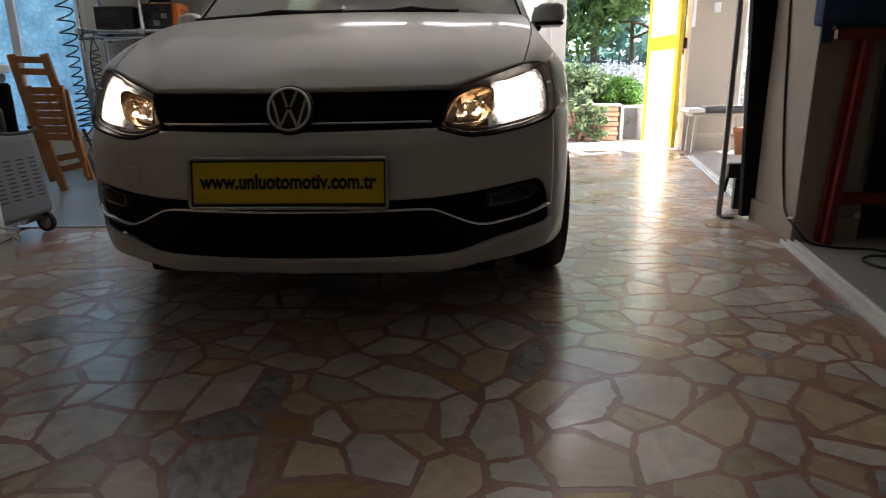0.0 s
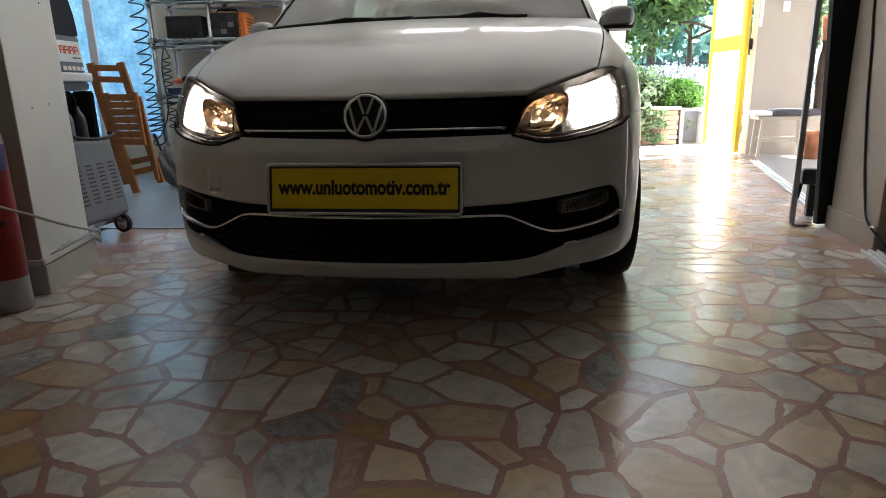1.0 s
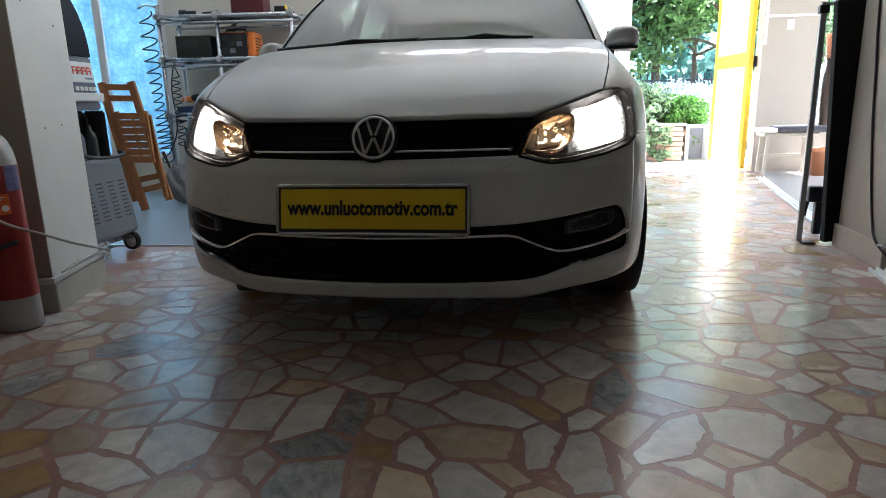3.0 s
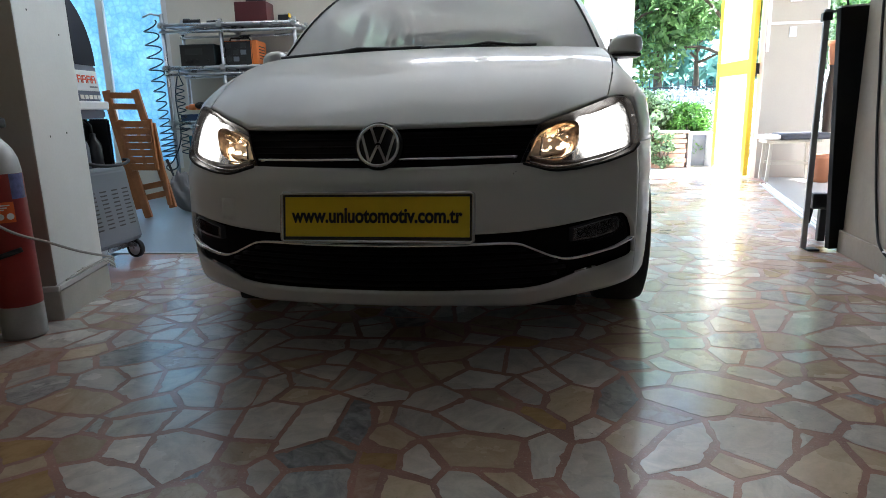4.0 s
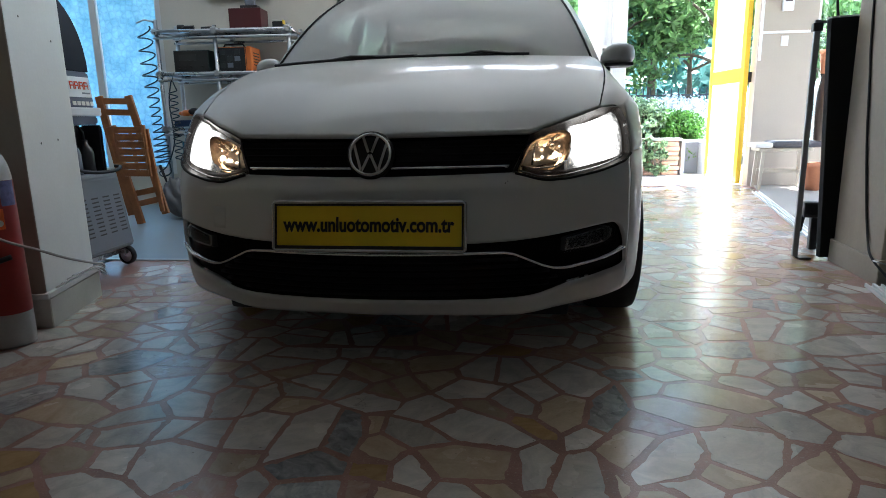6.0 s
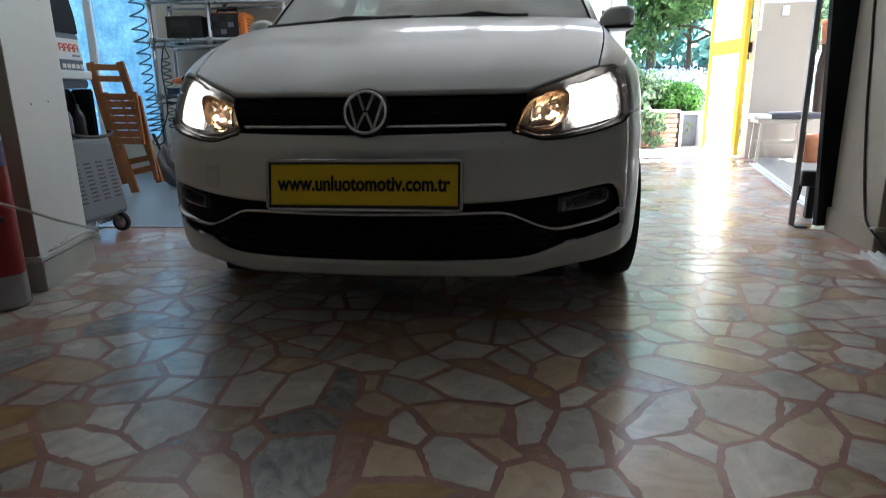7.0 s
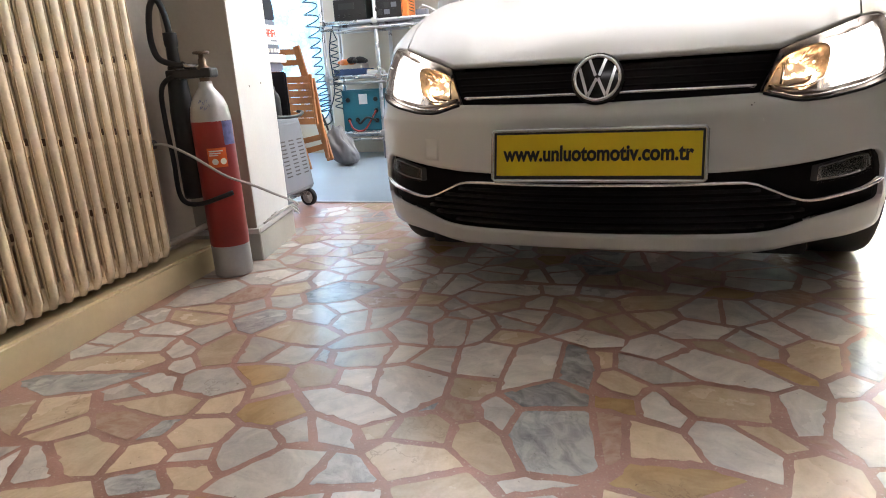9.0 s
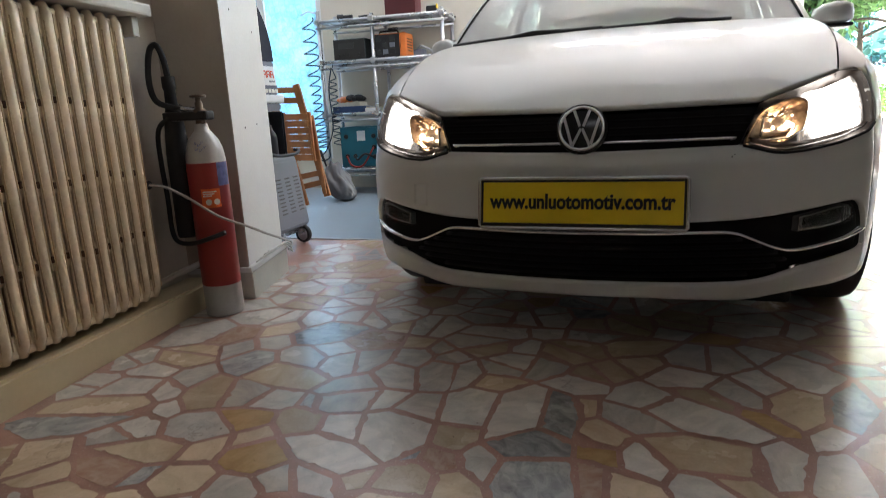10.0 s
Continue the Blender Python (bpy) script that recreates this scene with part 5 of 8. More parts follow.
def build_radiator():
    m = Matrix.Translation(on_west(1.655, -.045)) @ Matrix.Rotation(radians(WTURN), 4, "Z")
    ob = thing("radiator", m, "cream enamelled cast-iron column radiator, worn along its edges", "radiator")
    # one section: two water columns in depth, joined at head and foot, with spacer nubs between neighbours
    bm = bmesh.new()
    for x in (-.040, .036):
        k = -.3 * x
        pts = [(k, 0, .135), (0, 0, .165), (0, 0, .30), (0, 0, .58), (0, 0, .86), (0, 0, 1.055), (k, 0, 1.078)]
        col = bmesh.new()
        add_tube(col, pts, [.013, .0150, .0150, .0150, .0150, .0150, .013], 12)
        bmesh.ops.scale(col, vec=(1.0, 1.22, 1), verts=col.verts)
        # front and back of each column run out into a narrow crest
        for v in col.verts:
            if .16 < v.co.z < 1.03:
                v.co.y *= 1 - .16 * min(1, abs(v.co.x) / .015) ** 2
        bmesh.ops.translate(col, vec=(x, 0, 0), verts=col.verts)
        tmp = bpy.data.meshes.new("column")
        col.to_mesh(tmp)
        col.free()
        bm.from_mesh(tmp)
        bpy.data.meshes.remove(tmp)
    for z in (.145, 1.04):
        add_tube(bm, [(-.03, 0, z), (.03, 0, z)], .017, 8)
    add_tube(bm, [(-.03, 0, .58), (.03, 0, .58)], .009, 6)
    for z in (.145, 1.04):
        add_tube(bm, [(.012, -.036, z), (.012, .036, z)], .014, 8)
    # casting seam along each column, and thin webs with slots between the spacers
    # bridges to the next section, with long slots left open between them
    for z0, z1 in ((.135, .20), (.335, .385), (.55, .595), (.765, .81), (.985, 1.07)):
        add_box(bm, (.012, -.042, z0), (.034, -.012, z1), .006)
    clean = set(bm.faces)
    add_tube(bm, [(.046, .0135, .165), (.047, .0138, .58), (.046, .0135, 1.05)], .0026, 6)
    add_tube(bm, [(.043, -.0165, .17), (.0435, -.0170, .58), (.043, -.0165, 1.03)], .0022, 6)
    add_box(bm, (.014, -.0335, .19), (.030, -.0265, 1.0), .002)
    for f in bm.faces:
        if f not in clean:
            f.material_index = 1
    first = part("section", bm, [RADIATOR_CREAM, RADIATOR_GRIME], ob, smooth=True)
    first.location = (0, -.03, 0)
    PITCH = .0555
    for k in range(1, 31):
        o = first.copy()
        scene.collection.objects.link(o)
        o.parent, o.location = ob, (0, -.03 - PITCH * k, 0)
    for z in (.17, 1.02):
        bm = bmesh.new()
        add_tube(bm, [(0, -.0, z), (0, -1.72, z)], .016, 8)
        part("header_pipe", bm, RADIATOR_CREAM, ob, smooth=True)
    # iron spacers that show as rusty dots in the gaps
    nub = None
    for k in range(0, 30):
        for z in (.34, .56, .785):
            if nub is None:
                o = part("spacer", box((-.010, -.005, -.010), (.010, .005, .010), .003), RUST, ob, "rusty iron spacer")
                nub = o.data
            else:
                o = new("spacer", nub)
                o.parent = ob
            o.location = (.028, -.03 - PITCH * (k + .5) + .008, z + .022 + .008 * math.sin(k * 5.1 + z * 9))
    return ob


build_radiator()
sill_m = Matrix.Translation(on_west(1.73, 0, .02)) @ Matrix.Rotation(radians(WTURN), 4, "Z")
sill = thing("radiator_shelf", sill_m, "white marble shelf on a bracket above the radiator", "shelf")
part("shelf_board", box((-.13, -2.6, 1.065), (.055, 0, 1.105), .008), SKIRT_STONE, sill)
part("bracket", box((-.12, -.06, 1.0), (.02, -.03, 1.065), .004), SKIRT_STONE, sill)


def build_extinguisher():
    ob = thing("fire_extinguisher", pose(-1.390, 1.862, 0), "tall red gas extinguisher with silver shoulder and black hose", "fire extinguisher")
    R = .071
    part("body", lathe([(R, .122), (R + .001, .13), (R + .001, .575), (R, .585)], 40), RED_PAINT, ob, smooth=True)
    part("foot", lathe([(0, .0), (R - .006, .0), (R, .006), (R + .0005, .06), (R, .1215)], 40), GREY_PAINT, ob, "bare silver-grey foot", smooth=True)
    part("shoulder", lathe([(R, .5855), (R - .001, .60), (R - .006, .635), (R - .018, .668), (R - .036, .692), (.026, .704), (.022, .725), (.0, .727)], 40), GREY_PAINT, ob, "silver-grey shoulder", smooth=True)
    v = part("valve", lathe([(.018, .72), (.018, .75), (.024, .755), (.024, .775), (.014, .78), (.014, .80), (.010, .805), (.010, .825), (0, .826)], 20), VALVE_BRASS, ob, smooth=True)
    bm = bmesh.new()
    add_tube(bm, [(.024 * math.cos(a), .024 * math.sin(a), .824) for a in np.linspace(0, math.tau, 20, endpoint=False)], .0055, 8, True)
    add_tube(bm, [(-.024, 0, .823), (.024, 0, .823)], .005, 8)
    add_tube(bm, [(0, -.024, .823), (0, .024, .823)], .005, 8)
    part("hand_wheel", bm, VALVE_BRASS, v, smooth=True)
    part("carry_bracket", box((-.15, -.024, .738), (.045, .024, .772), .008), BLACK_PLASTIC, ob)
    part("outlet", tube([(-.01, 0, .775), (-.07, 0, .782), (-.085, -.005, .79)], .011, 10), SATIN_CHROME, v, smooth=True)
    # horn hanging beside the body, its hose bent over the top
    part("horn", lathe([(0, .30), (.042, .30), (.044, .32), (.043, .62), (.034, .74), (.022, .80), (.020, .85), (.024, .86), (.024, .90), (0, .905)], 20, Matrix.Translation((-.128, .01, 0))), BLACK_RUBBER, ob, smooth=True)
    part("hose", tube(spline([(-.128, .01, .89), (-.128, .0, .96), (-.142, -.01, 1.01), (-.165, -.02, .995), (-.180, -.025, .93), (-.178, -.03, .86), (-.155, -.03, .81), (-.10, -.015, .788), (-.08, -.005, .786)], 6), .011, 10), BLACK_RUBBER, ob, smooth=True)
    part("hose", tube(spline([(-.06, 0, .752), (-.13, -.02, .745), (-.172, -.03, .70), (-.178, -.03, .58), (-.172, -.03, .45), (-.155, -.05, .335), (-.11, -.075, .295), (-.04, -.082, .292), (.03, -.072, .31), (.07, -.03, .325)], 6), .009, 10), BLACK_RUBBER, ob, smooth=True)
    # paper labels
    def label(name, a0, a1, z0, z1, mat, lab):
        bm = bmesh.new()
        aa = np.linspace(radians(a0), radians(a1), 9)
        add_grid(bm, [[Vector(((R + .0022) * math.cos(a), (R + .0022) * math.sin(a), z)) for a in aa] for z in (z0, z1)])
        return part(name, bm, mat, ob, lab, smooth=True)
    lab = label("label", -77, -24, .422, .492, ORANGE_PRINT, "orange warning label with pale print")
    for k, z in enumerate((.482, .474, .467)):
        bm = bmesh.new()
        aa = np.linspace(radians(-72), radians(-34 - 7 * k), 7)
        add_grid(bm, [[Vector(((R + .0032) * math.cos(a), (R + .0032) * math.sin(a), zz)) for a in aa] for zz in (z - .003, z + .001)])
        part("print_bar", bm, PALE_PRINT, lab)
    for a in (-58, -36):
        d = Matrix.Rotation(radians(a), 4, "Z") @ Matrix.Translation((R + .0034, 0, .443)) @ Matrix.Rotation(radians(90), 4, "Y")
        part("print_disc", lathe([(0, .0006), (.011, .0006), (.011, 0)], 18, d), PALE_PRINT, lab)
    for k, (a, z) in enumerate(((-82, .655), (-70, .648), (-60, .657), (-76, .634), (-64, .630), (-52, .640))):
        pts = [Vector(((R - .0055 - (z + dz - .635) * .36) * math.cos(radians(a + da)), (R - .0055 - (z + dz - .635) * .36) * math.sin(radians(a + da)), z + dz)) * 1.0 for da, dz in ((-4, -.004), (-1, .006), (2, -.003), (4, .005))]
        part("pen_mark", tube(pts, .0014, 5), BLUE_PRINT, ob)
    label("sticker", -25, 20, .50, .585, BLUE_PRINT, "blue and white sticker")
    return ob


VALVE_BRASS = material("dull_valve_brass", (0.13, 0.095, 0.07), 0.38, metal=0.8, vary=0.2, scale=20, bump=0.1)
ORANGE_PRINT = material("orange_label", (0.75, 0.13, 0.02), 0.45, vary=0.08, bump=0.0)
PALE_PRINT = material("pale_print", (0.75, 0.72, 0.66), 0.5, vary=0.05, bump=0.0)
BLUE_PRINT = material("blue_sticker", (0.12, 0.13, 0.30), 0.45, vary=0.5, scale=40, bump=0.0)
CABLE_GREY = material("grey_cable_sheath", (0.42, 0.40, 0.37), 0.5, vary=0.1, bump=0.05)
build_extinguisher()

# pipe along the plinth, loose cable, conduit on the pillar's skirting
solid("wall_pipe", tube([on_west(1.60, -.06, .150), on_west(1.80, -.065, .155), on_west(1.99, -.07, .160)], .013, 8), WALL_TAN, "thin painted pipe running along the plinth", "pipe", smooth=True)
cable = spline([(-1.535, 1.70, .52), (-1.48, 1.72, .515), (-1.40, 1.745, .47), (-1.30, 1.78, .395), (-1.245, 1.86, .345), (-1.24, 1.98, .29), (-1.29, 2.15, .235), (-1.37, 2.33, .185), (-1.42, 2.42, .165), (-1.445, 2.475, .14)], 8)
ob = thing("power_cable", pose(0, 0, 0), "loose grey cable from a wall socket to the pillar conduit", "cable")
part("sheath", tube(cable, .0048, 8), CABLE_GREY, ob, smooth=True)
part("plug_top", tube([(-1.565, 1.70, .522), (-1.52, 1.705, .52)], .016, 10), BLACK_PLASTIC, ob, smooth=True)
cond = thing("cable_conduit", pose(-1.385, 2.04, 0, 0, 0, 14.0), "white plastic conduit with loose wire ends round the pillar foot", "conduit")
cond.matrix_world = pose(-1.385, 2.04, 0, 0, 0, 14.0)
part("channel", box((.0005, -.02, .118), (.020, .465, .140), .004), ALU_WHITE, cond)
part("channel", box((-.30, -.034, .118), (.020, -.0205, .140), .004), ALU_WHITE, cond)
for k in range(4):
    w = spline([(.012, .05 + .05 * k, .143 + .004 * k), (.022, .22 + .04 * k, .150), (.026, .40, .150 - .004 * k), (.03, .468 + .006 * k, .125 - .012 * k), (.012, .474, .10)], 6)
    part("wire", tube(w, .0036, 6), (CABLE_GREY, ALU_WHITE)[k % 2], cond, smooth=True)

# ---- the workshop behind the pillar ----
GREY_PLASTIC = material("grey_machine_plastic", (0.17, 0.185, 0.22), 0.45, vary=0.06, bump=0.1)
NAVY_PLASTIC = material("navy_machine_plastic", (0.004, 0.005, 0.018), 0.55, spec=0.15, vary=0.15, bump=0.03)
PURPLE_GREY = material("slate_machine_panel", (0.10, 0.11, 0.17), 0.4, vary=0.06, bump=0.05)
WHITE_PLASTIC = material("white_plastic", (0.72, 0.73, 0.75), 0.4, vary=0.04, bump=0.05)
RED_INK = material("orange_red_print", (0.72, 0.08, 0.03), 0.5, vary=0.05, bump=0.0)
DARK_BOTTLE = material("dark_bottle", (0.03, 0.03, 0.032), 0.3, vary=0.1, bump=0.0)
WOOD = material("varnished_beech", (0.34, 0.125, 0.034), 0.34, vary=0.3, scale=7, fine=45, bump=0.15)
SACK = material("grey_plastic_sack", (0.15, 0.15, 0.155), 0.5, vary=0.15, scale=8, bump=0.4)
TEAL = material("teal_machine_paint", (0.012, 0.15, 0.215), 0.4, vary=0.12, bump=0.1)
DARK_GREEN = material("dark_instrument_green", (0.035, 0.05, 0.05), 0.45, vary=0.1, bump=0.1)
ORANGE = material("orange_plastic", (0.75, 0.20, 0.04), 0.4, vary=0.08, bump=0.05)
MAROON = material("maroon_box", (0.075, 0.009, 0.012), 0.4, vary=0.12, bump=0.1)
PAPER = material("paper_and_card", (0.55, 0.52, 0.45), 0.8, vary=0.1, bump=0.1)
BLUE_CLOTH = material("dark_blue_cloth", (0.03, 0.06, 0.14), 0.85, vary=0.2, bump=0.3)
STEEL_TUBE = material("galvanised_tube", (0.50, 0.51, 0.53), 0.28, metal=0.9, vary=0.1, bump=0.05)


def build_ac_machine():
    ob = thing("service_trolley", pose(-1.715, 3.125, .003, 0, 0, 92), "grey and navy air-conditioning service machine on castors", "machine")
    W, D = .62, .55
    # lower cabinet, its front leaning back
    def prism(pts, x0, x1):
        bm = bmesh.new()
        a = [bm.verts.new((x0, y, z)) for y, z in pts]
        b = [bm.verts.new((x1, y, z)) for y, z in pts]
        bm.faces.new(a)
        bm.faces.new(b[::-1])
        for i in range(len(pts)):
            j = (i + 1) % len(pts)
            bm.faces.new((a[j], a[i], b[i], b[j]))
        bmesh.ops.bevel(bm, geom=list(bm.edges), offset=.008, segments=2, affect="EDGES")
        return bm
    low = part("lower_cabinet", prism([(0, .115), (.05, .49), (.06, .515), (D, .515), (D, .10), (.03, .095)], -W, -.0), GREY_PLASTIC, ob)
    for c in range(4):
        for k in range(10):
            z = .20 + k * .021
            y = .004 + (z - .115) * .1333
            part("vent_slot", box((-.085 - c * .095, y - .004, z), (-.030 - c * .095, y + .003, z + .008), .001), BLACK_PLASTIC, low)
    part("base_frame", box((-W + .02, .05, .065), (-.03, D - .03, .098), .006), STEEL_TUBE, ob)
    part("bottle_bay", prism([(.17, .515), (.17, .765), (D, .765), (D, .515)], -W, -.075), BLACK_PLASTIC, ob)
    part("bay_cheek", prism([(.055, .515), (.055, .765), (.17, .765), (.17, .515)], -.095, -.075), BLACK_PLASTIC, ob)
    for k in range(4):
        x = -.150 - k * .105
        b = lathe([(0, .515), (.036, .515), (.038, .53), (.038, .62), (.032, .645), (.017, .665), (.015, .69), (0, .692)], 18, Matrix.Translation((x, .115, 0)))
        part("oil_bottle", b, (DARK_BOTTLE, GREY_PLASTIC, WHITE_PLASTIC, GREY_PLASTIC)[k], ob, smooth=True)
        part("bottle_tube", tube([(x, .115, .69), (x + .01, .125, .73), (x, .15, .764)], .006, 6), BLACK_RUBBER, ob, smooth=True)
    part("front_hose", tube(spline([(-.5, .06, .60), (-.30, .02, .535), (-.12, .0, .525), (-.03, .01, .540), (-.015, .05, .545)], 6), .009, 8), BLACK_RUBBER, ob, smooth=True)
    part("under_band", prism([(.05, .766), (.045, .809), (D, .809), (D, .766)], -W, -.112), PURPLE_GREY, ob)
    part("shelf_band", box((-W, .02, .81), (-.118, D, .852), .008), WHITE_PLASTIC, ob)
    up = part("control_panel", prism([(.045, .8525), (.060, 1.03), (.50, 1.03), (D, .8525)], -W + .01, -.128), PURPLE_GREY, ob)
    face = Matrix.Translation((0, .045, .8525)) @ Matrix.Rotation(radians(85.2), 4, "X")
    part("name_plate", box((-.325, .050, 0), (-.142, .150, .004), .002, face), WHITE_PLASTIC, up)
    for x in (-.300, -.264, -.228, -.192):
        for lo, hi in (((0, .088), (.006, .126)), ((.007, .119), (.026, .126)), ((.007, .103), (.026, .109)), ((.0265, .088), (.031, .118))):
            part("print_bar", box((x + lo[0], lo[1], .0042), (x + hi[0], hi[1], .006), 0, face), RED_INK, up)
    part("print_bar", box((-.215, .066, .0042), (-.155, .074, .0055), 0, face), GREY_PLASTIC, up)
    for k in range(5):
        part("print_bar", box((-.300 + k * .034, .010, 0), (-.275 + k * .034, .030, .003), 0, face), PALE_PRINT, up)
    for k in range(10):
        part("louvre", box((-.42, .012 + k * .016, 0), (-.340, .020 + k * .016, .005), 0, face), BLACK_PLASTIC, up)
    # curved navy hood
    bm = bmesh.new()
    arc = [(-.125 - .20 * (1 - math.cos(a)), .062 + .10 * (1 - math.cos(a)), 1.031 + .40 * math.sin(a)) for a in np.linspace(0, math.pi / 2, 12)]
    rows = [[Vector(p) for p in arc], [Vector((-W + .01, p[1], p[2])) for p in arc], [Vector((-W + .01, .50, p[2])) for p in arc], [Vector((p[0], .50, p[2])) for p in arc], [Vector(p) for p in arc]]
    add_grid(bm, rows)
    part("hood", bm, NAVY_PLASTIC, ob)
    for x, y in ((-.035, .03), (-W + .05, .03), (-.05, D - .06), (-W + .05, D - .06)):
        c = part("castor", box((-.014, -.03, .06), (.014, .03, .09), .004, Matrix.Translation((x, y, 0))), STEEL_TUBE, ob)
        turn = Matrix.Translation((x, y, .052)) @ Matrix.Rotation(radians(78), 4, "Z") @ Matrix.Rotation(radians(90), 4, "X")
        part("tread", lathe([(.038, -.013), (.050, -.013), (.052, -.008), (.052, .008), (.050, .013), (.038, .013)], 28, turn), RUBBER, c, smooth=True)
        part("hub", lathe([(0, -.015), (.012, -.015), (.014, -.011), (.038, -.010), (.038, .010), (.014, .011), (.012, .015), (0, .015)], 24, turn), WHITE_PLASTIC, c, smooth=True)
        part("fork", tube([turn @ Vector((0, 0, .017)), turn @ Vector((0, .034, .017)), turn @ Vector((0, .034, -.017)), turn @ Vector((0, 0, -.017))], .005, 6), STEEL_TUBE, c)
    return ob


build_ac_machine()


def bar_between(p, q, w, t, bevel=.003):
    """A flat wooden bar from p to q, w wide in the chair's plane (x), t thick (y)."""
    p, q = Vector(p), Vector(q)
    d = (q - p).normalized()
    y = Vector((0, 1, 0))
    x = y.cross(d).normalized()
    y = d.cross(x)
    m = Matrix((( x.x, y.x, d.x, p.x), (x.y, y.y, d.y, p.y), (x.z, y.z, d.z, p.z), (0, 0, 0, 1)))
    return box((-w / 2, -t / 2, 0), (w / 2, t / 2, (q - p).length), bevel, m)


def build_chair():
    ob = thing("folding_chair", pose(-2.50, 4.44, .004), "orange-brown wooden slatted folding chair, folded and leaning by the window", "chair")
    # back frame: two long stiles and the two slats at its head
    for (x0, z0), (x1, z1) in (((-.096, .065), (-.25, .985)), ((.19, .075), (-.01, .985))):
        part("back_leg", bar_between((x0, .03, z0), (x1, .03, z1), .058, .026, .006), WOOD, ob)
    for z, a, b in ((.945, -.235, -.01), (.862, -.220, .008)):
        part("back_slat", bar_between((a, .028, z + .004), (b, .028, z - .004), .046, .014), WOOD, ob)
    # front frame, folded flat before it
    part("front_leg", bar_between((.0, -.01, .0015), (-.165, -.01, .755), .062, .026, .006), WOOD, ob)
    part("front_leg", bar_between((.185, -.005, .10), (.125, -.005, .735), .034, .022, .006), WOOD, ob)
    for (x0, z0), (x1, z1) in (((-.03, .155), (.185, .20)), ((-.055, .235), (.165, .275))):
        part("stretcher", bar_between((x0, .008, z0), (x1, .008, z1), .046, .016), WOOD, ob)
    # seat: rails, a middle batten and close-set slats
    for (x0, z0), (x1, z1) in (((-.058, .375), (-.108, .765)), ((.138, .375), (.125, .765))):
        part("seat_rail", bar_between((x0, -.045, z0), (x1, -.045, z1), .030, .024, .005), WOOD, ob)
    part("seat_batten", bar_between((.045, -.040, .385), (.010, -.040, .75), .026, .012), WOOD, ob)
    for k in range(7):
        f = k / 6
        z = .405 + .325 * f
        part("seat_slat", bar_between((-.060 - .042 * f, -.056, z), (.138 - .012 * f, -.056, z - .004), .0500, .012), WOOD, ob)
    return ob


build_chair()


def build_rack():
    ob = thing("tube_rack", pose(-2.615, 5.14, 0, 0, 0, 3.5), "shelf rack of clamped galvanised tubes", "shelf rack")
    W, D = 1.14, .38
    xs = (0, .505, W)
    for x in xs:
        for y in (0, D):
            post = part("post", tube([(x, y, 0), (x, y, 1.64 if x == 0 else 1.585)], .0175, 12), STEEL_TUBE, ob, smooth=True)
            for z in (.23, .73, 1.19, 1.54):
                part("clamp", box((x - .025, y - .036, z - .026), (x + .025, y + .023, z + .026), .008), STEEL_TUBE, post)
                part("clamp_bolt", tube([(x + .022, y - .024, z + .004), (x + .046, y - .024, z + .004)], .006, 6), BLACK_PLASTIC, post)
    for z in (.23, .73, 1.19, 1.54):
        for y in (-.0, D):
            part("rail", tube([(-.03, y - .018, z), (W + .03, y - .018, z)], .0165, 10), STEEL_TUBE, ob, smooth=True)
            part("lower_rail", tube([(-.02, y - .018, z - .052), (W + .02, y - .018, z - .052)], .011, 10), STEEL_TUBE, ob, smooth=True)
        for x in xs:
            part("cross_rail", tube([(x + .016, -.03, z - .002), (x + .016, D + .03, z - .002)], .011, 10), STEEL_TUBE, ob, smooth=True)
        part("shelf_sheet", box((.02, .0, z + .012), (W - .02, D - .02, z + .018)), STEEL_TUBE, ob)
    return ob


rack = build_rack()
RM = pose(-2.615, 5.14, 0, 0, 0, 3.5)
S1, S2, S3, S4 = .2485, .7485, 1.2085, 1.5585


def at(x, y, z, turn=0):
    return RM @ pose(x, y, z, 0, 0, turn)


ob = thing("power_supply", at(.10, .06, S3), "dark green metal bench power supply with knobs", "instrument")
part("case", box((0, 0, 0), (.31, .25, .185), .006), DARK_GREEN, ob)
part("front_panel", box((.008, -.006, .008), (.302, -.0005, .177), .002), BLACK_PLASTIC, ob)
for x in (.05, .10, .15, .25):
    part("knob", lathe([(0, .014), (.010, .014), (.012, 0)], 14, Matrix.Translation((x, -.006, .045)) @ Matrix.Rotation(radians(90), 4, "X")), BLACK_RUBBER, ob)
part("display", box((.05, -.0085, .10), (.20, -.0065, .15)), DARK_BOTTLE, ob)

ob = thing("battery_charger", at(.475, .04, S3), "black and orange battery charger with a carrying handle", "charger")
part("case", box((0, 0, 0), (.27, .24, .20), .010), BLACK_PLASTIC, ob)
part("side_cover", box((.2705, -.004, 0), (.318, .244, .205), .012), ORANGE, ob)
for z in (.05, .075, .10, .125, .15):
    part("vent", box((.3175, .05, z), (.3195, .20, z + .008)), BLACK_PLASTIC, ob)
for lo, hi in (((.264, -.005, .0), (.270, -.0005, .20)), ((.0, -.005, .195), (.2635, -.0005, .20))):
    part("front_frame", box(lo, hi, .002), ORANGE, ob)
part("handle", tube([(.03, .12, .20), (.05, .12, .235), (.21, .12, .235), (.23, .12, .20)], .008, 8), BLACK_PLASTIC, ob, smooth=True)
for x in (.04, .105, .17):
    for z in (.03, .085, .14):
        part("gauge", box((x, -.004, z), (x + .05, -.0005, z + .04), .002), (GREY_PLASTIC, DARK_BOTTLE, BLACK_RUBBER)[int(z * 20 + x * 30) % 3], ob)

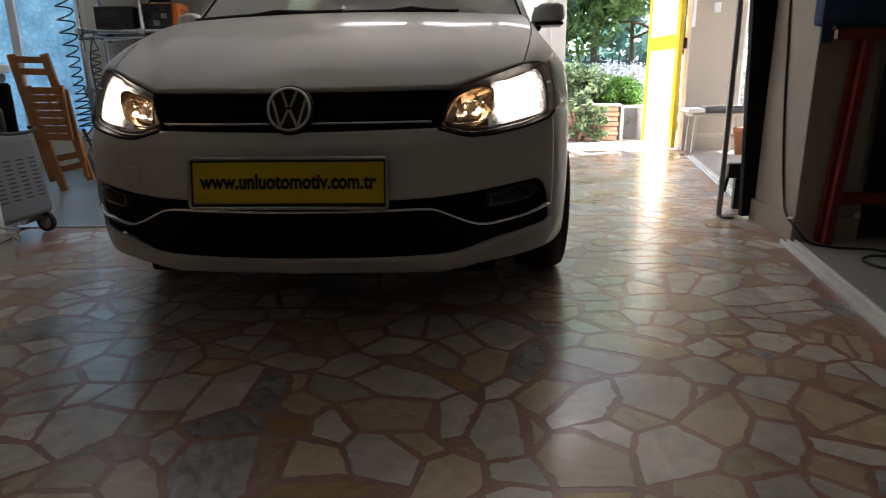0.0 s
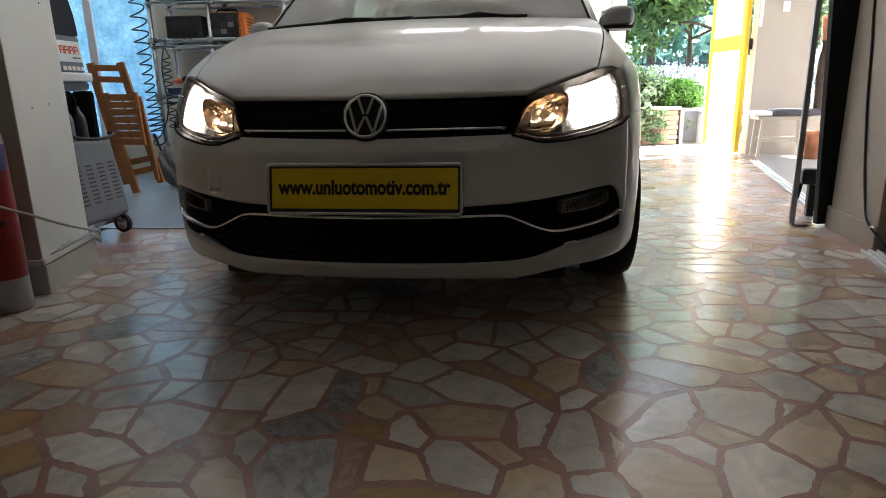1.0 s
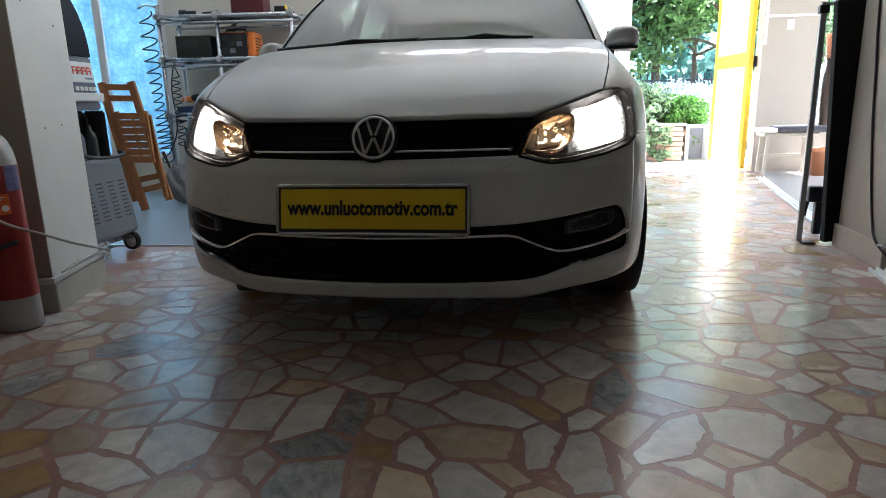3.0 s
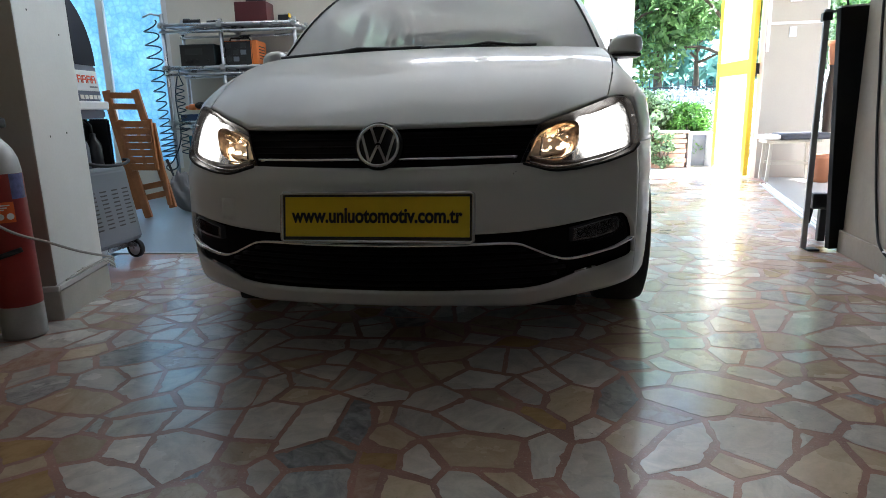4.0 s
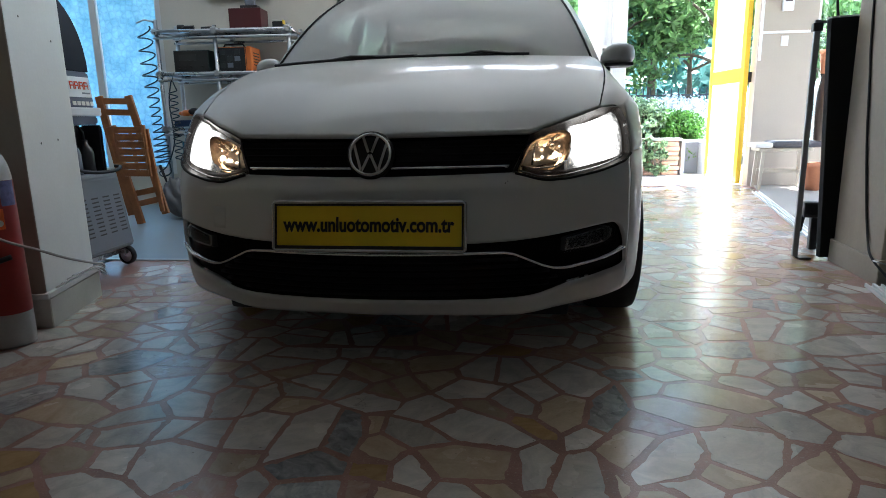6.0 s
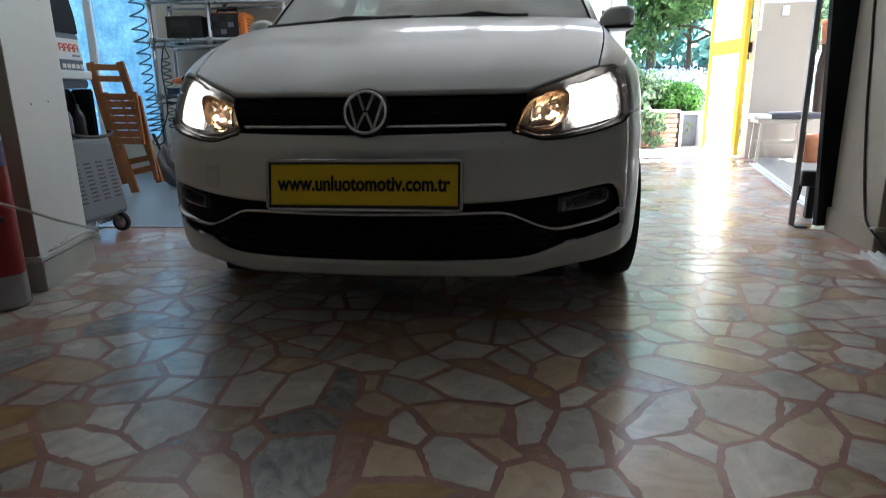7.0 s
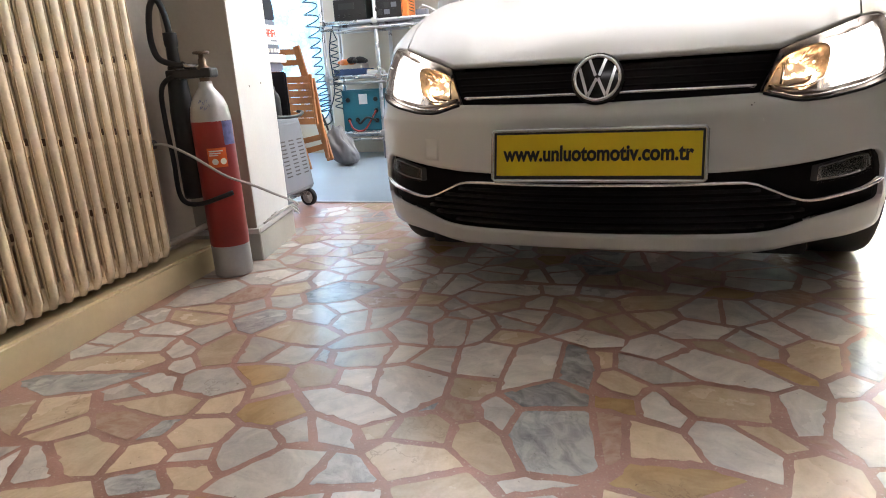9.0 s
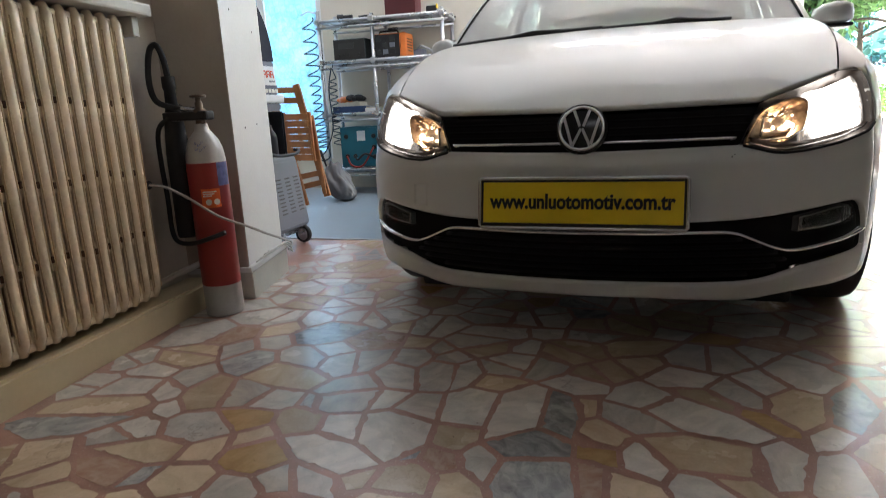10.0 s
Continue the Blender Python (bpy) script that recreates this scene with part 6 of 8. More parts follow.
ob = thing("bench_clamp", at(.85, .08, S3), "dark metal clamp lying on the shelf", "tool")
part("body", box((0, 0, 0), (.10, .08, .055), .008), GREY_PLASTIC, ob)
part("jaw", tube([(.02, .04, .055), (.06, .02, .085), (.12, .03, .06), (.17, .04, .03)], .010, 8), GREY_PAINT, ob)

solid("maroon_case", box((0, 0, 0), (.28, .20, .175), .006), MAROON, "maroon leatherette instrument case", "case", at(.60, .10, S4))
ob = thing("camera_mount", at(.68, .17, S4 + .1755), "small black device standing on the maroon case", "device")
part("base", box((0, 0, 0), (.15, .10, .035), .006), BLACK_PLASTIC, ob)
part("head", box((.035, .02, .0352), (.12, .08, .16), .012), GREY_PLASTIC, ob)
ob = thing("meter", at(.99, .05, S4), "small black meter with a white and yellow top", "meter")
part("case", box((0, 0, 0), (.090, .06, .052), .006), BLACK_PLASTIC, ob)
part("top_cover", box((.002, .002, .0522), (.088, .058, .066), .004), PAPER, ob)
part("end_cap", box((.0885, .004, .030), (.098, .056, .064), .003), YELLOW_PAINT, ob)
solid("torch", tube([(0, 0, .022), (.05, 0, .022), (.055, 0, .022), (.14, 0, .022)], [.022, .022, .014, .014], 12), BLACK_PLASTIC, "black torch lying on the shelf", "torch", at(.17, .05, S4))
solid("pliers", tube(spline([(0, 0, .012), (.06, .012, .016), (.12, 0, .012)], 5), .011, 8), BLACK_PLASTIC, "black-handled pliers on the shelf", "tool", at(.37, .05, S4))

# third shelf: trays, gloves, cables
solid("folder_stack", box((0, 0, 0), (.30, .26, .055), .006), BLUE_CLOTH, "stack of dark blue folders", "folders", at(.05, .05, S2))
solid("cardboard_tray", box((0, 0, 0), (.22, .20, .035), .004), PAPER, "pale cardboard tray on the folders", "tray", at(.09, .07, S2 + .0552))
bm = bmesh.new()
for k in range(7):
    bmesh.ops.create_icosphere(bm, subdivisions=2, radius=.024 + .008 * (k % 3), matrix=Matrix.Translation((.022 * k, .03 * math.sin(k * 2.1), .024 + .008 * (k % 2))) @ Matrix.Rotation(k * 1.3, 4, "Z") @ Matrix.Diagonal((1.5, .7, .8, 1)))
solid("work_gloves", bm, (ORANGE), "orange and black work gloves in a heap", "gloves", at(.10, .12, S2 + .0905), smooth=True)
bm = bmesh.new()
for k in range(5):
    bmesh.ops.create_icosphere(bm, subdivisions=2, radius=.030 + .010 * (k % 2), matrix=Matrix.Translation((.032 * k, .03 * math.cos(k * 1.7), .030 + .008 * (k % 2))) @ Matrix.Rotation(k, 4, "Z") @ Matrix.Diagonal((1.5, .8, .8, 1)))
solid("dark_rag", bm, BLACK_RUBBER, "dark crumpled cleaning rag on the tray", "rag", at(.19, .10, S2 + .0905), smooth=True)
solid("paper_stack", box((0, 0, 0), (.24, .26, .05), .004), PAPER, "stack of papers and leaflets", "papers", at(.62, .05, S2))
bm = bmesh.new()
for k in range(5):
    add_tube(bm, spline([(0, .02 * k, .02 + .022 * k), (.08, .02 * k, .03 + .022 * k), (.2, .01 * k, .022 + .022 * k)], 4), .016, 8)
solid("coiled_cable", bm, CABLE_GREY, "bundle of grey cable on the papers", "cable", at(.64, .09, S2 + .052), smooth=True)
ob = thing("stacked_leaflets", at(.37, .04, S2), "loose white leaflets beside the folders", "papers")
part("leaflet", box((0, 0, 0), (.11, .20, .03), .003), WHITE_PLASTIC, ob)
part("leaflet", box((.005, .01, .0302), (.10, .18, .042), .003), PAPER, ob)

ob = thing("welding_unit", at(.10, .05, S1), "teal electrical unit with sockets and a paper tag", "machine")
part("case", box((0, 0, 0), (.40, .28, .37), .008), TEAL, ob)
part("front_frame", box((.012, -.006, .012), (.388, -.0005, .358), .003), TEAL, ob)
for x, z in ((.06, .10), (.14, .10), (.33, .09), (.33, .18), (.06, .28), (.33, .28)):
    part("socket", lathe([(0, .008), (.018, .008), (.022, 0)], 18, Matrix.Translation((x, -.006, z)) @ Matrix.Rotation(radians(90), 4, "X")), BLACK_PLASTIC, ob)
part("tag", box((.17, -.011, .24), (.25, -.0065, .33), 0), WHITE_PLASTIC, ob)
part("lead", tube(spline([(.14, -.014, .10), (.18, -.05, .07), (.25, -.05, .12), (.33, -.014, .09)], 6), .010, 8), BLACK_RUBBER, ob, smooth=True)
part("lead", tube(spline([(.06, -.014, .10), (.12, -.06, .02), (.22, -.04, .015), (.33, -.014, .18)], 6), .009, 8), RED_PAINT, ob, smooth=True)
solid("tool_case", box((0, 0, 0), (.40, .28, .16), .010), GREY_PLASTIC, "grey plastic tool case on the floor under the rack", "case", pose(-2.10, 5.10, .0045, 0, 0, 4))

# coiled air hose hanging from the rack's corner post
ob = thing("coil_air_hose", pose(-2.66, 5.03, 0), "dark blue-green coiled air hose hanging from the rack", "hose")
pts = []
for k in range(16 * 15 + 1):
    a = k / 16 * math.tau
    f = k / (16 * 15)
    z = 1.56 - 1.12 * (f * .55 + .45 * (1 - (1 - f) ** 2.2))
    r = .052 + .012 * math.sin(f * 9)
    pts.append((r * math.cos(a) + .05 * f, r * math.sin(a) * .8, z + .012 * math.cos(a)))
HOSE_TEAL = material("dark_teal_hose", (0.012, 0.035, 0.055), 0.35, vary=0.15, bump=0.0)
part("coil", tube(pts, .0062, 6), HOSE_TEAL, ob, smooth=True)
part("hook", tube([(-.06, .0, 1.60), (.0, .02, 1.63), (.045, .11, 1.62)], .008, 8), STEEL_TUBE, ob, smooth=True)
part("tail", tube(spline([(.10, 0, .45), (.12, -.03, .36), (.06, -.05, .33), (.0, .0, .36), (.05, .05, .42), (.12, .08, .62), (.10, .10, .95), (.14, .10, 1.15)], 8), .006, 6), HOSE_TEAL, ob, smooth=True)
part("nozzle", tube([(.02, -.02, .42), (.07, -.05, .33), (.10, -.06, .25)], [.014, .011, .006], 8), BLACK_PLASTIC, ob)
ob = thing("coil_air_hose", pose(-2.50, 5.10, 0), "short dark coiled air hose hanging inside the rack", "hose")
pts = [(.035 * math.cos(k / 14 * math.tau), .03 * math.sin(k / 14 * math.tau), 1.06 - .60 * k / (14 * 11)) for k in range(14 * 11 + 1)]
part("coil", tube(pts, .0052, 6), HOSE_TEAL, ob, smooth=True)
part("tail", tube([(.035, 0, 1.06), (.0, .02, 1.12), (-.02, .06, 1.20)], .0052, 6), HOSE_TEAL, ob, smooth=True)

# sack slumped beside the chair
bm = bmesh.new()
bmesh.ops.create_icosphere(bm, subdivisions=5, radius=1)
for v in bm.verts:
    c = v.co.copy()
    fold = abs(noise.noise(Vector((c.x * 3.5, c.y * 3.5, c.z * 1.2)))) * .16 + noise.noise(c * 1.7) * .18 + noise.noise(c * 9) * .015
    h = (c.z + 1) / 2
    w = 1.0 - .55 * h
    v.co = Vector((c.x * .17 * w * (1 + fold) - .10 * h, c.y * .13 * w * (1 + fold), h * .33 * (1 + .2 * noise.noise(c * 1.6))))
    v.co.z = max(v.co.z, 0)
solid("sack", bm, SACK, "crumpled grey plastic sack slumped by the rack", "sack", pose(-2.27, 4.72, .004), smooth=True)
solid("wall_screen", box((0, 0, 0), (.62, .05, .42), .006), BLACK_PLASTIC, "black flat screen on the workshop wall", "screen", pose(-2.35, 5.545, 1.87))

# ---- the right-hand side ----
RED_ENAMEL = material("red_enamel", (0.26, 0.024, 0.012), 0.4, vary=0.15, scale=8, bump=0.1, dirt=(0.12, 0.02, 0.015), dirt_amount=0.5)
BENCH_DARK = material("dark_bench_and_shade", (0.02, 0.022, 0.03), 0.6, vary=0.2, bump=0.2)
ob = thing("red_workbench", pose(1.995, 2.655, 0, 0, 0, -1), "narrow red enamelled steel work stand under a dark blue cover", "workbench")
for y0 in (0, .062):
    part("top_rail", box((.03, y0, .888), (1.45, y0 + .03, .930), .005), RED_ENAMEL, ob)
    part("shelf_rail", box((.15, y0 + .004, .192), (1.36, y0 + .026, .236), .004), RED_ENAMEL, ob)
    for x0, x1 in ((.118, .168), (1.40, 1.34)):
        part("leg", bar_between((x0, y0 + .015, .0035), (x1, y0 + .015, .886), .036, .028), RED_ENAMEL, ob)
part("worktop", box((.02, .002, .931), (1.45, .092, .945), .003), BENCH_DARK, ob)
part("cover", box((-.035, .012, .9455), (1.40, .09, 1.55), .02), BLUE_CLOTH, ob)
part("cover_flap", box((-.030, .010, .875), (.012, .022, .945), .003), BLUE_CLOTH, ob)
# added dark sheet, stands in for the shade under the stand
part("shade_sheet", box((.30, .093, .02), (1.45, .099, .93), .002), BENCH_DARK, ob)
part("bottom_shelf", box((.17, .027, .205), (1.34, .061, .215), .002), BENCH_DARK, ob)

ob = thing("hanging_cable", pose(0, 0, 0), "black cable hanging down the pillar to the floor", "cable")
cp = [(2.053, 3.15, 2.9), (2.053, 3.15, 1.9), (2.049, 3.10, 1.14), (2.045, 3.06, .89), (2.041, 3.02, .64), (2.036, 2.96, .38), (2.030, 2.90, .20), (2.008, 2.82, .125), (2.018, 2.735, .07), (2.05, 2.67, .02), (2.14, 2.60, .010), (2.28, 2.56, .010), (2.34, 2.40, .010), (2.26, 2.26, .010), (2.14, 2.28, .010), (2.12, 2.40, .010), (2.22, 2.46, .012), (2.34, 2.34, .012), (2.28, 2.20, .012), (2.40, 2.05, .010), (2.8, 2.0, .010)]
part("lead", tube(spline([(a - .012, b, c) for a, b, c in cp], 8), .0055, 8), BLACK_RUBBER, ob, smooth=True)
part("hook", tube([(1.985, 2.775, .11), (1.99, 2.75, .11), (2.025, 2.742, .10)], .004, 6), STEEL_TUBE, ob)

# framed glass leaf with a black side board, standing on the track
GREY_FRAME = material("grey_anodised_frame", (0.30, 0.31, 0.32), 0.4, metal=0.5, vary=0.08, bump=0.05)
BLACK_BOARD = material("black_board", (0.008, 0.008, 0.008), 0.6, spec=0.15, vary=0.2, bump=0.1)
ob = thing("glass_cabinet", pose(0, 0, 0), "narrow glass-fronted display stand with a grey post and black side board", "display stand")
part("front_post", box((-.013, -.013, .012), (.013, .013, 1.205), .003, pose(1.893, 3.31, 0, 0, 0, -10)), GREY_FRAME, ob)
part("side_board", box((0, -.02, 0), (.150, .02, 1.195), .004, pose(2.003, 3.295, .012, 0, -3.2, 4)), BLACK_BOARD, ob)
part("top_bar", bar_between((1.893, 3.31, 1.192), (1.93, 3.295, 1.192), .014, .018), GREY_FRAME, ob)
part("top_edge", box((-.003, -.022, 1.196), (.148, .022, 1.203), .001, pose(2.003, 3.295, .012, 0, -3.2, 4)), ALU_WHITE, ob)
part("post_joint", box((-.022, -.022, 1.15), (.022, .022, 1.19), .004, pose(1.893, 3.31, 0, 0, 0, -10)), BLACK_PLASTIC, ob)
part("feed_cable", tube(spline([(1.98, 3.295, 1.205), (1.97, 3.30, 1.30), (1.977, 3.30, 1.5), (1.975, 3.30, 2.0)], 6), .006, 6), BLACK_RUBBER, ob, smooth=True)
part("foot", box((-.03, -.03, .004), (.03, .03, .014), .003, pose(1.925, 3.29, 0)), BLACK_PLASTIC, ob)
ob = thing("door_closer_bracket", pose(2.062, 3.54, .0035, 0, 0, -10), "black plastic floor bracket behind the glass", "bracket")
part("base", box((.0, -.02, 0), (.038, .03, .18), .006), BLACK_PLASTIC, ob)
part("head", box((-.045, -.03, .1805), (.040, .035, .27), .016), BLACK_PLASTIC, ob)
part("lever", bar_between((-.035, 0, .20), (-.050, 0, .10), .018, .016), BLACK_PLASTIC, ob)

# stool by the entrance with a cushion and a folded towel
CUSHION = material("grey_cushion", (0.075, 0.072, 0.085), 0.85, vary=0.15, bump=0.3)
STOOL_CREAM = material("cream_stool_paint", (0.48, 0.44, 0.36), 0.5, vary=0.12, scale=9, bump=0.1, dirt=(0.3, 0.25, 0.18), dirt_amount=0.3)
TOWEL = material("white_towel", (0.75, 0.74, 0.72), 0.9, vary=0.08, bump=0.4)
ob = thing("stool", pose(2.87, 6.45, 0.003, 0, 0, -6), "cream painted low wooden stool", "stool")
part("seat", box((0, 0, .385), (.50, .32, .42), .01), STOOL_CREAM, ob)
for x, y in ((.05, .04), (.45, .04), (.05, .28), (.45, .28)):
    part("leg", bar_between((x + (.02 if x < .2 else -.02) * -1, y, 0), (x, y, .385), .03, .03), STOOL_CREAM, ob)
part("stretcher", box((.06, .03, .17), (.44, .055, .20), .004), STOOL_CREAM, ob)
part("stretcher", box((.06, .27, .17), (.44, .295, .20), .004), STOOL_CREAM, ob)
solid("seat_cushion", box((.121, -.04, .4235), (.56, .34, .485), .028, seg=4), CUSHION, "dark grey seat cushion on the stool", "cushion", pose(2.87, 6.45, 0.003, 0, 0, -6), smooth=True)
solid("folded_towel", box((-.05, -.03, .4235), (.118, .30, .47), .02, seg=4), TOWEL, "white folded towel on the stool", "towel", pose(2.87, 6.45, 0.003, 0, 0, -6), smooth=True)

# entry panel and light switch on the entrance pier
ob = thing("entry_panel", pose(3.14, 6.90, 1.78), "white entry panel with a dark window", "intercom")
part("case", box((0, -.03, 0), (.11, -.0005, .20), .006), WHITE_PLASTIC, ob)
part("window", box((.02, -.032, .09), (.09, -.0302, .165), 0), DARK_BOTTLE, ob)
ob = thing("light_switch", pose(3.16, 6.90, 1.44), "small white wall switch", "switch")
part("plate", box((0, -.012, 0), (.07, -.0005, .10), .004), WHITE_PLASTIC, ob)
part("rocker", box((.018, -.018, .02), (.052, -.0125, .08), .003), WHITE_PLASTIC, ob)
solid("dado_rail", box((2.97, 6.886, 1.565), (3.50, 6.8995, 1.59), .003), WHITE_PLASTIC, "thin white rail along the pier", "trim", kind="structure")
solid("wall_post", box((2.945, 6.86, 1.3), (2.965, 6.8985, 1.95), .004), ALU_WHITE, "white door frame post beside the pier", "trim", kind="structure")

# yellow door leaf, standing open outwards
FROST = bpy.data.materials.new("frosted_panel")
FROST.use_nodes = True
_n, _l = FROST.node_tree.nodes, FROST.node_tree.links
_t, _d, _m = _n.new("ShaderNodeBsdfTranslucent"), _n["Principled BSDF"], _n.new("ShaderNodeMixShader")
_t.inputs[0].default_value = (.80, .80, .78, 1)
_d.inputs["Base Color"].default_value, _d.inputs["Roughness"].default_value = (.78, .78, .76, 1), .35
_m.inputs[0].default_value = .5
_l.new(_d.outputs[0], _m.inputs[1])
_l.new(_t.outputs[0], _m.inputs[2])
_l.new(_m.outputs[0], _n["Material Output"].inputs[0])
# door glass with its glare and reflection put in as a white layer
WHITENED_GLASS = clear_glass("whitened_door_glass", (.95, .97, .96), haze=.5)
LEAF = pose(2.875, 6.99, 0, 0, 0, 96)
ob = thing("door_1", LEAF, "yellow aluminium door with a glazed top and whitened lower glass panel, standing open", "door", kind="structure")
part("stile", box((0, -.025, .012), (.085, .025, 2.30), .004), YELLOW_PAINT, ob)
part("stile", box((.81, -.025, .012), (.85, .025, 2.30), .004), YELLOW_PAINT, ob)
part("mid_rail", box((.0855, -.023, 1.10), (.8095, .023, 1.25), .004), YELLOW_PAINT, ob)
part("top_rail", box((.0855, -.023, 2.20), (.8095, .023, 2.30), .004), YELLOW_PAINT, ob)
# white here paints the glare that washes out the yellow rail
part("bottom_rail", box((.0855, -.023, .012), (.8095, .023, .055), .004), ALU_WHITE, ob, "foot rail coloured white for the glare over it")
part("lower_panel", box((.0855, -.004, .0555), (.8095, .004, 1.0995)), WHITENED_GLASS, ob).visible_shadow = False
part("pane", box((.0855, -.004, 1.2505), (.8095, .004, 2.1995)), WHITENED_GLASS, ob).visible_shadow = False
lk = part("lock_plate", box((.01, -.075, 1.09), (.05, -.0255, 1.20), .004), BLACK_PLASTIC, ob)
part("door_handle", tube([(.04, -.03, 1.16), (.04, -.07, 1.16), (.13, -.075, 1.16)], .009, 8), BLACK_PLASTIC, lk)
part("notice", box((.22, -.008, 1.45), (.50, -.005, 1.95)), WHITE_PLASTIC, ob)

# white jamb and white leaf of the wide entrance
solid("door_jamb", box((1.45, 6.82, -.002), (1.60, 6.98, 2.42), .006), ALU_WHITE, "white coated jamb post of the entrance", "door frame", kind="structure")
ob = thing("door_2", pose(1.45, 6.90, 0, 0, 0, 176), "white frosted leaf of the entrance door, closed", "door", kind="structure")
part("stile", box((.0, -.02, .012), (.05, .02, 2.40), .003), ALU_WHITE, ob)
part("stile", box((.30, -.02, .012), (.35, .02, 2.40), .003), ALU_WHITE, ob)
part("panel", box((.0505, -.006, .012), (.2995, .006, 2.40)), FROST, ob)
for z in (.5, 1.2, 1.55, 1.95):
    part("hinge", box((-.012, -.03, z), (.012, -.0205, z + .06), .002), BLACK_PLASTIC, ob)

# ---- the garden ----
BRICK = material("pale_orange_brick", (0.50, 0.29, 0.20), 0.85, vary=0.15, fine=80, bump=0.4, random_ob=0.18)
MORTAR = material("pale_mortar", (0.55, 0.51, 0.45), 0.9, vary=0.1, bump=0.3)
SOIL = material("garden_soil", (0.07, 0.05, 0.035), 0.95, vary=0.3, bump=0.6)
GROUND = material("garden_ground", (0.20, 0.19, 0.13), 0.95, vary=0.3, scale=.8, fine=20, bump=0.4)
FENCE_IRON = material("dark_fence_iron", (0.02, 0.025, 0.025), 0.5, vary=0.1, bump=0.0)
BARK = material("tree_bark", (0.10, 0.075, 0.055), 0.95, vary=0.3, scale=9, fine=40, bump=0.9)
LEAF_MID = leafy("tree_leaves", (0.17, 0.29, 0.11), .5)
LEAF_DARK = leafy("far_leaves", (0.09, 0.20, 0.16), .5)
LEAF_BOX = leafy("hedge_leaves", (0.08, 0.20, 0.025))
LEAF_PALE = leafy("pale_shrub_leaves", (0.16, 0.24, 0.12))
PETAL = leafy("white_petals", (0.75, 0.76, 0.74), .3)
TERRACOTTA = material("terracotta", (0.40, 0.16, 0.08), 0.8, vary=0.12, bump=0.2)
TERRACE = material("pale_terrace_stone", (0.62, 0.59, 0.54), 0.55, vary=0.08, scale=2.5, fine=60, bump=0.2, dirt=(0.45, 0.41, 0.36), dirt_amount=0.3)
PAVE_OUT = material("garden_paving", (0.48, 0.45, 0.40), 0.7, vary=0.1, bump=0.3)

solid("terrace", box((-4.8, 6.965, -.25), (4.8, 9.2, -.002)), TERRACE, "pale sunlit stone terrace outside the entrance", "terrace", kind="structure")
solid("ground", box((-400, 9.2, -.30), (400, 800, -.02)), GROUND, "garden ground running to the horizon", "ground", kind="structure")
for nm, lo, hi in (("ground_yard", (-4.8, -4.2, -.35), (-1.95, 2.2, -.05)), ("ground_south", (-400, -400, -.35), (400, -4.2, -.05)), ("ground_west", (-400, -4.2, -.35), (-4.8, 9.2, -.05)), ("ground_east", (4.8, -4.2, -.35), (400, 9.2, -.05))):
    solid(nm, box(lo, hi), GROUND, "open ground round the building", "ground", kind="structure")


def leaves(name, centres, size, per, material_, parent=None, label="", seed=1, flat=.0, kind=""):
    """Foliage: for each (x, y, z, radius) a cloud of small two-triangle leaves, denser on the outside."""
    rng = np.random.default_rng(seed)
    V, F = [], []
    k = 0
    for (cx, cy, cz, rad) in centres:
        n = int(per * rad * rad)
        d = rng.normal(size=(n, 3))
        d /= np.linalg.norm(d, axis=1)[:, None]
        rr = rad * (rng.random(n) ** .45) * (1 + .18 * np.sin(d[:, 0] * 5 + cx) * np.cos(d[:, 2] * 6 + cy))
        p = np.array([cx, cy, cz]) + d * rr[:, None] * np.array([1, 1, .8])
        nrm = d + rng.normal(size=(n, 3)) * .8
        nrm /= np.linalg.norm(nrm, axis=1)[:, None]
        a = np.cross(nrm, rng.normal(size=(n, 3)))
        a /= np.linalg.norm(a, axis=1)[:, None]
        b = np.cross(nrm, a)
        s = size * (.6 + .8 * rng.random(n))[:, None]
        q = np.stack([p - a * s, p + b * s * .5 + nrm * s * .12, p + a * s, p - b * s * .5 + nrm * s * .12], 1)
        V.append(q.reshape(-1, 3))
        F += [(k + 4 * i, k + 4 * i + 1, k + 4 * i + 2, k + 4 * i + 3) for i in range(n)]
        k += 4 * n
    me = bpy.data.meshes.new(name)
    me.from_pydata([tuple(v) for v in np.concatenate(V).tolist()], [], F)
    me.materials.append(material_)
    ob = new(name, me)
    if parent is not None:
        ob.parent = parent
    if label or kind:
        tagged(ob, label, kind=kind)
    return ob


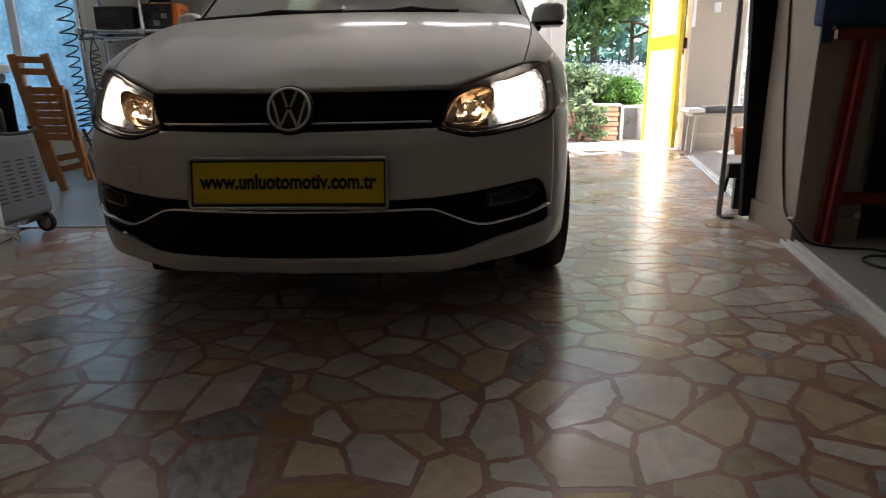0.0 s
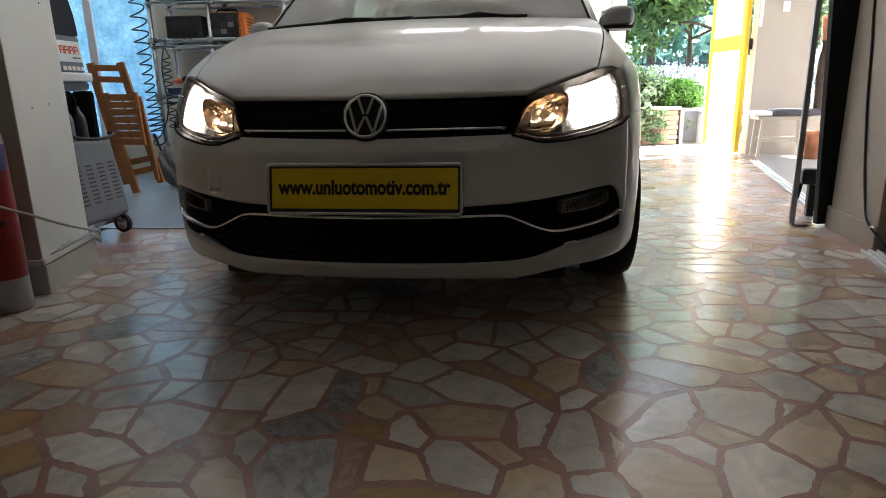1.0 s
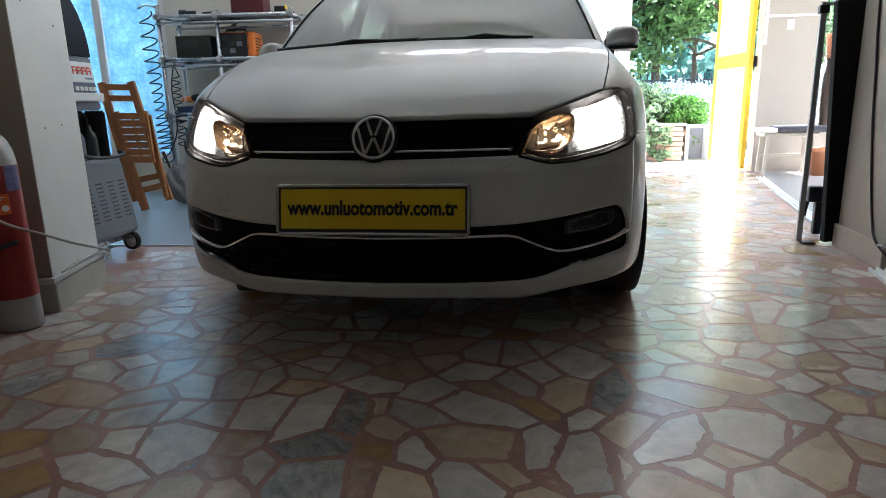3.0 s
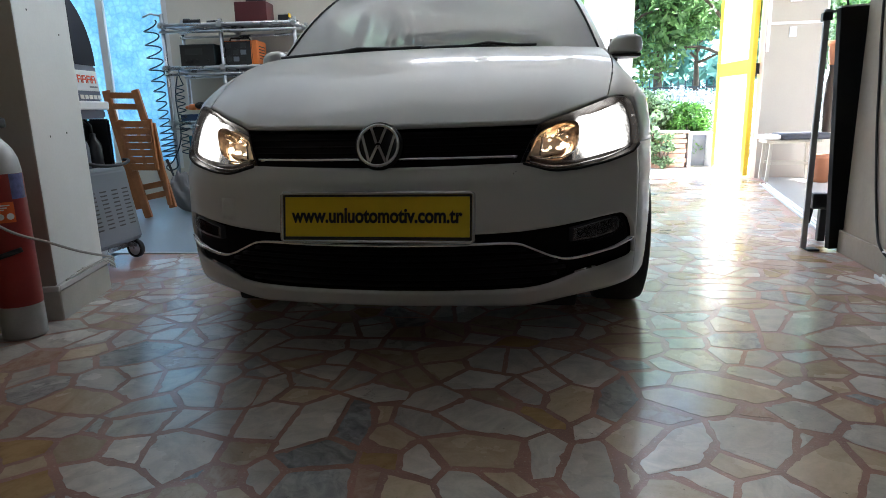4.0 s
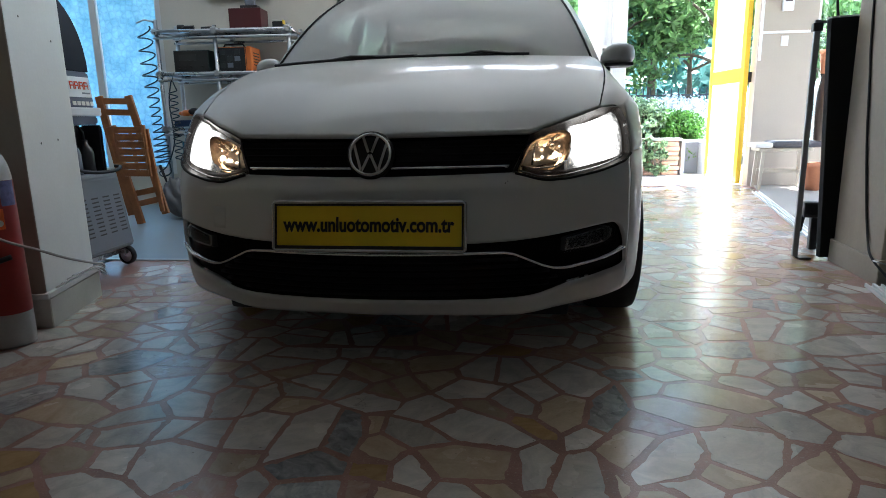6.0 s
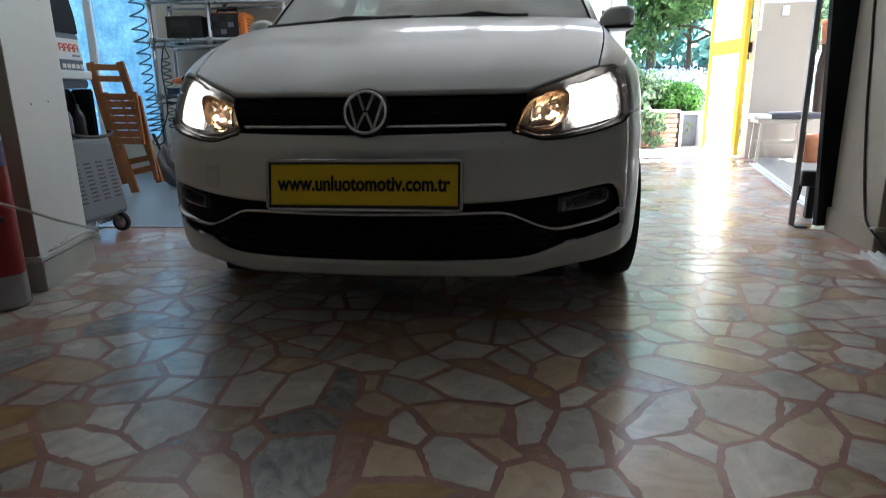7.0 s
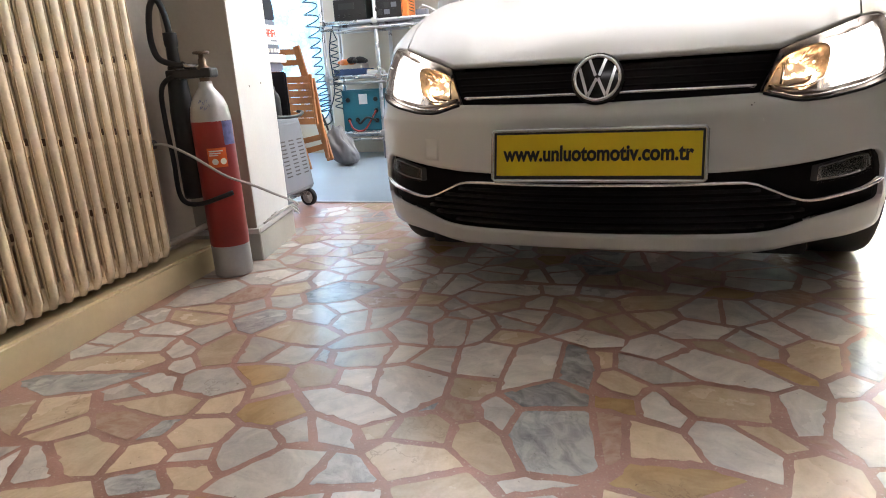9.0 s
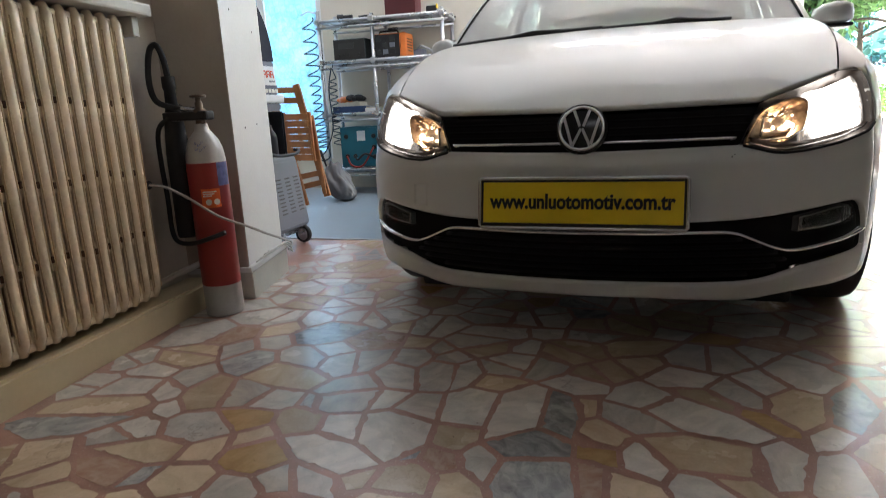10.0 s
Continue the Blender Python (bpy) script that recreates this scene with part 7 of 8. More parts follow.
def build_tree(x, y, height, spread, seed, mat, label, low=1.6, leaf=.075, per=420):
    rnd = random.Random(seed)
    ob = thing("tree", pose(x, y, -.03), label, "tree", "garden trees")
    bm = bmesh.new()
    tr = height * .010 + .03
    pts = [(0, 0, 0), (.05 * rnd.uniform(-1, 1), .05, low * .6), (.12 * rnd.uniform(-1, 1), .1 * rnd.uniform(-1, 1), low * 1.1), (.2 * rnd.uniform(-1, 1), .2 * rnd.uniform(-1, 1), height * .72)]
    add_tube(bm, spline(pts, 5), [tr * (1.25 - 1.0 * i / 15) for i in range(16)], 10)
    cl = []
    for k in range(11):
        a = k * 2.4 + rnd.uniform(-.3, .3)
        z0 = low * rnd.uniform(.8, 1.2) + (height - low) * .5 * (k / 11)
        r = spread * rnd.uniform(.45, 1.0)
        e = Vector((r * math.cos(a), r * math.sin(a), z0 + rnd.uniform(-.05, .5) * (height - z0) * .7))
        add_tube(bm, spline([(0, 0, z0 * .9), (e.x * .4, e.y * .4, (z0 + e.z) / 2 + .1), tuple(e)], 4), [tr * .5 * (1 - .85 * i / 8) for i in range(9)], 6)
        cl.append((e.x, e.y, e.z, spread * rnd.uniform(.26, .44)))
        cl.append((e.x * .6, e.y * .6, e.z + rnd.uniform(-.2, .5), spread * rnd.uniform(.22, .38)))
    part("trunk", bm, BARK, ob, smooth=True)
    leaves("crown", cl, leaf, per, mat, ob, seed=seed)
    return ob


build_tree(4.2, 11.6, 4.8, 2.1, 3, LEAF_MID, "broad garden tree with low leafy branches", 1.6, .075, 900)
build_tree(2.3, 12.3, 5.0, 2.1, 5, LEAF_MID, "leafy garden tree near the fence", 1.8, .075, 900)
build_tree(-1.0, 12.6, 5.4, 2.1, 6, LEAF_MID, "leafy garden tree near the fence", 1.9, .09, 420)
build_tree(7.4, 12.2, 5.2, 2.0, 8, LEAF_MID, "broad garden tree with low leafy branches", 1.6, .09, 480)
for k, (x, y) in enumerate(((2.6, 15), (4.0, 16.5), (1.2, 17), (5.6, 15.5), (7.5, 18), (-1.0, 16), (-3.5, 18), (3.2, 20), (0.2, 21), (6.4, 22), (9.5, 20))):
    build_tree(x, y, 7.5 + (k % 3), 2.6, 20 + k, LEAF_DARK, "tall dark-trunked tree beyond the fence", 2.6, .16, 150)


def shrub(x, y, z, w, d, h, mat, label, seed, leaf=.03, per=9000, name="shrub"):
    rnd = random.Random(seed)
    ob = thing(name, pose(x, y, z), label, "shrub")
    bm = bmesh.new()
    for k in range(6):
        a = rnd.uniform(0, math.tau)
        add_tube(bm, [(0, 0, 0), (w * .2 * math.cos(a), d * .2 * math.sin(a), h * .35), (w * .35 * math.cos(a), d * .35 * math.sin(a), h * .7)], [.016, .010, .005], 6)
    part("stems", bm, BARK, ob)
    r = min(w, d, h) * .34
    cl = [((rnd.random() - .5) * (w - r), (rnd.random() - .5) * (d - r), r * .9 + rnd.random() * (h - 1.7 * r), r * rnd.uniform(.7, 1.1)) for _ in range(int(10 + 14 * w * h / .3))]
    leaves("foliage", cl, leaf, per, mat, ob, seed=seed)
    return ob


# brick planter with its bricks laid one by one
pl = thing("brick_planter", pose(0, 0, 0), "low pale orange brick planter wall along the terrace", "planter", kind="structure")
part("core", box((-3.0, 8.315, -.05), (2.57, 8.43, .40)), MORTAR, pl)
part("soil", box((-3.0, 8.431, -.05), (2.57, 9.5, .36)), SOIL, pl)
brick_mesh = None
for row in range(7):
    for col in range(25):
        x = 2.455 - col * .225 + (.11 if row % 2 else 0)
        if x > 2.47:
            x = 2.47
        if brick_mesh is None:
            b = part("brick", box((-.105, -.05, 0), (.105, .05, .054), .004, seg=1), BRICK, pl)
            brick_mesh = b.data
        else:
            b = new("brick", brick_mesh)
            b.parent = pl
        b.location = (x, 8.30 + .004 * math.sin(col * 3.3 + row), .003 + row * .0625)
part("coping", box((-3.0, 8.245, .441), (2.60, 8.45, .475), .006), PAVE_OUT, pl)
shrub(2.72, 8.72, -.02, .62, .5, .92, LEAF_BOX, "clipped bright green box hedge", 41, .022, 16000, "hedge")
shrub(2.18, 8.75, .30, .60, .5, .75, LEAF_PALE, "loose pale green shrub spilling over the planter", 42, .035, 6000)
shrub(2.26, 8.14, -.001, .30, .18, .50, LEAF_PALE, "trailing green plant hanging over the bricks", 43, .040, 7000)
shrub(2.02, 8.12, -.001, .40, .20, .74, LEAF_PALE, "tall grassy plant growing before the bricks", 49, .045, 6000)
shrub(2.6, 9.6, -.02, 1.8, .7, 1.12, PETAL, "white flowering shrub in full bloom", 44, .03, 6000)
shrub(1.0, 9.2, -.02, 1.6, .7, 1.0, LEAF_PALE, "pale green shrub behind the planter", 45, .04, 4000)
shrub(-.6, 9.2, -.02, 1.6, .7, 1.1, LEAF_PALE, "pale green shrub behind the planter", 46, .04, 4000)
shrub(4.4, 9.2, -.02, 1.5, .8, 1.3, PETAL, "white flowering shrub outside the window", 47, .03, 5000)
ob = thing("plant_stand", pose(2.60, 8.25, -.001), "white box frame standing beside the planter", "stand")
for lo, hi in (((0, 0, 0), (.035, .3, .42)), ((.29, 0, 0), (.325, .3, .42))):
    part("side", box(lo, hi, .004), ALU_WHITE, ob)
part("top", box((0, 0, .4205), (.325, .3, .45), .004), ALU_WHITE, ob)
part("back", box((.036, .28, 0), (.289, .295, .42)), GREY_PLASTIC, ob)

# iron fence
fence = thing("fence", pose(0, 11.6, -.02), "dark iron garden fence with upright bars", "fence")
for z in (.18, 1.12):
    part("rail", box((-6, -.012, z), (10, .012, z + .035)), FENCE_IRON, fence)
bar = None
for k in range(130):
    if bar is None:
        o = part("bar", box((-.009, -.009, 0), (.009, .009, 1.26)), FENCE_IRON, fence)
        bar = o.data
    else:
        o = new("bar", bar)
        o.parent = fence
    o.location = (-5.9 + k * .122, 0, 0)
POT = [(0, 0), (.07, 0), (.10, .17), (.112, .175), (.112, .21), (.098, .21), (.095, .185), (0, .18)]
solid("flower_pot", lathe([(r * .9, h * 1.3) for r, h in POT], 24), TERRACOTTA, "tall terracotta flower pot by the window", "flower pot", pose(3.39, 6.42, .0035), group="flower pots", smooth=True)
solid("flower_pot", lathe(POT, 24), TERRACOTTA, "terracotta flower pot by the window", "flower pot", pose(3.98, 6.55, .0035), group="flower pots", smooth=True)
VASE_BROWN = material("brown_glazed_clay", (0.045, 0.028, 0.02), 0.3, vary=0.2, scale=12, bump=0.1)
solid("floor_vase", lathe([(0, 0), (.05, 0), (.052, .02), (.062, .30), (.058, .50), (.040, .60), (.036, .66), (.048, .69), (0, .69)], 24), VASE_BROWN, "tall brown glazed vase on the window sill", "vase", pose(3.665, 6.985, .466), smooth=True)
solid("flower_pot", lathe([(r * .62, h * 1.15) for r, h in POT], 24), TERRACOTTA, "small red clay pot on top of the vase", "flower pot", pose(3.665, 6.985, 1.157), group="flower pots", smooth=True)

_rng = random.Random(99)
woods = leaves("far_woods", [(_rng.uniform(-22, 30), _rng.uniform(27, 34), abs(_rng.gauss(1.2, 2.4)) + .4, _rng.uniform(1.0, 2.2)) for _ in range(90)], .30, 60, LEAF_DARK, seed=77)
tagged(woods, "far sunlit woods beyond the garden", "woods", kind="stuff")


# ---- crazy paving: broken marble pieces ----
# stones that stand out: centre x and y, half length, half width, turn in degrees
WHITE_STONES_A = [(-1.02, 0.68, 0.048, 0.028, 134), (-0.53, 0.77, 0.08, 0.047, 38), (-0.72, 0.78, 0.041, 0.02, 27), (-0.63, 0.82, 0.052, 0.041, 132),
                  (-0.06, 0.84, 0.123, 0.019, 14), (-0.56, 0.92, 0.042, 0.026, 119), (-0.47, 0.92, 0.062, 0.023, 158), (0.57, 0.99, 0.046, 0.035, 162),
                  (-0.5, 1.03, 0.11, 0.05, 157), (0.29, 1.03, 0.077, 0.057, 142), (0.9, 1.05, 0.091, 0.072, 46), (-0.9, 1.06, 0.085, 0.051, 175),
                  (-0.16, 1.06, 0.063, 0.031, 118), (-1.02, 1.11, 0.054, 0.033, 136), (1.12, 1.11, 0.064, 0.038, 68), (0.77, 1.12, 0.049, 0.034, 129)]
WHITE_STONES_B = [(-0.52, 1.14, 0.059, 0.046, 139), (-0.39, 1.14, 0.108, 0.084, 122), (0.17, 1.14, 0.072, 0.037, 98), (0.54, 1.15, 0.118, 0.046, 85),
                  (-1.24, 1.21, 0.066, 0.054, 43), (0.44, 1.21, 0.074, 0.045, 71), (-0.76, 1.23, 0.059, 0.047, 51), (-0.67, 1.24, 0.044, 0.019, 132),
                  (-0.88, 1.25, 0.072, 0.046, 158), (0.75, 1.25, 0.137, 0.05, 49), (-0.57, 1.26, 0.064, 0.055, 46), (-0.37, 1.27, 0.057, 0.049, 61),
                  (-0.46, 1.29, 0.054, 0.031, 76), (1.03, 1.29, 0.034, 0.016, 56), (-0.25, 1.3, 0.096, 0.066, 90), (0.93, 1.3, 0.101, 0.077, 74)]
WHITE_STONES_C = [(0.55, 1.31, 0.063, 0.031, 47), (-0.12, 1.32, 0.127, 0.058, 90), (1.2, 1.32, 0.061, 0.05, 43), (0.15, 1.33, 0.084, 0.036, 154),
                  (0.29, 1.35, 0.132, 0.062, 145), (-0.62, 1.36, 0.08, 0.037, 33), (1.08, 1.42, 0.079, 0.051, 123), (-0.5, 1.45, 0.089, 0.047, 124),
                  (0.16, 1.45, 0.071, 0.052, 129), (-0.7, 1.47, 0.066, 0.058, 113), (-0.39, 1.47, 0.087, 0.047, 101), (0.01, 1.48, 0.086, 0.048, 176),
                  (-0.3, 1.49, 0.084, 0.035, 95), (-0.84, 1.51, 0.092, 0.054, 133), (0.39, 1.51, 0.069, 0.046, 131), (-0.61, 1.53, 0.066, 0.049, 72)]
WHITE_STONES_D = [(-1.09, 1.54, 0.06, 0.048, 97), (-0.09, 1.57, 0.087, 0.048, 69), (0.28, 1.58, 0.082, 0.065, 32), (0.46, 1.58, 0.065, 0.052, 137),
                  (1.36, 1.6, 0.067, 0.053, 46), (-1.34, 1.63, 0.099, 0.081, 40), (0.57, 1.66, 0.103, 0.063, 95), (1.39, 1.73, 0.061, 0.042, 112),
                  (1.26, 1.81, 0.056, 0.032, 44), (-1.1, 1.82, 0.061, 0.044, 96), (-0.99, 1.83, 0.053, 0.033, 119), (-0.74, 1.85, 0.11, 0.036, 134),
                  (1.49, 2, 0.131, 0.071, 25), (1.42, 2.15, 0.148, 0.065, 50), (1.29, 2.16, 0.125, 0.056, 59)]
CREAM_STONES_A = [(-0.68, 0.73, 0.039, 0.026, 177), (-0.96, 0.75, 0.061, 0.045, 165), (-0.82, 0.76, 0.039, 0.035, 111), (-1.07, 0.8, 0.05, 0.028, 12),
                  (-1.16, 0.84, 0.065, 0.045, 81), (-0.77, 0.86, 0.061, 0.047, 136), (-0.29, 0.87, 0.061, 0.042, 7), (-0.93, 0.94, 0.093, 0.043, 172),
                  (-0.17, 0.95, 0.075, 0.044, 133), (-0.79, 0.96, 0.044, 0.033, 71), (-0.38, 0.96, 0.04, 0.024, 31), (-0.3, 0.97, 0.055, 0.05, 19),
                  (0.43, 0.98, 0.052, 0.041, 98), (1.02, 1.01, 0.052, 0.036, 10), (0.16, 1.02, 0.063, 0.056, 154)]
CREAM_STONES_B = [(0.71, 1.02, 0.08, 0.072, 151), (0.36, 1.08, 0.06, 0.024, 139), (-1.21, 1.1, 0.117, 0.051, 16), (0.62, 1.11, 0.074, 0.019, 91),
                  (-0.64, 1.14, 0.067, 0.047, 173), (-0.24, 1.15, 0.052, 0.051, 99), (0.84, 1.18, 0.042, 0.029, 127), (0.3, 1.2, 0.097, 0.068, 3),
                  (1.04, 1.2, 0.111, 0.052, 62), (1.15, 1.22, 0.055, 0.038, 125), (-0.98, 1.24, 0.093, 0.05, 108), (0.09, 1.24, 0.056, 0.032, 139),
                  (0.66, 1.29, 0.069, 0.048, 54), (0.04, 1.36, 0.039, 0.022, 93), (-0.8, 1.38, 0.127, 0.055, 168)]
CREAM_STONES_C = [(1.31, 1.43, 0.059, 0.026, 40), (-0.21, 1.45, 0.055, 0.044, 14), (0.33, 1.47, 0.056, 0.031, 136), (0.52, 1.47, 0.095, 0.05, 73),
                  (1.21, 1.47, 0.063, 0.041, 102), (0.83, 1.48, 0.115, 0.064, 157), (0.95, 1.57, 0.15, 0.062, 163), (1.23, 1.6, 0.039, 0.037, 114),
                  (1.17, 1.71, 0.05, 0.039, 86), (1.27, 1.71, 0.07, 0.045, 40), (-1.05, 1.72, 0.073, 0.047, 81), (0.92, 1.77, 0.071, 0.053, 61),
                  (1.25, 1.93, 0.068, 0.055, 114), (1.13, 2.09, 0.072, 0.068, 59), (1.55, 2.15, 0.052, 0.027, 49)]
GREY_STONES = [(-0.77, 0.7, 0.035, 0.025, 179), (-0.39, 0.79, 0.051, 0.039, 178), (-0.87, 0.84, 0.035, 0.026, 83), (-1.21, 1, 0.137, 0.045, 20),
               (-0.04, 1, 0.096, 0.086, 103), (-0.32, 1.05, 0.046, 0.015, 58), (-0.08, 1.16, 0.094, 0.052, 3), (-0.02, 1.31, 0.103, 0.041, 98),
               (-0.99, 1.43, 0.086, 0.063, 109), (0.65, 1.49, 0.133, 0.043, 77), (1.27, 1.52, 0.028, 0.022, 43), (0.73, 1.7, 0.045, 0.04, 18),
               (-0.86, 1.71, 0.131, 0.068, 48), (1.11, 1.95, 0.072, 0.047, 45)]
AMBER_STONES = [(0.16, 0.91, 0.086, 0.037, 18), (-0.65, 0.98, 0.059, 0.043, 7), (-0.77, 1.13, 0.065, 0.037, 3), (0.07, 1.15, 0.046, 0.029, 163),
                (0.45, 1.36, 0.072, 0.027, 131)]
PINK_STONES = [(-0.95, 0.85, 0.061, 0.045, 175), (0.07, 1.02, 0.074, 0.026, 93), (-0.25, 1.06, 0.055, 0.03, 128), (0.47, 1.06, 0.036, 0.017, 149),
               (0.74, 1.4, 0.055, 0.046, 180), (0.97, 1.42, 0.037, 0.02, 166), (-1.18, 1.64, 0.063, 0.055, 51)]


def fracture(poly, rnd, split):
    """A stone broken in two along a slanting line, or left whole."""
    if not split:
        return [poly]
    cx, cy = sum(p[0] for p in poly) / len(poly), sum(p[1] for p in poly) / len(poly)
    a = rnd.uniform(0, math.pi)
    nx, ny = math.cos(a), math.sin(a)
    mid = nx * cx + ny * cy + rnd.uniform(-.012, .012)
    pieces = []
    for sg in (-1, 1):
        lim = sg * mid - rnd.uniform(.0045, .008)
        out = []
        for i, p in enumerate(poly):
            q = poly[(i + 1) % len(poly)]
            u, v = sg * (nx * p[0] + ny * p[1]) - lim, sg * (nx * q[0] + ny * q[1]) - lim
            if u <= 0:
                out.append(p)
            if (u < 0 < v) or (v < 0 < u):
                t = u / (u - v)
                out.append((p[0] + (q[0] - p[0]) * t, p[1] + (q[1] - p[1]) * t))
        out = [p for i, p in enumerate(out) if math.hypot(p[0] - out[i - 1][0], p[1] - out[i - 1][1]) > .008]
        if len(out) >= 3:
            pieces.append(out)
    return pieces


def ragged(clean, rnd):
    """Edges roughened as broken stone."""
    rough = []
    for i, p in enumerate(clean):
        q = clean[(i + 1) % len(clean)]
        ln = math.hypot(q[0] - p[0], q[1] - p[1])
        cut = min(.30, rnd.choice((.0008, .002, .004, .009)) / max(ln, .02))
        rough.append((p[0] + (q[0] - p[0]) * cut, p[1] + (q[1] - p[1]) * cut))
        steps = int(ln / .016)
        for k2 in range(1, steps):
            t = (k2 + rnd.uniform(-.3, .3)) / steps
            j = rnd.choice((-.008, -.004, -.0022, -.001, 0, .001, .002)) * rnd.random()
            rough.append((p[0] + (q[0] - p[0]) * t + (q[1] - p[1]) / ln * j, p[1] + (q[1] - p[1]) * t - (q[0] - p[0]) / ln * j))
        rough.append((p[0] + (q[0] - p[0]) * (1 - cut), p[1] + (q[1] - p[1]) * (1 - cut)))
    return rough


def clipped(poly, nx, ny, lim):
    """The part of a polygon on the near side of a line."""
    out = []
    for i, p in enumerate(poly):
        q = poly[(i + 1) % len(poly)]
        a, b = nx * p[0] + ny * p[1] - lim, nx * q[0] + ny * q[1] - lim
        if a <= 0:
            out.append(p)
        if (a < 0 < b) or (b < 0 < a):
            w = a / (a - b)
            out.append((p[0] + (q[0] - p[0]) * w, p[1] + (q[1] - p[1]) * w))
    return out


def paving():
    rnd = random.Random(7)
    kinds = [M_WHITE, M_CREAM, M_GREY, M_AMBER, M_PINK]
    # a stone: x, y, kind, half length, half width, turn, and whether it stands out
    seeds = [(x, y, k, a, b, radians(turn), True) for k, l in enumerate((WHITE_STONES_A + WHITE_STONES_B + WHITE_STONES_C + WHITE_STONES_D, CREAM_STONES_A + CREAM_STONES_B + CREAM_STONES_C, GREY_STONES, AMBER_STONES, PINK_STONES)) for x, y, a, b, turn in l]
    cell = {}

    def near(x, y):
        cx, cy = int(math.floor(x / .2)), int(math.floor(y / .2))
        return [s for i in range(cx - 2, cx + 3) for j in range(cy - 2, cy + 3) for s in cell.get((i, j), ())]

    def put(s):
        cell.setdefault((int(math.floor(s[0] / .2)), int(math.floor(s[1] / .2))), []).append(s)

    def reach(s, dx, dy):
        """How far stone s reaches towards (dx, dy), and which way its edge faces there."""
        c, n = math.cos(s[5]), math.sin(s[5])
        p, q = (dx * c + dy * n), (dy * c - dx * n)
        r = 1 / math.sqrt((p / s[3]) ** 2 + (q / s[4]) ** 2)
        fx, fy = p / s[3] ** 2, q / s[4] ** 2
        f = math.hypot(fx, fy)
        return r, (fx * c - fy * n) / f, (fx * n + fy * c) / f

    for s in seeds:
        put(s)
    x0, x1, y0, y1 = -1.75, 3.0, -4.0, 7.0
    for _ in range(40000):
        x, y = rnd.uniform(x0, x1), rnd.uniform(y0, y1)
        size = rnd.choice((.045, .055, .07, .085, .10))
        free = True
        for s in near(x, y):
            dx, dy = x - s[0], y - s[1]
            ln = math.hypot(dx, dy)
            if ln < 1e-4 or ln < reach(s, dx / ln, dy / ln)[0] + (max(.036, size * .6) if s[6] else size):
                free = False
                break
        if free:
            b = size * rnd.uniform(.65, 1.0)
            put((x, y, rnd.choices(range(5), (54, 29, 7, 3, 7))[0], size, b, rnd.uniform(0, math.pi), False))
    every = sorted({s for l in cell.values() for s in l}, key=lambda s: (s[1], s[0]))
    cells = []
    for s in every:
        x, y, k, known = s[0], s[1], s[2], s[6]
        if x < WEST(y, .01) or x > TRACK(y) - .05 or (y > 3.17 and x < -.97) or y < -3.95 or y > 6.86:
            continue
        poly = [(x - .3, y - .3), (x + .3, y - .3), (x + .3, y + .3), (x - .3, y + .3)]
        for o in sorted(near(x, y), key=lambda o: (o[0] - x) ** 2 + (o[1] - y) ** 2)[1:30]:
            dx, dy = o[0] - x, o[1] - y
            ln = math.hypot(dx, dy)
            if ln < 1e-6:
                continue
            r1, ax, ay = reach(s, dx / ln, dy / ln)
            r2, bx, by = reach(o, -dx / ln, -dy / ln)
            # the joint faces midway between the two edges, with a little turn of its own
            nx, ny = ax - bx, ay - by
            f = math.hypot(nx, ny)
            nx, ny = nx / f, ny / f
            hsh = math.sin(91.7 * (x + o[0]) + 47.3 * (y + o[1]) + 13.1 * abs(dx)) * 43758.5
            tw = (hsh - math.floor(hsh) - .5) * (.16 if known and o[6] else .5)
            nx, ny = nx * math.cos(tw) - ny * math.sin(tw), nx * math.sin(tw) + ny * math.cos(tw)
            t = r1 / (r1 + r2)
            poly = clipped(poly, nx, ny, nx * (x + dx * t) + ny * (y + dy * t))
            if len(poly) < 3:
                break
        if len(poly) >= 3:
            cells.append((x, y, k, known, poly))
    # corners that lie close together become one, which leaves angular pieces with few sides
    knots, grid = [], {}

    def knot(p):
        cx, cy = int(math.floor(p[0] / .04)), int(math.floor(p[1] / .04))
        best, at = .034, None
        for i in range(cx - 1, cx + 2):
            for j in range(cy - 1, cy + 2):
                for q in grid.get((i, j), ()):
                    d = math.hypot(knots[q][0] / knots[q][2] - p[0], knots[q][1] / knots[q][2] - p[1])
                    if d < best:
                        best, at = d, q
        if at is None:
            at = len(knots)
            knots.append([0.0, 0.0, 0])
            grid.setdefault((cx, cy), []).append(at)
        knots[at][0] += p[0]
        knots[at][1] += p[1]
        knots[at][2] += 1
        return at

    cells = [(x, y, k, known, [knot(p) for p in poly]) for x, y, k, known, poly in cells]
    stones = []
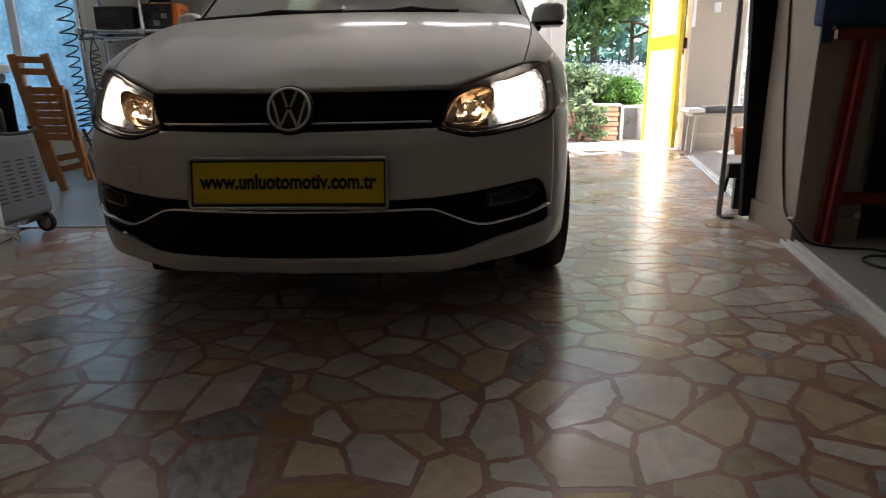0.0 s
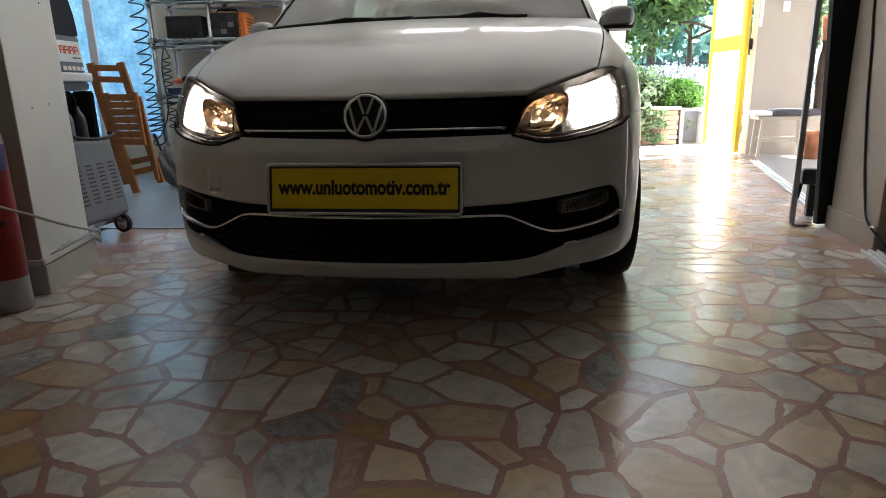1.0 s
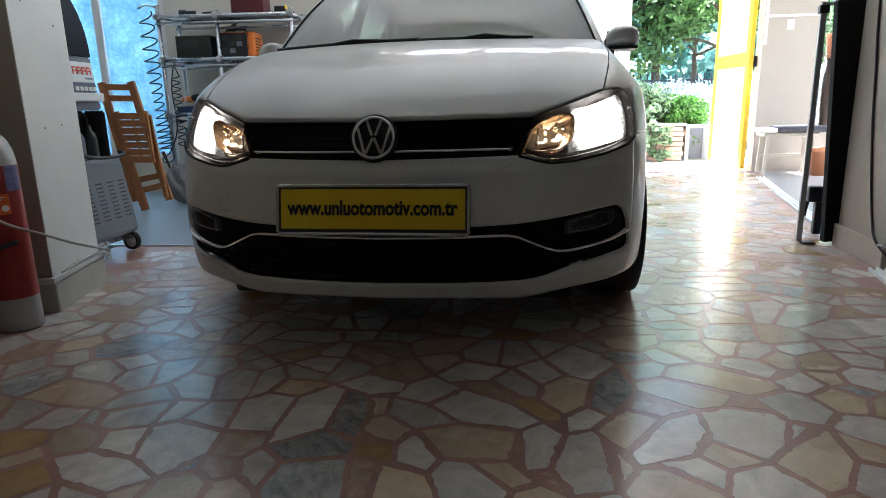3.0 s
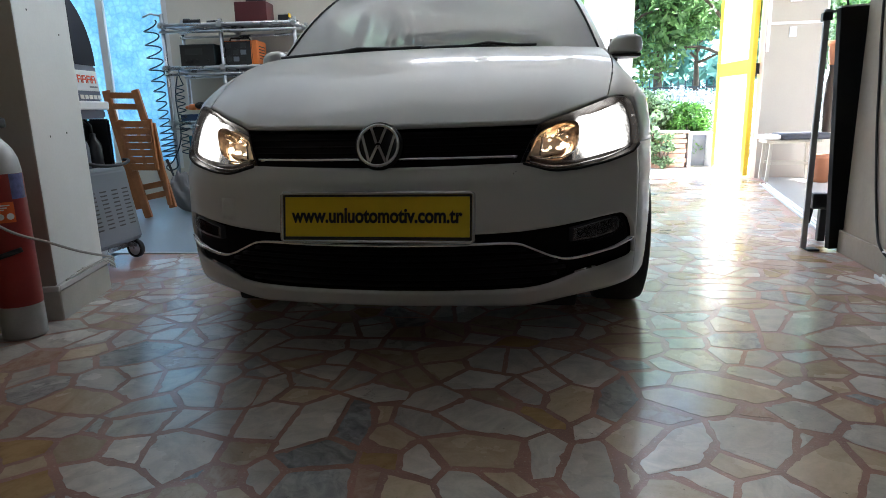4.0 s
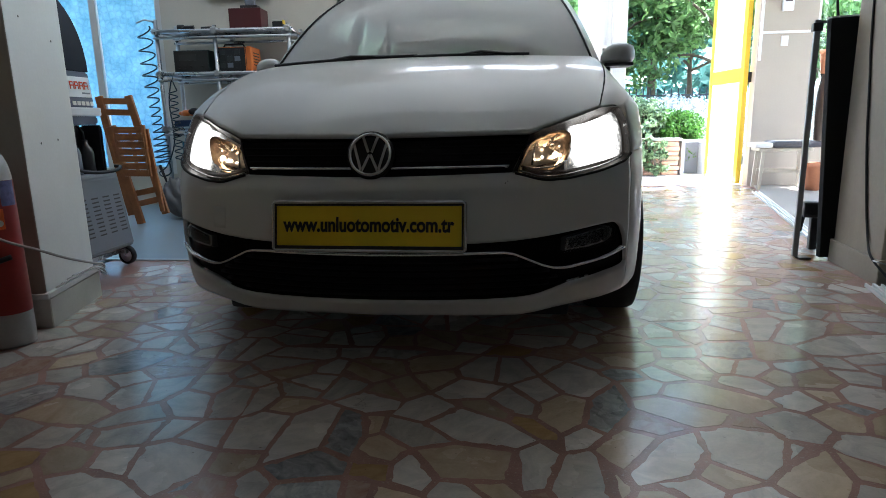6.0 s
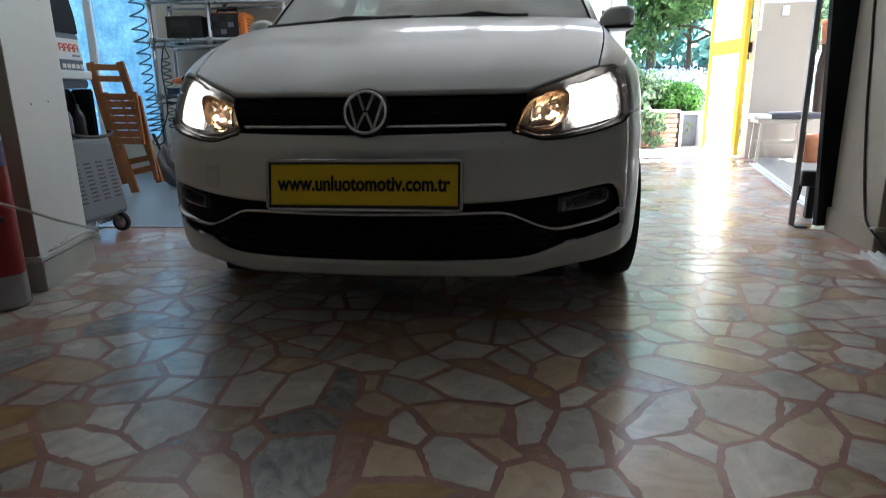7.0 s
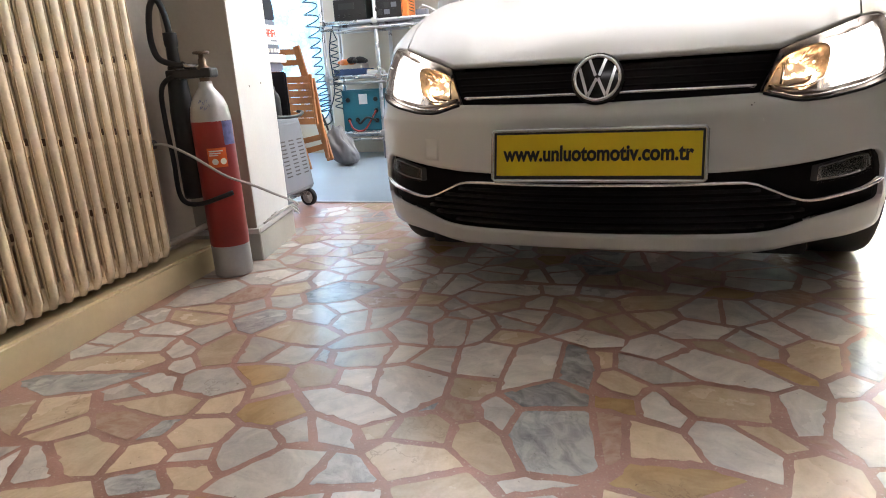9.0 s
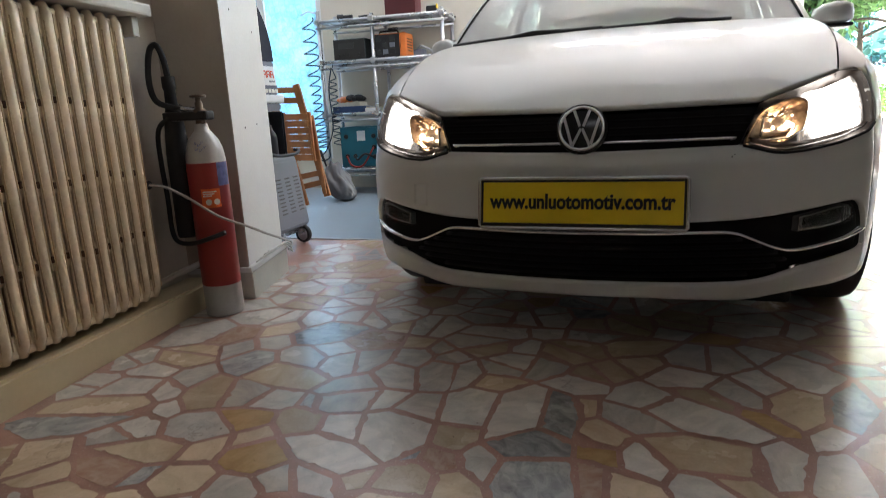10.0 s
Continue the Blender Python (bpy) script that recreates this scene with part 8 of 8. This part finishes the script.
    for x, y, k, known, ids in cells:
        ids = [q for i, q in enumerate(ids) if q != ids[i - 1]]
        if len(ids) < 3:
            continue
        ring = [(knots[q][0] / knots[q][2], knots[q][1] / knots[q][2]) for q in ids]
        poly = ring
        for i, p in enumerate(ring):
            q = ring[(i + 1) % len(ring)]
            ln = math.hypot(q[0] - p[0], q[1] - p[1])
            if ln < 1e-5:
                continue
            nx, ny = (q[1] - p[1]) / ln, (p[0] - q[0]) / ln
            joint = .0066 + .0034 * (math.sin(37 * (p[0] + q[0]) + 53 * (p[1] + q[1])) * .5 + .5)
            poly = clipped(poly, nx, ny, nx * p[0] + ny * p[1] - joint)
            if len(poly) < 3:
                break
        if len(poly) < 3:
            continue
        clean = [p for i, p in enumerate(poly) if math.hypot(p[0] - poly[i - 1][0], p[1] - poly[i - 1][1]) > .006]
        if len(clean) < 3:
            continue
        area = .5 * abs(sum(p[0] * clean[(i + 1) % len(clean)][1] - p[1] * clean[(i + 1) % len(clean)][0] for i, p in enumerate(clean)))
        for piece in fracture(clean, rnd, not known and area > .0125 and rnd.random() < .75):
            stones.append((x, y, k, ragged(piece, rnd)))

    floor = bpy.data.objects["floor"]
    close = sorted(range(len(stones)), key=lambda i: (stones[i][0] - .05) ** 2 * .55 + (stones[i][1] - 1.2) ** 2)[:300]
    close = set(close)
    rest = {}
    for i, (x, y, k, ring) in enumerate(stones):
        n = len(ring)
        x, y = sum(p[0] for p in ring) / n, sum(p[1] for p in ring) / n
        h = math.sin(i * 12.9898) * .0001
        c = Vector((x, y, 0))
        verts = [(px - x, py - y, h) for px, py in ring] + [(px - x, py - y, -.004) for px, py in ring]
        faces = [tuple(range(n))] + [(j, n + j, n + (j + 1) % n, (j + 1) % n) for j in range(n)]
        if i in close:
            me = bpy.data.meshes.new("paving_stone")
            me.from_pydata(verts, [], faces)
            me.materials.append(kinds[k])
            ob = new("paving_stone", me)
            ob.location = c
            ob.parent = floor
        else:
            v, f = rest.setdefault(k, ([], []))
            base = len(v)
            v += [(a + x, b + y, z) for a, b, z in verts]
            f += [tuple(base + j for j in q) for q in faces]
    for k, (v, f) in rest.items():
        me = bpy.data.meshes.new("paving_stones")
        me.from_pydata(v, [], f)
        me.materials.append(kinds[k])
        ob = new("paving_stones", me)
        ob.parent = floor
        tagged(ob, kind="stuff")


paving()
